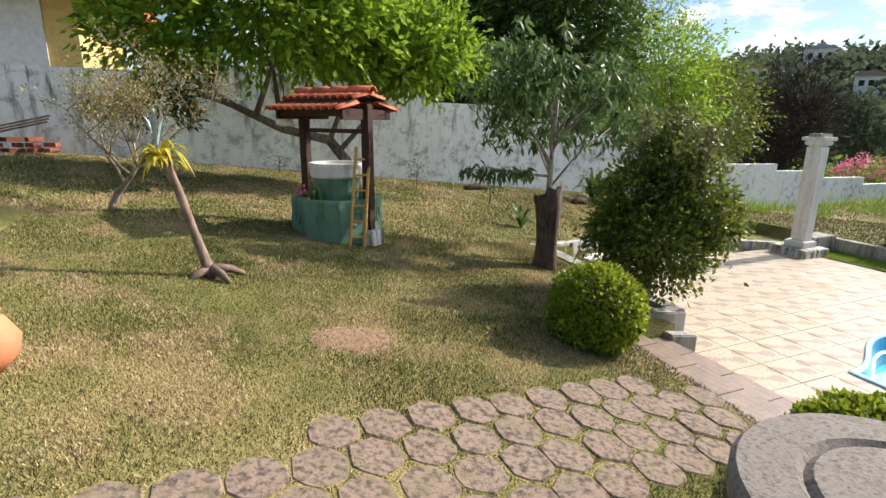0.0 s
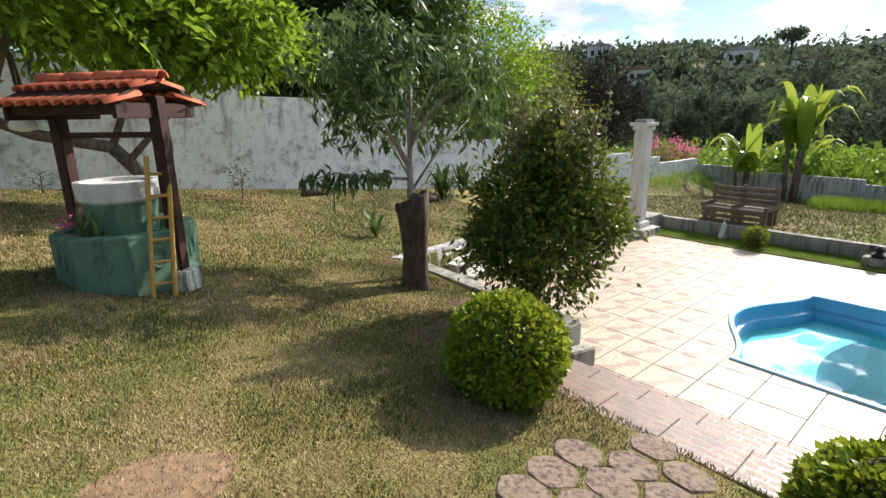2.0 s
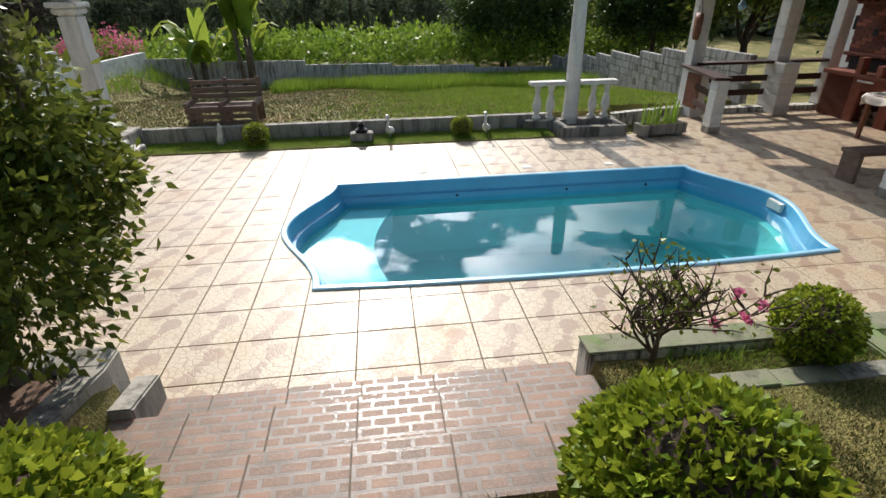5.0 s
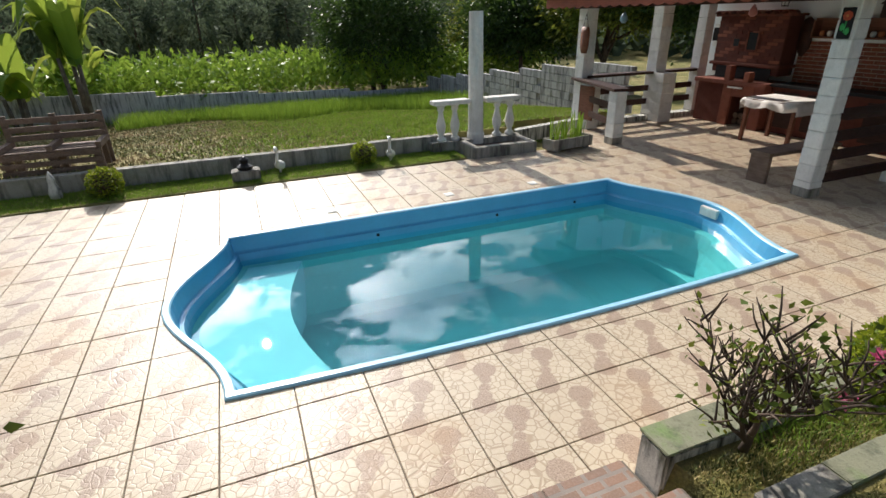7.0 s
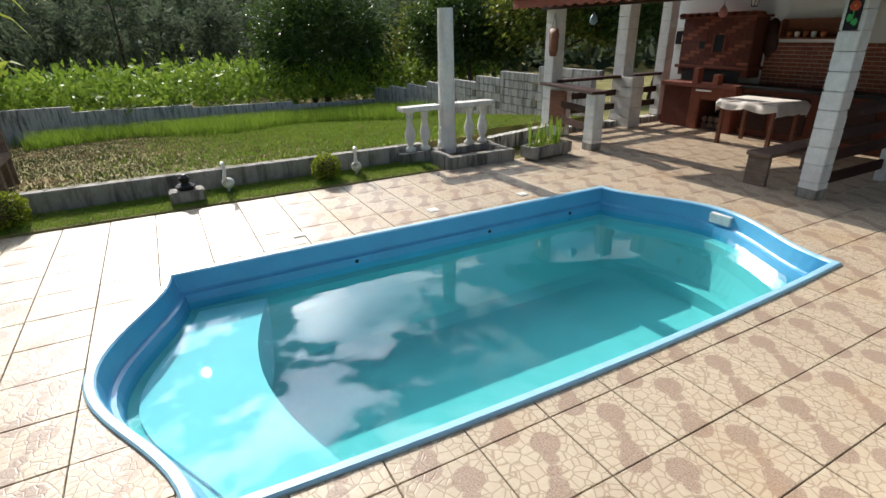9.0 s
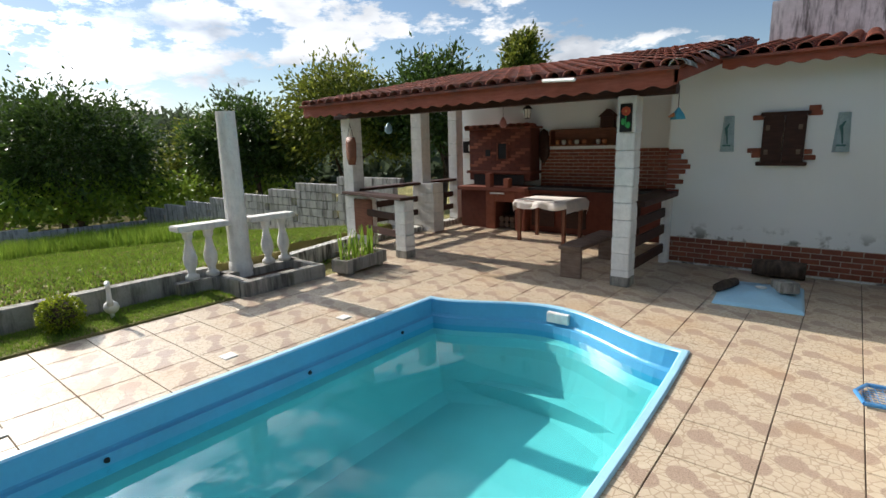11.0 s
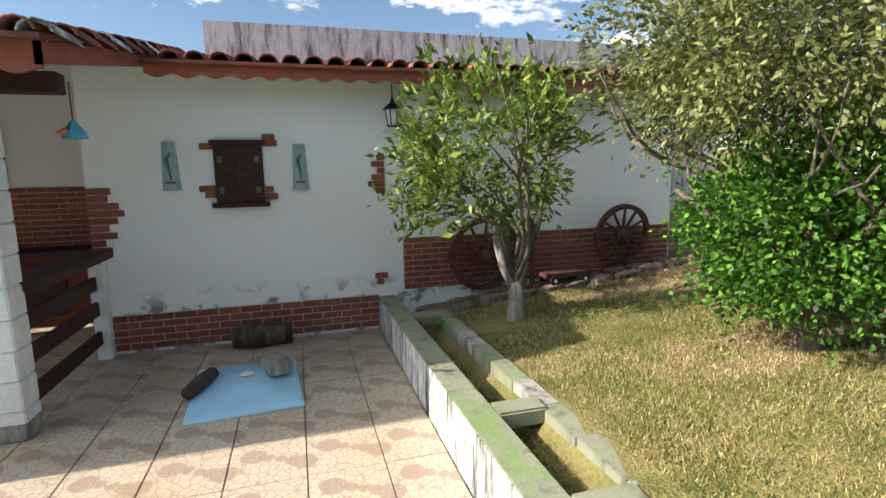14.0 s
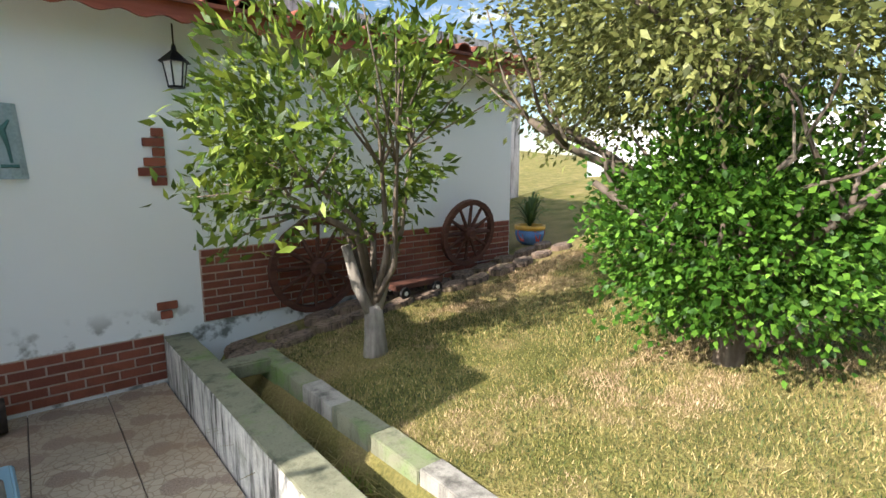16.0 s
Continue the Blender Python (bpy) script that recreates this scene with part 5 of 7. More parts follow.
leafy("young_mango_tree", None, "slender young tree with long drooping glossy leaves", "tree", (m_, PALEBARK),
      [("leaves", L_MANGO, np.concatenate(cc), np.concatenate(ww), 0.165, 0.27, 0.75)])

# spreading tree behind the well
m_ = M()
bz = lawn_z(2.55, 9.3)
m_.tube([(2.60, 9.3, bz - 0.1), (2.35, 9.25, bz + 0.5), (2.0, 9.2, bz + 0.95)], [0.11, 0.10, 0.085], 9)
m_.tube([(2.0, 9.2, bz + 0.95), (1.2, 9.15, bz + 1.15), (0.5, 9.1, bz + 1.5), (-0.4, 9.0, bz + 2.1), (-1.0, 8.9, bz + 2.5)], [0.08, 0.07, 0.055, 0.035, 0.015], 8)
for a, b in (((1.2, 9.15, bz + 1.15), (0.9, 9.4, bz + 2.8)), ((0.8, 9.1, bz + 1.35), (1.3, 8.6, bz + 2.9)), ((2.0, 9.2, bz + 0.95), (2.6, 9.0, bz + 2.6)), ((2.2, 9.2, bz + 0.8), (3.7, 9.3, bz + 2.3)), ((0.2, 9.1, bz + 1.7), (0.1, 9.3, bz + 3.0)), ((2.6, 9.3, bz), (2.75, 9.5, bz + 1.6)), ((0.5, 9.1, bz + 1.5), (-0.8, 8.6, bz + 1.7))):
    mid = tuple((p + q) / 2 + 0.1 for p, q in zip(a, b))
    m_.tube([a, mid, b], [0.05, 0.035, 0.012], 7)
c1, w1 = clumps(RNG, 560, 22, (1.1, 9.1, 4.05), (2.5, 1.3, 1.25), 0.12, 0.35, -0.75)
c2, w2 = clumps(RNG, 200, 22, (3.7, 9.2, 3.75), (1.25, 0.9, 0.9), 0.12, 0.3)
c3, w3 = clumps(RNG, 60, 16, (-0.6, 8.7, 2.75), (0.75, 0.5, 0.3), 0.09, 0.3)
c4, w4 = clumps(RNG, 190, 22, (1.2, 9.1, 5.3), (2.3, 1.2, 0.7), 0.12, 0.3)
leafy("garden_tree", None, "spreading tree with fresh light-green leaves behind the well", "tree", (m_, BARK),
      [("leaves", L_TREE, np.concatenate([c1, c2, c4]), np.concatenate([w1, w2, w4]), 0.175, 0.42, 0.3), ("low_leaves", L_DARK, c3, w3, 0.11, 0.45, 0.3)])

# bare shrub, bromeliad trunk
bx, by = -0.95, 6.8
m_, ends = branch_tree(RNG, (bx, by, lawn_z(bx, by) - 0.05), 0.7, 0.05, 6, 0.95, fork=0.5, depth=3, wander=0.16)
pts = np.array([e[0] for e in ends])
pts = pts[RNG.integers(0, len(pts), 4200)] + RNG.normal(0, 0.06, (4200, 3))
leafy("bare_shrub", None, "sparse pale-stemmed shrub with few yellowish leaves", "shrub", (m_, make_bark("tan_bark", (0.17, 0.13, 0.09), (0.33, 0.26, 0.18))), [("leaves", L_DRY, pts, RNG.normal(0, 1, pts.shape), 0.035, 0.5, 0)])

brz = lawn_z(0.15, 4.64)
brom = thing("bromeliad_trunk", (0.15, 4.64, brz), "leaning dry trunk carrying a yellow-green bromeliad", "bromeliad")
M().tube([(0.02, 0, -0.05), (-0.03, 0, 0.12), (-0.10, 0.02, 0.4), (-0.18, 0.03, 0.75), (-0.27, 0.03, 1.02)], [0.07, 0.045, 0.035, 0.033, 0.042], 10).ob("trunk", make_bark("dry_trunk", (0.16, 0.10, 0.075), (0.33, 0.24, 0.19)), brom, smooth=True)
for a, ln in ((0.3, 0.28), (2.2, 0.2), (-0.9, 0.24), (3.6, 0.22)):
    M().tube([(0, 0, 0.08), (ln * 0.6 * math.cos(a), ln * 0.6 * math.sin(a), 0.04), (ln * math.cos(a), ln * math.sin(a), -0.02)], [0.045, 0.035, 0.015], 7).ob("root", GREYWOOD, brom, smooth=True)


def strap_leaf(m, base, a, length, width, rise, droop):
    """A long curved leaf with a channel along it."""
    n = 7
    i = len(m.v)
    for k in range(n + 1):
        u = k / n
        r = length * (u * 0.9)
        z = rise * math.sin(min(1.0, u * 1.3) * math.pi / 2) - droop * u ** 2.5
        w = width * (0.7 + 0.5 * math.sin(math.pi * min(u * 1.2, 1))) * (1 - u ** 3) + 0.002
        cx, cy = base[0] + r * math.cos(a), base[1] + r * math.sin(a)
        sx, sy = -math.sin(a) * w, math.cos(a) * w
        m.v += [(cx - sx, cy - sy, base[2] + z + w * 0.35), (cx, cy, base[2] + z), (cx + sx, cy + sy, base[2] + z + w * 0.35)]
    for k in range(n):
        for q in range(2):
            b = i + 3 * k + q
            m.f.append((b, b + 1, b + 4, b + 3))


br = M()
for k in range(34):
    strap_leaf(br, (-0.27, 0.03, 1.0), 2.4 * k, RNG.uniform(0.2, 0.36), 0.022, RNG.uniform(0.03, 0.2), RNG.uniform(0.02, 0.26))
br.ob("leaves", L_BROM, brom, label="yellow-green strap leaves")
spk = M()
for k in range(9):
    strap_leaf(spk, (-0.30, 0.05, 1.08), 0.7 * k, RNG.uniform(0.08, 0.22), 0.01, RNG.uniform(0.2, 0.34), 0.05)
spk.ob("upper_leaves", plain("grey_green_leaf", (0.30, 0.36, 0.36), 0.6), brom, label="thin silvery upper leaves")

# citrus tree by the house
cx, cy = 3.67, -4.30
cz = lawn_z(cx, cy)
m_ = M()
foot_ = M().tube([(cx, cy, cz - 0.05), (cx, cy, cz + 0.12), (cx + 0.01, cy, cz + 0.36)], [0.095, 0.075, 0.06], 10)
for dx, dy in ((0.17, -0.05), (-0.10, 0.06)):
    foot_.tube([(cx + 0.01, cy, cz + 0.28), (cx + 0.01 + dx * 0.6, cy + dy * 0.6, cz + 0.5), (cx + 0.01 + dx, cy + dy, cz + 0.78)], [0.05, 0.042, 0.032], 8)
fork = (cx + 0.01, cy, cz + 0.34)
spots, limbs_ = [], []
for k in range(7):
    a = 2 * math.pi * k / 7 * 1.4 + 0.4
    reach = RNG.uniform(0.45, 0.95)
    e = (cx + 0.25 + reach * math.cos(a), cy - 0.12 + reach * math.sin(a), cz + RNG.uniform(1.0, 2.0))
    mid = (cx + 0.3 * reach * math.cos(a), cy + 0.3 * reach * math.sin(a), cz + 0.75 + RNG.uniform(-0.1, 0.2))
    m_ = M()
    limbs_.append(m_)
    m_.tube([fork, mid, ((mid[0] + e[0]) / 2, (mid[1] + e[1]) / 2, (mid[2] + e[2]) / 2 + 0.05), e], [0.034 if k < 3 else 0.024, 0.022, 0.012, 0.005], 7)
    spots += [e, mid]
    for q in range(5):
        f = (e[0] + RNG.normal(0, 0.25), e[1] + RNG.normal(0, 0.25), e[2] + RNG.uniform(-0.25, 0.3))
        m_.tube([((mid[0] + e[0]) / 2, (mid[1] + e[1]) / 2, (mid[2] + e[2]) / 2 + 0.05), f], [0.01, 0.004], 5)
        spots.append(f)
c1, w1 = clumps(RNG, 185, 16, (cx + 0.26, cy - 0.12, cz + 1.62), (0.86, 0.86, 0.80), 0.055, 0.45, -0.8)
sp = np.array(spots)[RNG.integers(0, len(spots), 1600)] + RNG.normal(0, 0.08, (1600, 3))
keep_ = sp[:, 2] > cz + 0.8
citrus = leafy("citrus_tree", None, "small citrus tree with a forked pale trunk", "tree", (foot_, PALEBARK),
      [("leaves", L_ORANGE, np.concatenate([c1, sp[keep_]]), np.concatenate([w1, RNG.normal(0, 0.6, sp[keep_].shape) + [0, 0, 0.4]]), 0.095, 0.36, -0.2)])

for lm in limbs_:
    lm.ob("limb", BARK, citrus, smooth=True)

# big shrub and fine-leaved tree on the lower lawn
gx, gy = 2.45, -2.50
gz = lawn_z(gx, gy)
m_, ends = branch_tree(RNG, (gx, gy, gz - 0.1), 1.0, 0.09, 7, 1.0, fork=0.2)
c1, w1 = clumps(RNG, 900, 24, (gx, gy, gz + 0.76), (0.80, 0.80, 0.68), 0.06, 0.35, -0.9)
leafy("glossy_shrub", None, "large dense shrub with bright glossy green leaves", "shrub", (m_, BARK), [("leaves", L_LIGHT, c1, w1, 0.045, 0.66, 0.15)])
m_, ends = branch_tree(RNG, (gx - 0.35, gy - 0.25, gz - 0.1), 2.0, 0.09, 8, 1.5, fork=0.45, wander=0.16)
c1, w1 = clumps(RNG, 1150, 24, (gx + 0.05, gy - 0.1, gz + 1.9), (1.3, 1.3, 0.85), 0.085, 0.25, -0.75)
c2, w2 = clumps(RNG, 420, 24, (gx - 0.9, gy - 1.0, gz + 1.75), (1.3, 1.0, 0.75), 0.085, 0.3, -0.7)
leafy("fine_leaved_tree", None, "low spreading tree with fine yellow-olive leaves", "tree", (m_, BARK), [("leaves", L_OLIVE, np.concatenate([c1, c2]), np.concatenate([w1, w2]), 0.052, 0.45, 0.15)])

# rose bush by the steps
m_, ends = branch_tree(RNG, (4.48, 0.70, 0.40), 0.25, 0.022, 10, 0.44, fork=0.15, depth=3, wander=0.1)
pts = np.array([e[0] for e in ends])
pts = pts[RNG.integers(0, len(pts), 520)] + RNG.normal(0, 0.035, (520, 3))
fl = pts[RNG.integers(0, len(pts), 4)]
fl = np.repeat(fl, 16, 0) + RNG.normal(0, 0.01, (64, 3))
leafy("rose_bush", None, "thin rose bush with small pink flowers beside the steps", "bush", (m_, STUMPBARK), [("leaves", L_SHRUB, pts, RNG.normal(0, 1, pts.shape), 0.04, 0.55, 0), ("flowers", FLOWER, fl, RNG.normal(0, 1, fl.shape), 0.035, 0.8, 0)])

# saplings and plants along the back wall
for x, y, h, n in ((4.0, 10.3, 0.55, 120), (5.2, 9.2, 0.45, 70), (1.25, 10.9, 0.35, 60)):
    z = lawn_z(x, y)
    m_ = M().tube([(x, y, z - 0.03), (x + 0.02, y, z + h)], [0.012, 0.005], 6)
    for k in range(8):
        a = 2.4 * k
        m_.tube([(x + 0.01, y, z + h * (0.3 + 0.08 * k)), (x + 0.2 * math.cos(a), y + 0.2 * math.sin(a), z + h * (0.5 + 0.08 * k))], [0.006, 0.003], 4)
    c = np.array([x, y, z + h * 0.75]) + RNG.normal(0, 1, (n, 3)) * [0.13, 0.13, h * 0.28]
    leafy("sapling", None, "thin dark sapling near the garden wall", "sapling", (m_, STUMPBARK), [("leaves", L_DARK, c, RNG.normal(0, 1, c.shape), 0.06, 0.35, 0)], "saplings by the wall")
ag = thing("agave", (5.0, 7.6, lawn_z(5.0, 7.6)), "spiky agave plant behind the stump", "plant")
am = M()
for k in range(15):
    strap_leaf(am, (0, 0, 0), 2.4 * k, RNG.uniform(0.2, 0.42), 0.028, RNG.uniform(0.2, 0.45), 0.08)
am.ob("leaves", L_MANGO, ag)
for x, y, r in ((8.6, 10.2, 0.55), (9.6, 10.6, 0.6)):
    ww_ = M()
    t = thing("spiky_shrub", (x, y, lawn_z(x, y)), "dark spiky shrub in front of the wall", "shrub", "spiky shrubs by the wall")
    for k in range(60):
        strap_leaf(ww_, (0, 0, 0), 2.4 * k, RNG.uniform(0.3, 0.75), 0.025, RNG.uniform(0.3, 1.0), 0.3)
    ww_.ob("leaves", L_DARK, t)
for x, y, ln, a in ((5.6, 10.6, 0.7, 0.1), (8.0, 9.9, 0.5, 0.3)):
    lg = thing("fallen_log", pose(x, y, lawn_z(x, y) + 0.06, 0, 0, 10), "dark fallen log lying by the garden wall", "log", "logs by the wall")
    M().tube([(-ln / 2, 0, 0), (0, 0.03, 0.03), (ln / 2, 0, 0)], [0.07, 0.085, 0.06], 8).ob("log", STUMPBARK, lg, smooth=True)

# trees behind the garden wall
def wood_tree(name, x, y, z0, h, r, n, per, mat, size, label, flat=1.0, low=-0.8, bark=None, group="trees behind the garden", ratio=0.42):
    m, _ = branch_tree(RNG, (x, y, z0), h * 0.55, 0.03 * h, 5, r * 0.8, fork=0.4, depth=1)
    c, w = clumps(RNG, n, per, (x, y, z0 + h * 0.62), (r, r, h * 0.42 * flat), r * 0.11, 0.35, low)
    return leafy(name, None, label, "tree", (m, bark or BARK), [("leaves", mat, c, w, size, ratio, 0.15)], group)


for x, y, h, r in ((5.3, 13.6, 6.5, 1.9), (7.6, 14.2, 7.0, 2.2), (10.0, 14.0, 7.4, 2.2), (3.2, 14.6, 6.0, 1.9)):
    wood_tree("dark_tree", x, y, 0.6, h, r, 760, 24, L_DARK, 0.19, "tall dark evergreen tree behind the wall")
wood_tree("light_tree", 9.2, 15.2, 0.5, 9.4, 2.6, 520, 22, L_TREE, 0.17, "tall bright-green tree behind the wall")
wood_tree("light_tree", 14.0, 14.0, 0.0, 6.2, 2.0, 480, 22, L_TREE, 0.15, "bright-green bushy tree behind the wall")
wood_tree("light_tree", 17.0, 14.6, -0.4, 5.2, 2.0, 420, 22, L_SHRUB, 0.15, "green bushy tree behind the wall")
cc, ww = [], []
for k in range(520):
    u = RNG.random() ** 0.8
    a = RNG.uniform(0, 6.28)
    rr = 1.35 * (1 - u) * RNG.uniform(0.6, 1.05) + 0.1
    p = np.array([12.6 + rr * math.cos(a), 14.6 + rr * math.sin(a), 1.0 + 7.6 * u])
    cc.append(p + RNG.normal(0, 0.12, (16, 3)))
    ww.append(np.tile([math.cos(a), math.sin(a), -0.2], (16, 1)))
leafy("cedar_tree", None, "tall conical dark-green cedar behind the wall", "tree", (M().tube([(12.6, 14.6, 0), (12.6, 14.6, 8.4)], [0.18, 0.03], 8), BARK), [("leaves", L_SHRUB, np.concatenate(cc), np.concatenate(ww), 0.15, 0.22, 0.4)])
TWIG = make_bark("brown_twigs", (0.035, 0.026, 0.022), (0.09, 0.07, 0.06))
m_, ends = branch_tree(RNG, (23.2, 15.6, -1.2), 2.4, 0.15, 10, 2.3, fork=0.3, depth=3, wander=0.14)
c, w = clumps(RNG, 420, 20, (23.2, 15.6, 2.6), (2.1, 2.0, 2.5), 0.22, 0.15)
leafy("bare_tree", None, "bare dark-brown leafless tree with dense fine twigs", "tree", (m_, TWIG), [("twig_crown", TWIG, c, w + [0, 0, 0.5], 0.42, 0.05, 0)])
ax, ay = 120.0, 35.8
m_ = M().tube([(ax, ay, far_z(ax, ay) - 0.5), (ax, ay, 16.3)], [0.45, 0.25], 7)
c, w = clumps(RNG, 60, 24, (ax, ay, 16.2), (2.6, 2.6, 0.8), 0.35, 0.5)
leafy("umbrella_pine", None, "tall flat-topped pine standing over the hill", "tree", (m_, STUMPBARK), [("leaves", L_HAZED, c, w, 0.7, 0.3, 0)])
m_, ends = branch_tree(RNG, (17.5, 19, 0), 8, 0.14, 8, 2.6, fork=0.5, depth=2)
pts = np.array([e[0] for e in ends])
pts = pts[RNG.integers(0, len(pts), 2500)] + RNG.normal(0, 0.28, (2500, 3))
leafy("thin_tree", None, "tall airy tree with thin grey foliage", "tree", (m_, PALEBARK), [("leaves", L_HAZED, pts, RNG.normal(0, 1, pts.shape), 0.2, 0.2, 0.3)])
c, w = clumps(RNG, 90, 26, (26.5, 13.6, 0.1), (2.2, 1.2, 0.9), 0.2, 0.3)
c2, w2 = clumps(RNG, 70, 26, (26.5, 13.4, 0.5), (2.2, 1.2, 0.7), 0.16, 0.6)
leafy("bougainvillea", None, "pink flowering bougainvillea over the garden wall", "shrub", None, [("leaves", L_SHRUB, c, w, 0.12, 0.5, 0), ("blossom", FLOWER, c2, w2, 0.1, 0.7, 0)])

# banana plants
def banana(x, y, z, h, n, label):
    t = thing("banana_plant", (x, y, z), label, "banana plant", "banana plants")
    for k in range(3):
        a = 2.1 * k
        M().tube([(0.2 * math.cos(a), 0.2 * math.sin(a), -0.1), (0.3 * math.cos(a), 0.3 * math.sin(a), h * 0.5)], [0.10, 0.06], 8).ob("stem", BARK, t, smooth=True)
    m = M()
    for k in range(n):
        strap_leaf(m, (RNG.normal(0, 0.25), RNG.normal(0, 0.25), h * RNG.uniform(0.42, 0.55)), 2.4 * k, RNG.uniform(1.0, 2.1), 0.26, RNG.uniform(1.1, 2.4), RNG.uniform(0.2, 1.5))
    m.ob("leaves", L_BANANA, t)


banana(24.3, 7.3, -1.1, 4.6, 22, "tall banana plant in front of the far wall")
banana(24.6, 9.2, -1.1, 2.2, 12, "young banana plant in front of the far wall")
banana(27.5, 8.0, -2.0, 3.2, 12, "banana plant behind the far wall")

# trees past the porch and the far wall
for x, y, z, h, r, mat, lb in ((28, -4.2, -2.2, 6.0, 3.0, L_DARK, "dark spreading tree beyond the far wall"), (24.5, -9.5, -1.2, 4.6, 2.4, L_DARK, "green tree beyond the block wall"),
                               (21, -11.5, -0.8, 5.4, 2.6, L_SHRUB, "leafy tree beyond the porch"), (17.5, -13, -0.5, 5.2, 2.2, L_DARK, "dark leafy tree beyond the porch"),
                               (30, -11, -2.5, 5.5, 2.8, L_SHRUB, "green tree beyond the block wall"), (37, -6, -3, 6.5, 3.2, L_HAZED, "tree in the valley"), (15.9, -16.2, 0, 5.7, 1.0, L_SHRUB, "slim tree top showing over the porch roof")):
    wood_tree("valley_tree", x, y, z, h, r, 620, 30, mat, 0.21, lb, bark=STUMPBARK, low=-0.5)
for k in range(26):
    a = radians(-34 + 74 * (k / 25) + RNG.uniform(-1, 1))
    d = RNG.uniform(42, 66)
    x, y = 5 + d * math.cos(a), 3 + d * math.sin(a)
    h = RNG.uniform(6, 10)
    c, w = clumps(RNG, 90, 20, (x, y, far_z(x, y) + h * 0.62), (h * 0.26, h * 0.26, h * 0.4), 0.38, 0.3)
    leafy("pine_tree", None, "dark pine in the valley", "tree", (M().tube([(x, y, far_z(x, y) - 0.3), (x, y, far_z(x, y) + h * 0.9)], [0.2, 0.05], 6), STUMPBARK), [("leaves", L_HAZED, c, w, 0.6, 0.3, 0.3)], "pines in the valley")
# scrub behind the far wall and woods on the hills
cc, ww = [], []
for k in range(1500):
    x, y = RNG.uniform(25.8, 42), RNG.uniform(-12, 18)
    p = np.array([x, y, max(far_z(x, y), -1.2 - 0.08 * (x - 25)) - 0.3 + RNG.uniform(0, 1.1)])
    cc.append(p + RNG.normal(0, 0.4, (24, 3)) * [1, 1, 0.6])
    ww.append(RNG.normal(0, 0.6, (24, 3)) + [-0.3, 0, 0.6])
tagged(leaf_cloud("scrub", L_TALL, np.concatenate(cc), np.concatenate(ww), 0.3, RNG, None, 0.5), "bright green scrub behind the far wall", "scrub", kind="stuff")
cc, ww = [], []
for k in range(5200):
    a, d = radians(RNG.uniform(-62, 68)), RNG.uniform(70, 330)
    x, y = 5 + d * math.cos(a), 3 + d * math.sin(a)
    h = RNG.uniform(2, 6.5)
    p = np.array([x, y, far_z(x, y) + h * 0.45])
    cc.append(p + RNG.normal(0, 1, (14, 3)) * [h * 0.28, h * 0.28, h * 0.3])
    ww.append(RNG.normal(0, 0.6, (14, 3)) + [-0.2, 0, 0.5])
tagged(leaf_cloud("far_woods", L_HAZED, np.concatenate(cc), np.concatenate(ww), 2.2, RNG, None, 0.75), "wooded hillside across the valley with haze in its leaf colour", "woods", kind="stuff")
# grey sheet, and red tile dulled to paint in the distance haze
FAR_ROOF = (plain("grey_sheet_roof", (0.36, 0.36, 0.37), 0.8), plain("hazed_tile_roof", (0.34, 0.22, 0.17), 0.9))
for k, (deg, d, w, h) in enumerate(((33, 210, 9, 5), (26, 240, 8, 4), (20, 200, 10, 5), (14, 180, 12, 5), (9, 230, 9, 5), (2, 150, 10, 4), (-6, 190, 12, 5), (29, 170, 7, 4), (-22, 90, 8, 4), (38, 190, 8, 4))):
    a = radians(deg)
    x, y = 5 + d * math.cos(a), 3 + d * math.sin(a)
    t = thing("far_house", pose(x, y, far_z(x, y), 0, 0, deg), "small pale house among the trees on the hill", "house", "houses on the hill")
    box_part("walls", WHITE, t, -4, -w / 2, -2, 4, w / 2, h)
    M().prism([(-w / 2 - 0.5, 0), (w / 2 + 0.5, 0), (0, 1.6)], -4.5, 4.5, pose(0, 0, h, 90, 0, 90)).ob("roof", FAR_ROOF[k % 2], t)
    for q in (-1, 0, 1):
        box_part("window", IRON, t, -4.08, q * w * 0.28 - 0.6, h * 0.4, -4.02, q * w * 0.28 + 0.6, h * 0.75)

# neighbour's house behind the wall
nb = thing("neighbour_house", (-4.6, 15.0, 0), "yellow neighbouring house with a wide tiled eave", "house")
box_part("wall", plain("yellow_wall", (0.72, 0.50, 0.18), 0.8), nb, -5, 0, 0, 1.9, 6, 5.4)
box_part("white_wall", WHITE, nb, -5, -0.05, 0, 1.25, 0.0, 5.38)
M().prism([(-6, -0.9), (2.9, -0.9), (2.9, 7), (-6, 7)], 5.35, [5.5, 5.2, 6.6, 6.9]).ob("roof", ROOFNEW, nb)
for k in range(9):
    box_part("rafter", GREYWOOD, nb, -4 + 0.75 * k, -0.85, 5.22, -3.9 + 0.75 * k, 0, 5.34)
box_part("eave_board", REDWOOD, nb, -6, -0.95, 5.25, 2.95, -0.9, 5.55)


# ---- wishing well ----
well = thing("wishing_well", pose(1.60, 6.5, lawn_z(1.6, 6.5), 0, 0, -53.6), "green concrete wishing well with an orange tiled roof", "well")
M().lathe([(0.57, -0.08), (0.57, 0.48), (0.56, 0.50), (0.47, 0.50), (0.47, 0.40)], 8).ob("basin", GREENPAINT, well)
M().lathe([(0.46, 0.30), (0.0, 0.42)], 8).ob("basin_soil", SOIL, well)
M().lathe([(0.26, 0.38), (0.31, 0.84), (0.325, 0.86), (0.325, 0.90), (0.29, 0.90), (0.28, 0.86)], 20).ob("tub", GREENPAINT, well)
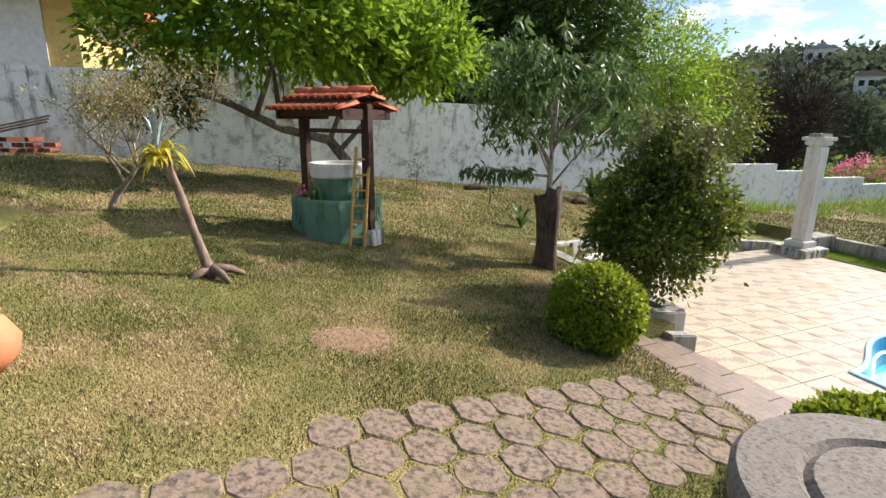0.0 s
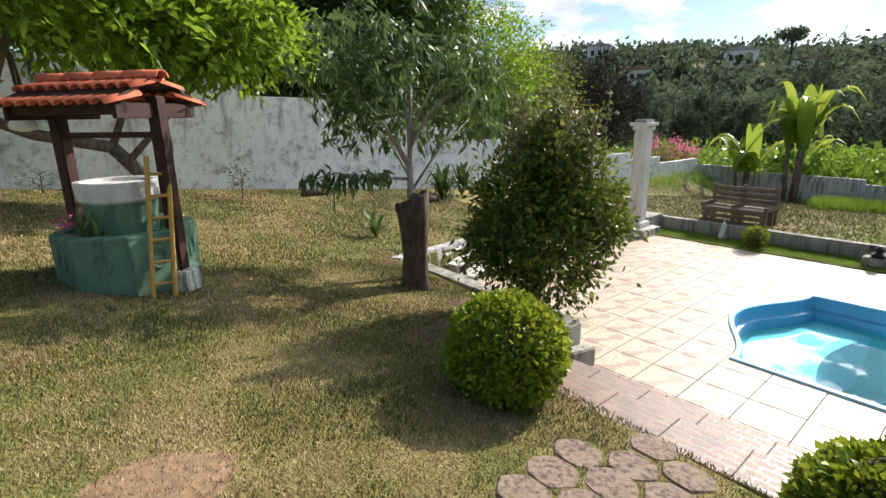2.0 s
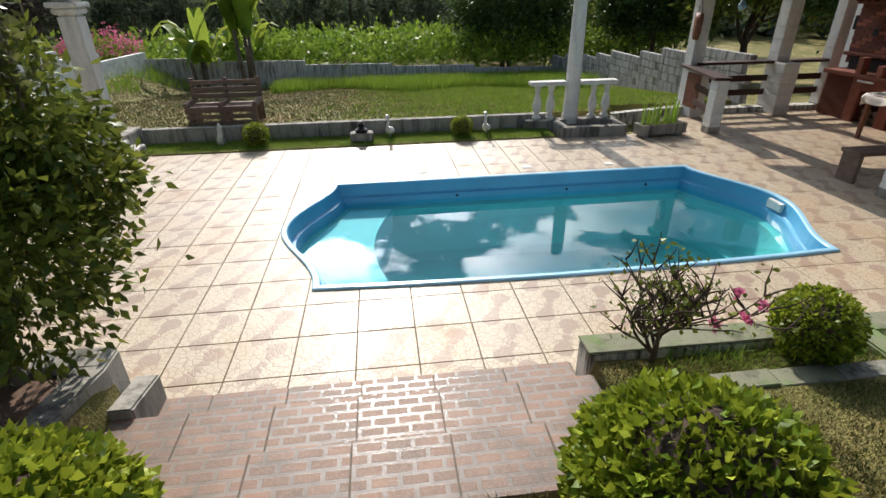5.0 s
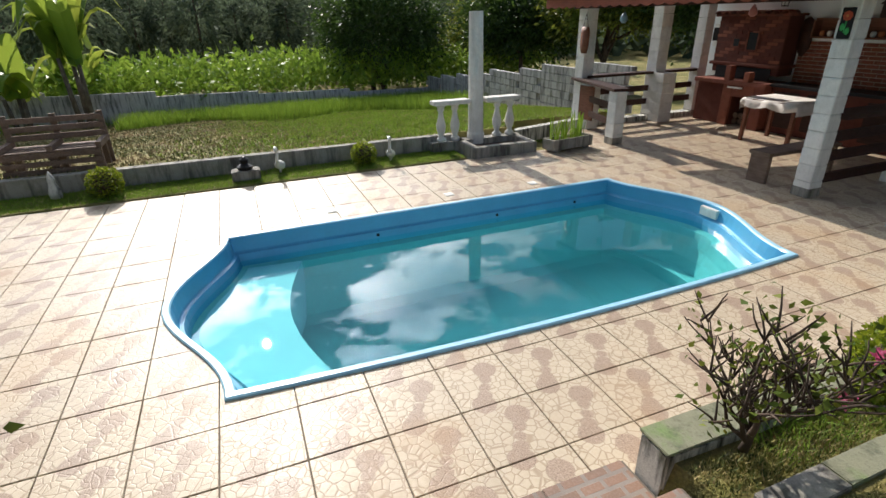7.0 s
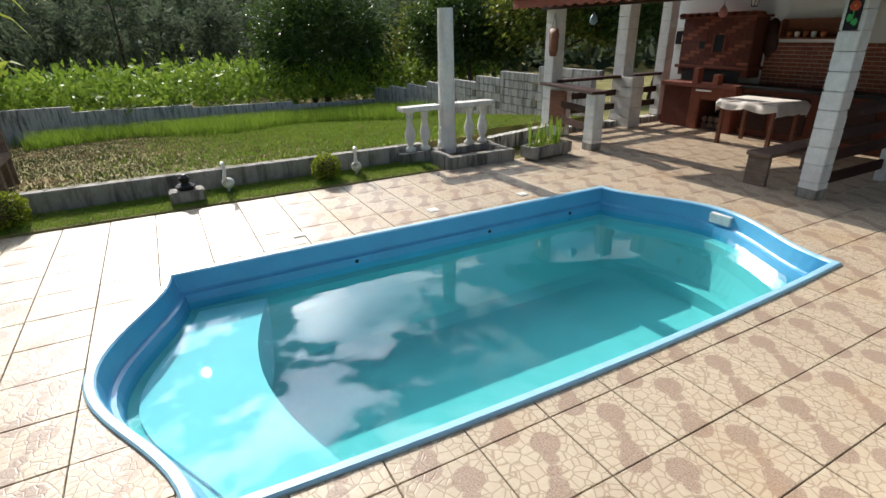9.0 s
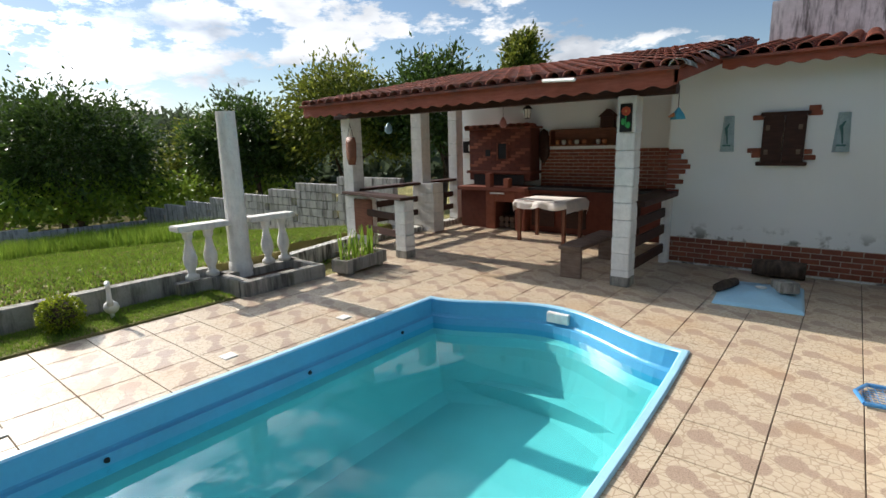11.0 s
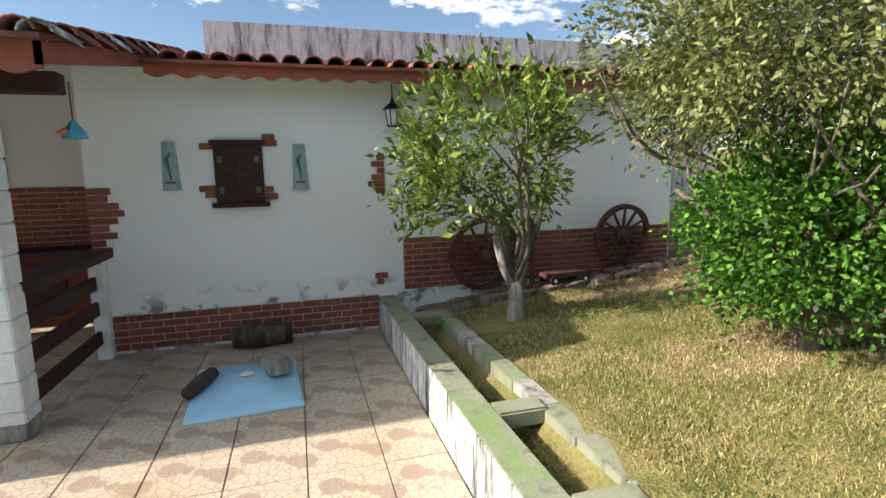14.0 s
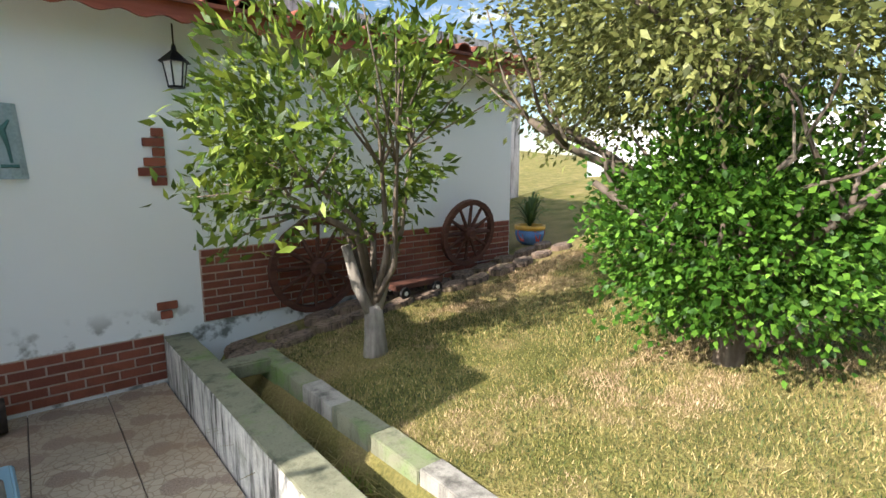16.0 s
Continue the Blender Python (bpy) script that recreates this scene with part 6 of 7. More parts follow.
M().lathe([(0.28, 0.86), (0.0, 0.868)], 20).ob("tub_lid", WHITECONC, well)
M().lathe([(0.305, 0.74), (0.322, 0.76), (0.338, 0.88), (0.338, 0.915), (0.285, 0.915), (0.28, 0.88)], 20).ob("tub_rim", COLUMN, well, label="worn whitewashed rim")
for k in range(8):
    a = math.pi / 4 * k + math.pi / 8
    mm = pose(0.532 * math.cos(a), 0.532 * math.sin(a), 0.28, 90, 0, math.degrees(a) + 90)
    ringm = M()
    for q in range(12):
        b0, b1 = 2 * math.pi * q / 12, 2 * math.pi * (q + 1) / 12
        ringm.tube([mm @ Vector((0.07 * math.cos(b), 0.09 * math.sin(b), 0)) for b in (b0, b1)], 0.009, 5)
    ringm.ob("relief_ring", GREENPAINT, well)
for s in (-1, 1):
    box_part("post", WOOD, well, 0.52 * s - 0.055, -0.055, 0.1 if s > 0 else 0.1, 0.52 * s + 0.055, 0.055, 1.62, 0.01)
    box_part("post_block", WHITECONC, well, 0.52 * s - 0.13, -0.12, -0.08, 0.52 * s + 0.13, 0.12, 0.12, 0.012)
box_part("cross_bar", WOOD, well, -0.52, -0.025, 1.28, 0.52, 0.025, 1.33)
for s in (-1, 1):
    box_part("eave_beam", WOOD, well, -0.54, 0.36 * s - 0.04, 1.48, 0.54, 0.36 * s + 0.04, 1.58, 0.006)
    box_part("gable_board", WOOD, well, 0.52 * s - 0.02, -0.44, 1.44, 0.52 * s + 0.02, 0.44, 1.56, 0.006)
slope_me = barrel(0, 0.36, 0.060, 0.052).mesh("roof_tile", ROOFNEW, smooth=True)
for s in (-1, 1):
    M().prism([(-0.56, 0), (0.56, 0), (0.56, 0.53), (-0.56, 0.53)], 0, 0.025, Matrix(((1, 0, 0, 0), (0, -s, 0, s * 0.52), (0, 0.42, 1, 1.54), (0, 0, 0, 1)))).ob("roof_board", WOOD, well)
    for k in range(10):
        for r in range(2):
            x = -0.52 + 0.1155 * k
            m4 = Matrix(((1, 0, 0, x), (0, -s, 0, s * (0.565 - 0.27 * r)), (0, 0.42, 1, 1.545 + 0.42 * 0.27 * r + 0.012 * (r == 1)), (0, 0, 0, 1)))
            shared("roof_tile", slope_me, well, m4)
for k in range(4):
    barrel(0, 0.33, 0.085, 0.075).ob("ridge_tile", ROOFNEW, well, smooth=True, at=Matrix.Translation((-0.59 + 0.295 * k, 0, 1.765)) @ Matrix.Rotation(radians(-90), 4, "Z"))
pail = thing("hanging_bowl", (1.05, 6.95, 2.45), "white bowl hanging from a branch by the well", "bowl")
M().lathe([(0.03, 0.0), (0.10, 0.02), (0.11, 0.06), (0.05, 0.14), (0.01, 0.2)], 14).ob("bowl", WHITE, pail, smooth=True)
M().tube([(0, 0, 0.2), (0.02, 0.0, 0.5)], 0.005, 4).ob("cord", IRON, pail)
lz = lawn_z(1.72, 5.85)
lad = thing("wooden_ladder", pose(1.70, 5.88, lz, 0, 0, -12), "small yellow wooden ladder leaning on the well", "ladder")
for s in (-1, 1):
    M().tube([(0.085 * s, 0.0, 0), (0.08 * s + 0.11, 0.24, 1.18)], 0.02, 6).ob("rail", YELLOWWOOD, lad)
for k in range(6):
    u = 0.1 + 0.155 * k
    M().tube([(-0.085 + 0.11 * u, 0.24 * u, 1.18 * u), (0.085 + 0.11 * u, 0.24 * u, 1.18 * u)], 0.014, 6).ob("rung", YELLOWWOOD, lad)
wp = M()
for k in range(12):
    strap_leaf(wp, (-0.1 + 0.02 * k, -0.38, 0.40), 2.4 * k, 0.14, 0.01, RNG.uniform(0.12, 0.35), 0.05)
for k in range(10):
    strap_leaf(wp, (-0.45, -0.1, 0.40), 2.4 * k, 0.16, 0.012, RNG.uniform(0.1, 0.28), 0.08)
wpt = thing("well_plants", well.matrix_basis.copy(), "spiky green plants growing in the well's basin", "plant")
wp.ob("leaves", L_MANGO, wpt)
c = np.array([-0.42, -0.18, 0.50]) + RNG.normal(0, 0.05, (120, 3))
leaf_cloud("flower_cluster", FLOWER, c, RNG.normal(0, 1, c.shape), 0.035, RNG, wpt, 0.8)

# ---- columns ----
colA = thing("white_column", (10.85, 6.5, 0), "white concrete column with a lamp at the deck's corner", "column")
box_part("plinth", WHITECONC, colA, -0.36, -0.36, -0.05, 0.36, 0.36, 0.16, 0.015)
box_part("base", COLUMN, colA, -0.20, -0.20, 0.16, 0.20, 0.20, 0.28, 0.012)
M().prism([(-0.14, -0.14), (0.14, -0.14), (0.14, 0.14), (-0.14, 0.14)], 0.28, 2.15).ob("shaft", COLUMN, colA, bevel=0.03)
box_part("capital", COLUMN, colA, -0.17, -0.17, 2.15, 0.17, 0.17, 2.24, 0.02)
box_part("capital_slab", COLUMN, colA, -0.21, -0.21, 2.24, 0.21, 0.21, 2.31, 0.012)
box_part("lamp_box", CONC, colA, -0.16, -0.12, 2.31, 0.18, 0.12, 2.37, 0.01)
structure(M().box(11.05, 6.35, -0.1, 11.72, 6.75, 0.34).ob("wall_end_block", CONC, bevel=0.015), "mossy concrete block ending the low wall", "low wall")

colB = thing("round_column", (11.68, -1.38, 0), "weathered white round column above a small planter box", "column")
M().lathe([(0.16, 0.1), (0.155, 0.25), (0.14, 0.3), (0.13, 1.2), (0.118, 2.24)], 14).ob("shaft", COLUMN, colB, smooth=False)
pbox = thing("column_planter", (0, 0, 0), "low grey concrete planter box round the column", "planter")
for x0, y0, x1, y1 in ((10.93, -2.2, 11.08, -1.0), (11.08, -1.14, 12.2, -1.0), (11.08, -2.2, 12.2, -2.06), (12.06, -2.06, 12.2, -1.14)):
    box_part("side", CONC, pbox, x0, y0, -0.05, x1, y1, 0.18, 0.012)
box_part("soil", SOIL, pbox, 11.08, -2.06, -0.05, 12.06, -1.14, 0.08)
bal = thing("balustrade", (0, 0, 0), "short white concrete balustrade beside the column", "balustrade")
prof = [(0.085, 0.18), (0.085, 0.23), (0.05, 0.25), (0.045, 0.29), (0.08, 0.38), (0.085, 0.46), (0.05, 0.60), (0.04, 0.68), (0.06, 0.71), (0.06, 0.76), (0.08, 0.78), (0.08, 0.80)]
for y in (-0.72, -0.98, -1.80, -2.06):
    M().lathe(prof, 14, Matrix.Translation((11.68, y, 0))).ob("baluster", COLUMN, bal, smooth=True)
box_part("handrail", COLUMN, bal, 11.56, -1.24, 0.80, 11.80, -0.56, 0.87, 0.012)
box_part("handrail", COLUMN, bal, 11.56, -2.22, 0.80, 11.80, -1.52, 0.87, 0.012)
box_part("base_kerb", CONC, bal, 11.56, -2.25, 0.0, 11.80, -0.5, 0.18, 0.012)

trough = thing("plant_trough", pose(10.86, -2.78, 0, 0, 0, 8), "mossy concrete trough with reed-like plants", "planter")
for x0, y0, x1, y1 in ((-0.15, -0.45, -0.11, 0.45), (0.11, -0.45, 0.15, 0.45), (-0.11, -0.45, 0.11, -0.41), (-0.11, 0.41, 0.11, 0.45)):
    box_part("side", CONC, trough, x0, y0, 0.04, x1, y1, 0.22, 0.008)
box_part("floor", CONC, trough, -0.11, -0.41, 0.05, 0.11, 0.41, 0.08)
box_part("soil", SOIL, trough, -0.11, -0.41, 0.08, 0.11, 0.41, 0.18)
for y in (-0.33, 0.33):
    box_part("foot", CONC, trough, -0.12, y - 0.05, 0, 0.12, y + 0.05, 0.05)
rd = M()
for k in range(70):
    strap_leaf(rd, (RNG.uniform(-0.08, 0.08), RNG.uniform(-0.38, 0.38), 0.17), RNG.uniform(0, 6.28), RNG.uniform(0.03, 0.15), 0.008, RNG.uniform(0.15, 0.48), 0.04)
rdt = thing("reed_plants", trough.matrix_basis.copy(), "upright green reeds in the trough", "plant")
rd.ob("leaves", L_TALL, rdt)

# ---- ornaments on the strip and the upper lawn ----
pb = thing("pallet_bench", (12.3, 5.05, 0.22), "bench built of weathered wooden pallets", "bench")
for x in (-0.2, 0.2):
    for y in (-0.55, 0, 0.55):
        box_part("block", GREYWOOD, pb, x - 0.05, y - 0.05, 0, x + 0.05, y + 0.05, 0.32)
for k in range(4):
    box_part("seat_slat", GREYWOOD, pb, -0.28 + 0.14 * k, -0.62, 0.32, -0.17 + 0.14 * k, 0.62, 0.345, 0.004)
for k in range(3):
    box_part("front_slat", GREYWOOD, pb, -0.30, -0.62, 0.03 + 0.11 * k, -0.275, 0.62, 0.10 + 0.11 * k, 0.004)
for k in range(3):
    box_part("back_slat", GREYWOOD, pb, 0.24, -0.62, 0.42 + 0.12 * k, 0.27, 0.62, 0.50 + 0.12 * k, 0.004)
for y in (-0.6, 0, 0.6):
    box_part("back_post", GREYWOOD, pb, 0.27, y - 0.04, 0, 0.31, y + 0.04, 0.78)
    box_part("arm", GREYWOOD, pb, -0.3, y - 0.035, 0.345, 0.27, y + 0.035, 0.42)


def heron(x, y, z, h, label):
    m = M()
    m.tube([(0, 0.0, 0), (0, 0, h * 0.2)], 0.02, 6)
    m.tube([(0, -0.11, h * 0.16), (0, -0.05, h * 0.26), (0, 0.04, h * 0.34), (0, 0.08, h * 0.42)], [0.02, 0.075, 0.07, 0.035], 10)
    m.tube([(0, 0.07, h * 0.40), (0, 0.11, h * 0.55), (0, 0.05, h * 0.72), (0, 0.06, h * 0.9), (0, 0.1, h * 0.97), (0, 0.18, h * 0.92)], [0.035, 0.026, 0.022, 0.024, 0.03, 0.006], 8)
    return tagged(m.ob("heron_statue", WHITE, smooth=True, at=pose(x, y, z, 0, 0, 70)), label, "statue", "white bird statues")


heron(11.45, 2.05, 0.02, 0.42, "white painted heron statue on the grass strip")
heron(11.38, 0.30, 0.02, 0.42, "white painted heron statue on the grass strip")
gn = M().lathe([(0.07, 0), (0.08, 0.08), (0.06, 0.16), (0.045, 0.22), (0.05, 0.26), (0.035, 0.31), (0.005, 0.38)], 10)
tagged(gn.ob("garden_statue", WHITECONC, smooth=True, at=pose(11.5, 5.0, 0.02)), "small pale garden statue on the grass strip", "statue")
orn = thing("dark_ornament", (11.32, 2.55, 0.02), "dark little stone ornament on a block", "ornament")
box_part("block", CONC, orn, -0.12, -0.2, 0, 0.12, 0.2, 0.15, 0.015)
M().lathe([(0.1, 0.15), (0.12, 0.2), (0.05, 0.24), (0.07, 0.3), (0.02, 0.34)], 8).ob("figure", IRON, orn)

# ---- things on the deck ----
lid = thing("fibreglass_cover", pose(6.02, -4.35, 0.0, 0, 0, 4), "pale blue fibreglass cover lying on the deck", "cover")
m = M()
m.v = [(-0.42, -0.52, 0), (0.42, -0.52, 0), (0.42, 0.52, 0), (-0.42, 0.52, 0), (-0.40, -0.50, 0.035), (0.40, -0.50, 0.035), (0.40, 0.50, 0.035), (-0.40, 0.50, 0.035), (-0.1, -0.12, 0.085), (0.1, -0.12, 0.085), (0.1, 0.12, 0.085), (-0.1, 0.12, 0.085)]
m.f = [(3, 2, 1, 0)] + [(a, (a + 1) % 4, 4 + (a + 1) % 4, 4 + a) for a in range(4)] + [(4 + a, 4 + (a + 1) % 4, 8 + (a + 1) % 4, 8 + a) for a in range(4)] + [(8, 9, 10, 11)]
m.ob("sheet", POOLLIP, lid, bevel=0.008)
brk = M().box(-0.09, -0.19, 0, 0.09, 0.19, 0.12).ob("concrete_block", CONC, bevel=0.008, at=pose(5.80, -4.5, 0.06, 8, 0, 20))
tagged(brk, "grey concrete block weighing down the blue cover", "block")
lgk = M().tube([(-0.02, -0.2, 0.06), (0, 0, 0.065), (0.02, 0.2, 0.06)], [0.055, 0.06, 0.05], 8).ob("wood_log", STUMPBARK, smooth=True, at=pose(6.36, -4.35, 0.03, 0, 0, -12))
tagged(lgk, "short dark log lying on the blue cover", "log")
dish = M().lathe([(0.05, 0), (0.06, 0.012), (0.0, 0.016)], 14).ob("white_disc", WHITE, at=pose(6.02, -4.42, 0.085))
tagged(dish, "small white plastic disc on the blue cover", "disc")
crate = thing("dark_log", (5.95, -5.42, 0), "dark half log lying against the brick plinth", "log")
M().tube([(-0.28, 0, 0.11), (0, 0.02, 0.115), (0.28, 0, 0.11)], [0.11, 0.12, 0.105], 10).ob("log", STUMPBARK, crate, smooth=True)
NETBLUE = plain("net_blue", (0.05, 0.22, 0.48), 0.4)
net = thing("pool_net", pose(4.97, -2.12, 0.01, 0, 0, 6), "blue pool leaf net lying on the deck", "pool net")
loop = [(-0.17, 0.14), (0.17, 0.14), (0.2, -0.05), (0.12, -0.2), (-0.12, -0.2), (-0.2, -0.05)]
for a, b in zip(loop, loop[1:] + loop[:1]):
    M().tube([(*a, 0.018), (*b, 0.018)], 0.014, 6).ob("frame_bar", NETBLUE, net)
for k in range(9):
    x = -0.16 + 0.04 * k
    M().tube([(x, -0.19 if abs(x) < 0.13 else -0.08, 0.012), (x, 0, 0.004), (x, 0.14, 0.012)], 0.0025, 4).ob("mesh_thread", NETBLUE, net)
for k in range(8):
    y = -0.18 + 0.042 * k
    M().tube([(-0.16 if y > -0.1 else -0.12, y, 0.012), (0, y, 0.004), (0.16 if y > -0.1 else 0.12, y, 0.012)], 0.0025, 4).ob("mesh_thread", NETBLUE, net)
M().tube([(0, 0.14, 0.02), (-0.05, 1.3, 0.02)], 0.014, 8).ob("pole", plain("pole_grey", (0.55, 0.55, 0.54), 0.4), net)

# ---- along the house wall ----
def wheel(x, z, r, lean, label):
    t = thing("wagon_wheel", pose(x, HY + 0.03 + 0.1, z - r, 0, 0, 0), label, "wheel", "wagon wheels")
    mm = pose(0, 0, r, 90 - lean, 0, 0)
    rim = M()
    for k in range(24):
        b0, b1 = 2 * math.pi * k / 24, 2 * math.pi * (k + 1) / 24
        pts = []
        for b in (b0, b1):
            for rr, zz in ((r - 0.055, -0.03), (r, -0.03), (r, 0.03), (r - 0.055, 0.03)):
                pts.append(tuple(mm @ Vector((rr * math.cos(b), rr * math.sin(b), zz))))
        i = len(rim.v)
        rim.v += pts
        rim.f += [(i, i + 1, i + 5, i + 4), (i + 1, i + 2, i + 6, i + 5), (i + 2, i + 3, i + 7, i + 6), (i + 3, i, i + 4, i + 7)]
    rim.ob("rim", WOODW, t)
    M().lathe([(0.05, -0.08), (0.075, -0.05), (0.075, 0.05), (0.05, 0.09)], 12, mm).ob("hub", WOODW, t)
    for k in range(12):
        b = 2 * math.pi * k / 12
        M().tube([mm @ Vector((0.06 * math.cos(b), 0.06 * math.sin(b), 0)), mm @ Vector(((r - 0.05) * math.cos(b), (r - 0.05) * math.sin(b), 0))], [0.022, 0.017], 6).ob("spoke", WOODW, t)


WOODW = make_wood("wheel_wood", (0.075, 0.03, 0.022), (0.15, 0.065, 0.045), 0.7)
wheel(3.52, 0.78, 0.43, 8, "old dark wooden wagon wheel leaning on the brick dado")
wheel(1.72, 0.92, 0.37, 8, "old dark wooden wagon wheel leaning on the brick dado")
cart = thing("toy_cart", pose(2.62, -5.28, lawn_z(2.6, -5.3) + 0.03, 0, 0, 4), "small dark wooden toy cart on the flagstones", "cart")
box_part("bed", WOODW, cart, -0.3, -0.1, 0.09, 0.3, 0.1, 0.14, 0.006)
for x in (-0.2, 0.2):
    for y in (-0.12, 0.12):
        cw = M().lathe([(0.055, -0.015), (0.06, 0), (0.055, 0.015)], 14, pose(x, y, 0.06, 90)).ob("wheel", IRON, cart)
        M().lathe([(0.022, -0.018), (0.022, 0.018)], 10, pose(x, y, 0.06, 90)).ob("hub_cap", WHITE, cw, label="white hub cap")
M().tube([(-0.3, 0, 0.12), (-0.52, 0.02, 0.2)], 0.013, 6).ob("handle", WOODW, cart)
pk = thing("garden_pole", (2.95, -5.45, lawn_z(2.9, -5.4)), "dark wooden pole leaning on the brick dado", "pole")
M().tube([(0, 0, 0), (-0.05, -0.09, 0.75)], 0.03, 7).ob("pole", WOODW, pk)
ptz = lawn_z(0.4, -5.75)
pot = thing("painted_pot", (0.42, -5.72, ptz), "yellow, red and blue painted flower pot", "flower pot")
M().lathe([(0.10, 0), (0.16, 0.05), (0.19, 0.14), (0.18, 0.20)], 18).ob("body", plain("pot_blue", (0.10, 0.24, 0.52), 0.5), pot, smooth=True)
M().lathe([(0.185, 0.19), (0.20, 0.20), (0.20, 0.25), (0.17, 0.25), (0.165, 0.2)], 18).ob("rim", plain("pot_yellow", (0.72, 0.42, 0.06), 0.5), pot, smooth=True)
for k in range(5):
    a = 2 * math.pi * k / 5
    M().quad(*[(rr * math.cos(a + d), rr * math.sin(a + d), z) for rr, z, d in ((0.166, 0.05, -0.05), (0.166, 0.05, 0.3), (0.194, 0.14, 0.25), (0.187, 0.19, -0.25), (0.196, 0.14, -0.2))]).ob("red_stripe", plain("pot_red", (0.6, 0.07, 0.05), 0.5), pot)
yl = M()
for k in range(40):
    strap_leaf(yl, (0, 0, 0.22), 2.4 * k, RNG.uniform(0.12, 0.4), 0.014, RNG.uniform(0.15, 0.5), 0.1)
ylt = thing("yucca_plant", pot.matrix_basis.copy(), "spiky green plant in the painted pot", "plant")
yl.ob("leaves", L_MANGO, ylt)
structure(M().box(-6, -9.2, -0.2, -5.8, -3.0, 2.6).ob("wall_west", WHITEWASH), "whitewashed garden wall beyond the shrubs", "wall")

# ---- near the start ----
mz = lawn_z(2.62, 0.55)
ms = thing("millstone_table", (2.25, 0.60, mz + 0.02), "round old millstone table top on a stone foot", "table")
M().lathe([(0.53, 0.66), (0.55, 0.69), (0.55, 0.76), (0.53, 0.785), (0.36, 0.79), (0.335, 0.765), (0.31, 0.79), (0.0, 0.795)], 36).ob("tabletop", make_concrete("millstone", (0.22, 0.19, 0.165), (0.05, 0.043, 0.038), (0.11, 0.10, 0.06), 0.4, 0.8, 6), ms)
M().lathe([(0.30, -0.1), (0.22, 0.3), (0.26, 0.66)], 16).ob("foot", CONC, ms)
bowl = thing("green_bowl", (2.42, 0.62, mz + 0.815), "dark green bowl on the stone table", "bowl")
M().lathe([(0.05, 0), (0.11, 0.05), (0.12, 0.08), (0.105, 0.08), (0.05, 0.02)], 16).ob("bowl", plain("bottle_green", (0.02, 0.12, 0.06), 0.3), bowl, smooth=True)
tp = thing("terracotta_pot", (-0.86, 3.05, lawn_z(-0.86, 3.05)), "round terracotta pot on the lawn", "pot")
M().lathe([(0.09, 0), (0.16, 0.08), (0.18, 0.17), (0.13, 0.27), (0.10, 0.29), (0.12, 0.32), (0.10, 0.32)], 20).ob("pot", TERRA, tp, smooth=True)
bp = thing("brick_pile", (-2.9, 10.6, lawn_z(-2.9, 10.6)), "pile of bricks and boards by the garden wall", "pile")
for k in range(14):
    box_part("brick", BRICK, bp, -0.11, -0.06, -0.035, 0.11, 0.06, 0.035, 0.004, m=pose(-0.5 + 0.24 * (k % 5), 0.1 * (k % 2), 0.05 + 0.09 * (k // 5), 0, 0, 17 * k))
for k in range(3):
    box_part("board", STUMPBARK, bp, -0.6, -0.07, 0, 0.6, 0.07, 0.03, m=pose(-0.1, -0.1 + 0.1 * k, 0.36 + 0.05 * k, 0, -14, 20))


# ---- pieces ----
_cache = {}


def slab(w, d, h, mat, bev=0.003):
    """A shared tile or brick: a box with its top edges eased."""
    key = (round(w, 3), round(d, 3), round(h, 3), mat.name)
    if key not in _cache:
        m = M()
        a, b = w / 2, d / 2
        m.v = [(-a, -b, -h), (a, -b, -h), (a, b, -h), (-a, b, -h), (-a, -b, -bev), (a, -b, -bev), (a, b, -bev), (-a, b, -bev), (-a + bev, -b + bev, 0), (a - bev, -b + bev, 0), (a - bev, b - bev, 0), (-a + bev, b - bev, 0)]
        m.f = [(0, 1, 5, 4), (1, 2, 6, 5), (2, 3, 7, 6), (3, 0, 4, 7), (4, 5, 9, 8), (5, 6, 10, 9), (6, 7, 11, 10), (7, 4, 8, 11), (8, 9, 10, 11)]
        _cache[key] = m.mesh("piece", mat)
    return _cache[key]


prng = random.Random(5)
for x0, y0, x1, y1 in tile_jobs:
    shared("tile", slab(x1 - x0, y1 - y0, 0.02, DECK), deck, pose((x0 + x1) / 2, (y0 + y1) / 2, prng.uniform(-0.0012, 0.0012), prng.uniform(-0.15, 0.15), prng.uniform(-0.15, 0.15)))

for t, x0, x1, z0, z1, bw, bh, seed, ragged, y in brick_jobs:
    rows = int(round((z1 - z0) / bh))
    rh = (z1 - z0) / rows
    for r in range(rows):
        x = x0 - (bw / 2 if r % 2 else 0)
        while x < x1 - 0.02:
            a, b = max(x, x0) + 0.006, min(x + bw, x1) - 0.006
            if b - a > 0.03:
                shared("brick", slab(b - a, rh - 0.014, 0.022, BRICK), t, pose((a + b) / 2, y + 0.022 + prng.uniform(-0.002, 0.002), z0 + rh * (r + 0.5), -90, 0, 0))
            x += bw

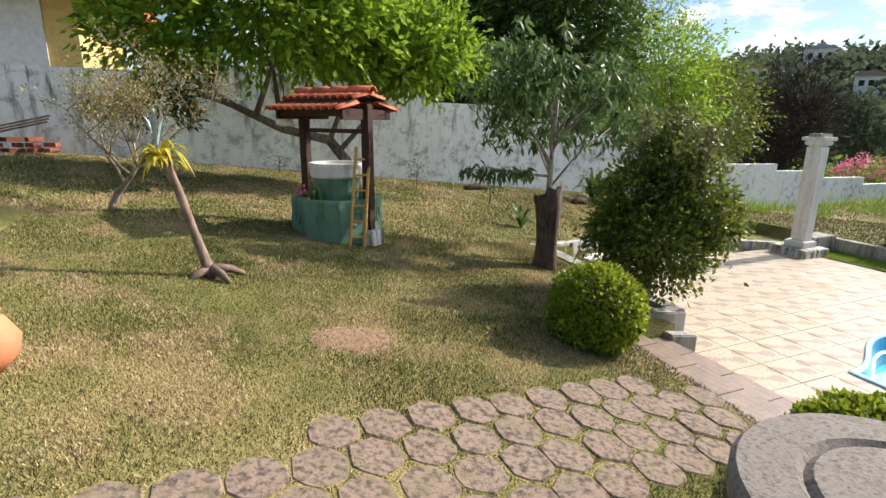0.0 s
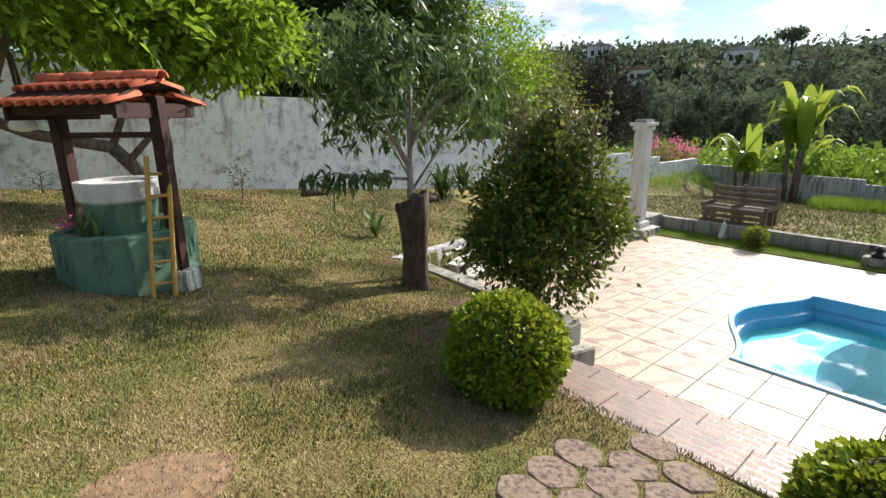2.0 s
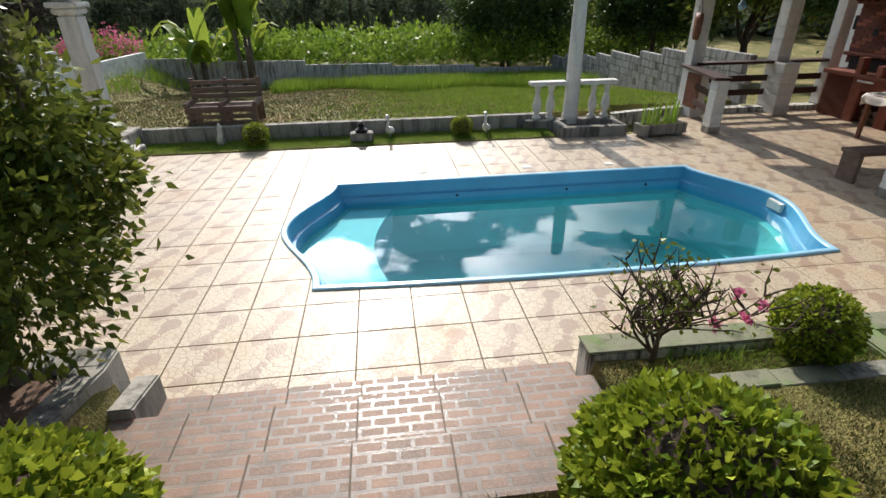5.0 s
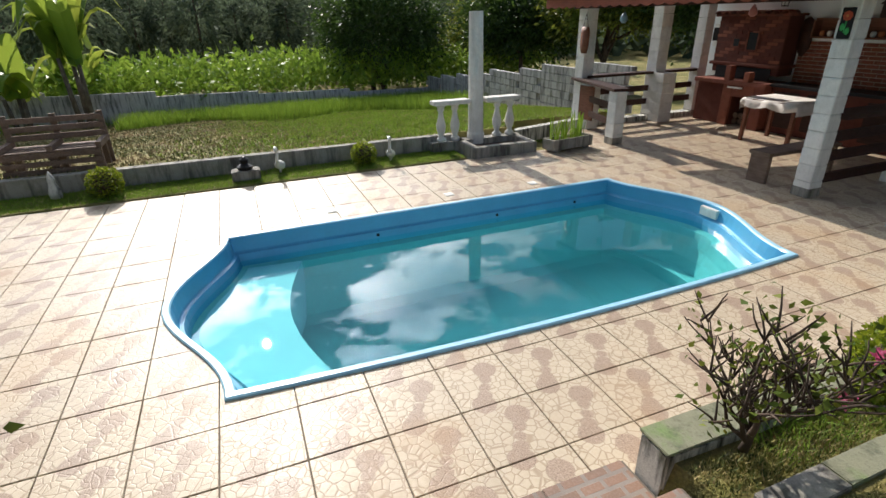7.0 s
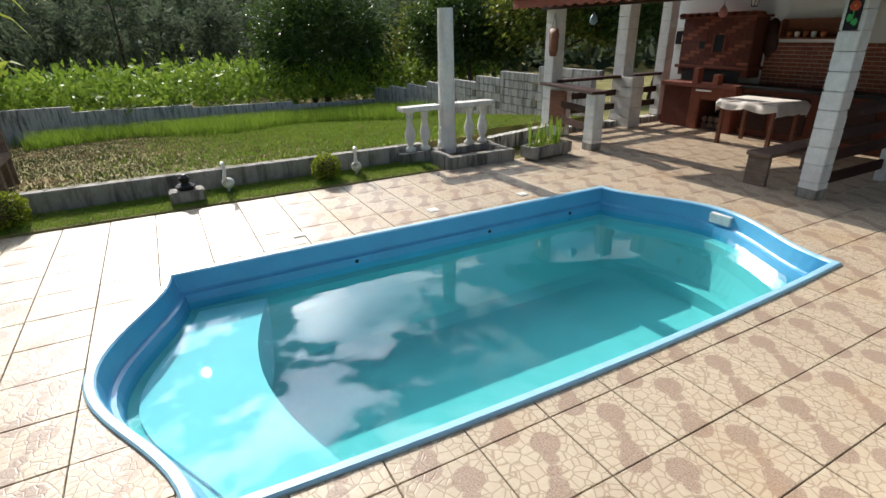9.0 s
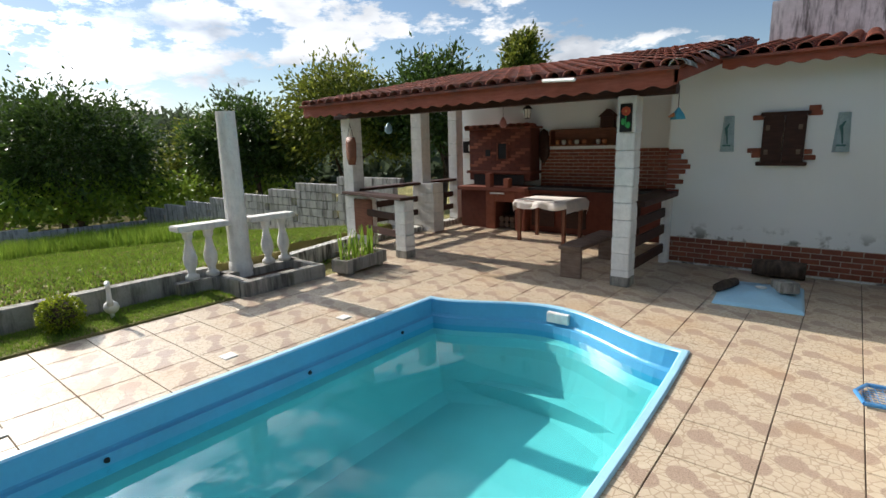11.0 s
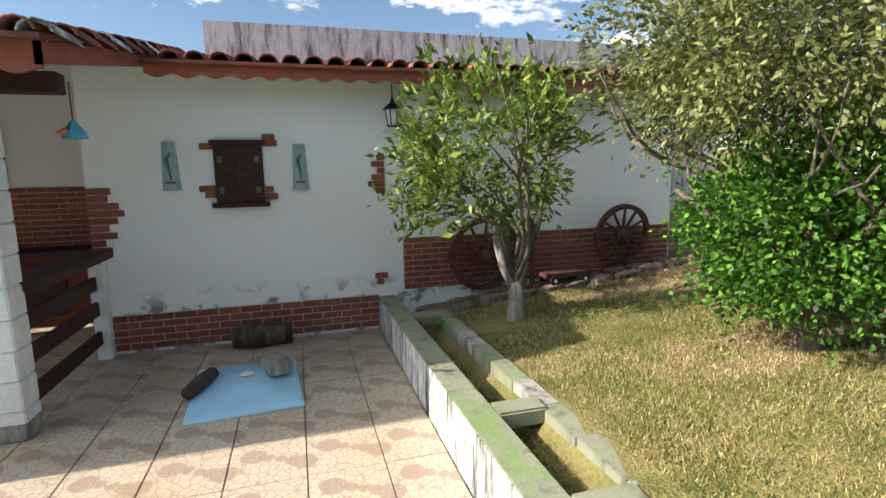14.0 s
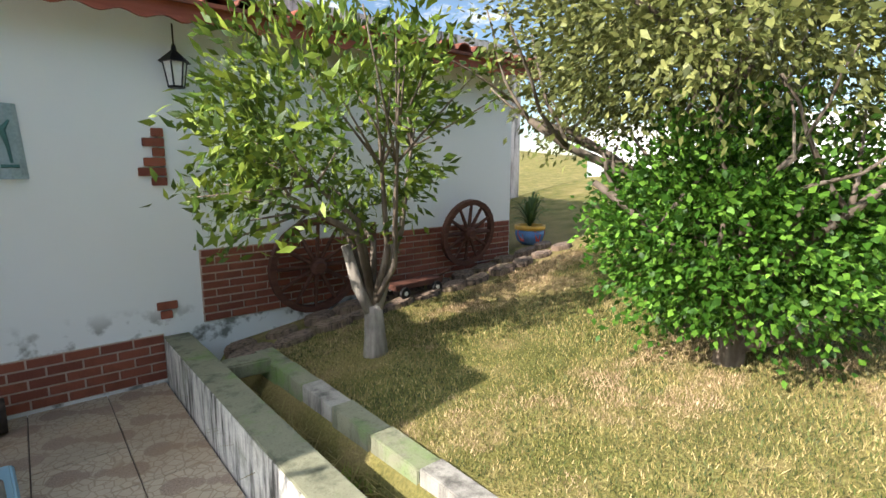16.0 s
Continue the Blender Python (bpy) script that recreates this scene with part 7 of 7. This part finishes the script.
for t, x0, x1, ye, yr, ze, slope, mat, pitch, row in roof_jobs:
    me = barrel(0, row + 0.07, 0.088, 0.074).mesh("barrel_tile", mat, smooth=True)
    tilt = math.degrees(math.atan(slope))
    count = 0
    far_roof = M()
    n_rows = int((ye - yr) / row)
    for r in range(n_rows):
        for k in range(int((x1 - x0) / pitch)):
            x = x0 + 0.1 + pitch * k
            yy = ye - row * r
            # the wide end lies at the eave; the tile runs up the slope
            m4 = Matrix.Translation((x, yy, ze + 0.012 + slope * row * r + 0.008)) @ Matrix.Rotation(radians(180 + prng.uniform(-1.2, 1.2)), 4, "Z") @ Matrix.Rotation(radians(tilt - 2.5), 4, "X")
            if r < 8 and count < 290:
                shared("barrel_tile", me, t, m4)
                count += 1
            else:
                b = barrel(0, row + 0.07, 0.088, 0.074)
                i = len(far_roof.v)
                far_roof.v += [tuple(m4 @ Vector(p)) for p in b.v]
                far_roof.f += [tuple(i + q for q in f) for f in b.f]
    if far_roof.v:
        tagged(far_roof.ob("upper_tiles", mat, t, smooth=True), kind="stuff")

# stepping stones: a honeycomb of worn concrete hexagons
path = thing("stepping_stone_path", (0, 0, 0), "honeycomb path of worn grey-brown concrete stones", "path", kind="structure")
hexes = []
for q in range(4):
    m = M()
    rr = [0.150 * prng.uniform(0.93, 1.04) for _ in range(12)]
    n = 12
    for z, s in ((-0.05, 1.0), (0.012, 1.0), (0.024, 0.92)):
        for k in range(n):
            a = 2 * math.pi * k / n
            hexr = rr[k] * (1.0 if k % 2 else 0.94)
            m.v.append((hexr * s * math.cos(a), hexr * s * math.sin(a), z))
    for lv in range(2):
        for k in range(n):
            j = (k + 1) % n
            m.f.append((lv * n + k, lv * n + j, (lv + 1) * n + j, (lv + 1) * n + k))
    m.f.append(tuple(2 * n + k for k in range(n)))
    hexes.append(m.mesh("stone", STONE))


def seg_dist(x, y, a, b):
    dx, dy = b[0] - a[0], b[1] - a[1]
    u = max(0, min(1, ((x - a[0]) * dx + (y - a[1]) * dy) / (dx * dx + dy * dy)))
    return math.hypot(x - a[0] - u * dx, y - a[1] - u * dy)


LINE = [(-1.4, 1.25), (0.5, 1.72), (1.9, 2.2), (3.5, 2.05)]
HEX_AT = []
pitch = 0.285
for r in range(-2, 16):
    for k in range(-8, 22):
        x, y = -1.6 + pitch * (k + 0.5 * (r % 2)), 0.5 + pitch * 0.87 * r
        x, y = x * 0.97 - (y - 2) * 0.12, y + x * 0.1
        d = min(seg_dist(x, y, a, b) for a, b in zip(LINE, LINE[1:]))
        if d < 0.48 and x < 3.46:
            HEX_AT.append((x, y))
            shared("stone", hexes[(r * 3 + k) % 4], path, pose(x + prng.uniform(-0.012, 0.012), y + prng.uniform(-0.012, 0.012), lawn_z(x, y) - 0.014, prng.uniform(-1.5, 1.5) + 3, 8.3 + prng.uniform(-1.5, 1.5)) @ pose(0, 0, 0, 0, 0, 60 * prng.randrange(6) + prng.uniform(-6, 6)))

# flagstones along the house wall
flags = thing("flagstone_edge", (0, 0, 0), "uneven flat stones along the foot of the house wall", "paving", kind="structure")
x = 0.5
while x < 4.42:
    for row_y in (-5.42, -5.16):
        w, d = prng.uniform(0.28, 0.4), prng.uniform(0.2, 0.27)
        pts = [(w / 2 * math.cos(a) * prng.uniform(0.85, 1.1), d / 2 * math.sin(a) * prng.uniform(0.85, 1.1)) for a in [2 * math.pi * k / 7 for k in range(7)]]
        yy = row_y + prng.uniform(-0.03, 0.03) + (0.0 if x < 3 else 0.02)
        M().prism(pts, -0.1, 0.05 + prng.uniform(-0.01, 0.015), pose(x, yy, lawn_z(x, yy), 3, 8.3) @ pose(0, 0, 0, 0, 0, prng.uniform(-20, 20))).ob("flagstone", STONE, flags, bevel=0.012)
    x += 0.34

# ---- grass ----
def blades(name, count, xr, yr, height, width, mat, label, zf, keep=None, seed=3, lean=0.5):
    rng = np.random.default_rng(seed)
    x, y = rng.uniform(*xr, count), rng.uniform(*yr, count)
    if keep is not None:
        ok = keep(x, y, rng)
        x, y = x[ok], y[ok]
    n = len(x)
    z = np.array([zf(a, b) for a, b in zip(x, y)])
    a = rng.uniform(0, 2 * np.pi, n)
    h = height * rng.uniform(0.5, 1.3, n)
    lx, ly = rng.normal(0, lean, n) * h, rng.normal(0, lean, n) * h
    wx, wy = np.cos(a) * width * rng.uniform(0.7, 1.3, n), np.sin(a) * width * rng.uniform(0.7, 1.3, n)
    v = np.empty((n, 3, 3))
    v[:, 0] = np.stack([x - wx, y - wy, z - 0.004], 1)
    v[:, 1] = np.stack([x + wx, y + wy, z - 0.004], 1)
    v[:, 2] = np.stack([x + lx, y + ly, z + h], 1)
    tris = np.arange(3 * n).reshape(-1, 3)
    return tagged(cloud_mesh(name, mat, v.reshape(-1, 3), tris), label, "grass", kind="stuff")


HX = np.array(HEX_AT)


def on_lawn(x, y, rng):
    ok = ~((x > 3.58) & (y > 1.02) & (y < 3.78))
    ok &= ~((x > 4.6) & (y < 6.6))
    ok &= ~((x > 4.12) & (x < 4.3) & (y < 0.95) & (y > -4.95))
    ok &= ~((x > 4.25) & (y < -0.9)) & ~((x > 4.5) & (y < 1.1)) & (y > -5.0 - 0.02 * x)
    for hx, hy in HX:
        ok &= (x - hx) ** 2 + (y - hy) ** 2 > 0.138 ** 2
    patch = ((x - 1.1) / 0.38) ** 2 + ((y - 3.4) / 0.28) ** 2
    ok &= (patch > 1) | (rng.random(len(x)) < 0.6)
    return ok


blades("lawn_blades", 330000, (-1.6, 4.6), (0.2, 6.6), 0.022, 0.0032, BLADE, "short mown grass blades on the lawn", lawn_z, on_lawn, 3)
blades("lower_lawn_blades", 210000, (0.0, 4.55), (-5.1, 0.9), 0.022, 0.0032, BLADE, "short mown grass blades by the house", lawn_z, on_lawn, 4)
blades("back_lawn_blades", 130000, (-3.5, 9.0), (6.6, 11.4), 0.028, 0.006, BLADE, "mown grass towards the garden wall", lawn_z, lambda x, y, r: ~((x > 4.6) & (y < 6.7 + 0.345 * (x - 4.7))), 5)
blades("strip_blades", 26000, (11.02, 11.7), (-0.9, 6.3), 0.03, 0.005, L_TALL, "green grass strip behind the pool", lambda x, y: 0.02, None, 6)
blades("upper_lawn_blades", 90000, (11.9, 25.2), (-5.3, 11.3), 0.035, 0.012, BLADE, "upper lawn behind the low wall", ground_z, None, 7)
blades("upper_green_blades", 60000, (11.9, 22.0), (-5.3, 4.0), 0.05, 0.012, L_TALL, "greener grass on the upper lawn", ground_z, lambda x, y, r: r.random(len(x)) < np.clip((3.5 - y) / 4, 0.05, 1), 17)
blades("tall_grass", 42000, (15.5, 25.2), (-5.3, 6.0), 0.42, 0.012, L_TALL, "tall lush grass near the far wall", ground_z, lambda x, y, r: (x + 0.35 * (3 - y) + 1.2 * np.sin(y * 1.3)) > 21.5, 8, 0.25)
blades("wall_foot_grass", 9000, (12.2, 25.2), (6.0, 11.4), 0.32, 0.012, L_TALL, "tall grass along the far walls", ground_z, lambda x, y, r: (x > 24.0 + np.sin(y)) | (y > 10.6 + 0.4 * np.sin(x * 2)), 9, 0.25)
blades("bed_straw", 2600, (4.29, 4.55), (-4.7, -1.0), 0.085, 0.006, L_DRY, "matted dry straw between the kerbs", lambda x, y: ground_z(4.4, y) + 0.025, lambda x, y, r: r.random(len(x)) < np.where(np.sin(y * 2.4) > -0.3, 1.0, 0.25), 10, 1.7)
blades("bed_weeds", 3500, (4.29, 4.55), (-5.0, 0.8), 0.07, 0.004, L_TALL, "green weeds between the kerbs", lambda x, y: ground_z(4.4, y), lambda x, y, r: np.sin(y * 2.4 + 1.9) > -0.2, 12, 0.6)

bed_soil = M()
for k in range(16):
    ya, yb = -5.0 + 0.25 * k, -4.75 + 0.25 * k
    bed_soil.quad((4.28, ya, ground_z(4.4, ya) + 0.012), (4.56, ya, ground_z(4.4, ya) + 0.012), (4.56, yb, ground_z(4.4, yb) + 0.012), (4.28, yb, ground_z(4.4, yb) + 0.012))
structure(bed_soil.ob("bed_soil", SOIL), "dark bare soil between the two kerbs", "soil")

# a worn brown patch in the lawn
patch = M()
pn = 22
patch.v = [(1.1, 3.4, lawn_z(1.1, 3.4) + 0.008)]
for rad in (0.6, 1.0):
    for k in range(pn):
        a = 2 * math.pi * k / pn
        q = rad * (1 + (0.25 * noise.noise(Vector((math.cos(a) * 2, math.sin(a) * 2, 3))) if rad == 1 else 0))
        x, y = 1.1 + 0.42 * q * math.cos(a), 3.4 + 0.27 * q * math.sin(a)
        patch.v.append((x, y, lawn_z(x, y) + (0.006 if rad < 1 else -0.012)))
for k in range(pn):
    j = (k + 1) % pn
    patch.f += [(0, 1 + k, 1 + j), (1 + k, 1 + pn + k, 1 + pn + j, 1 + j)]
tagged(patch.ob("bare_patch", plain("dry_earth", (0.27, 0.17, 0.095), 0.95, var=0.6, scale=25, bump=1.0)), "bare brown earth patch in the lawn", "earth", kind="stuff")
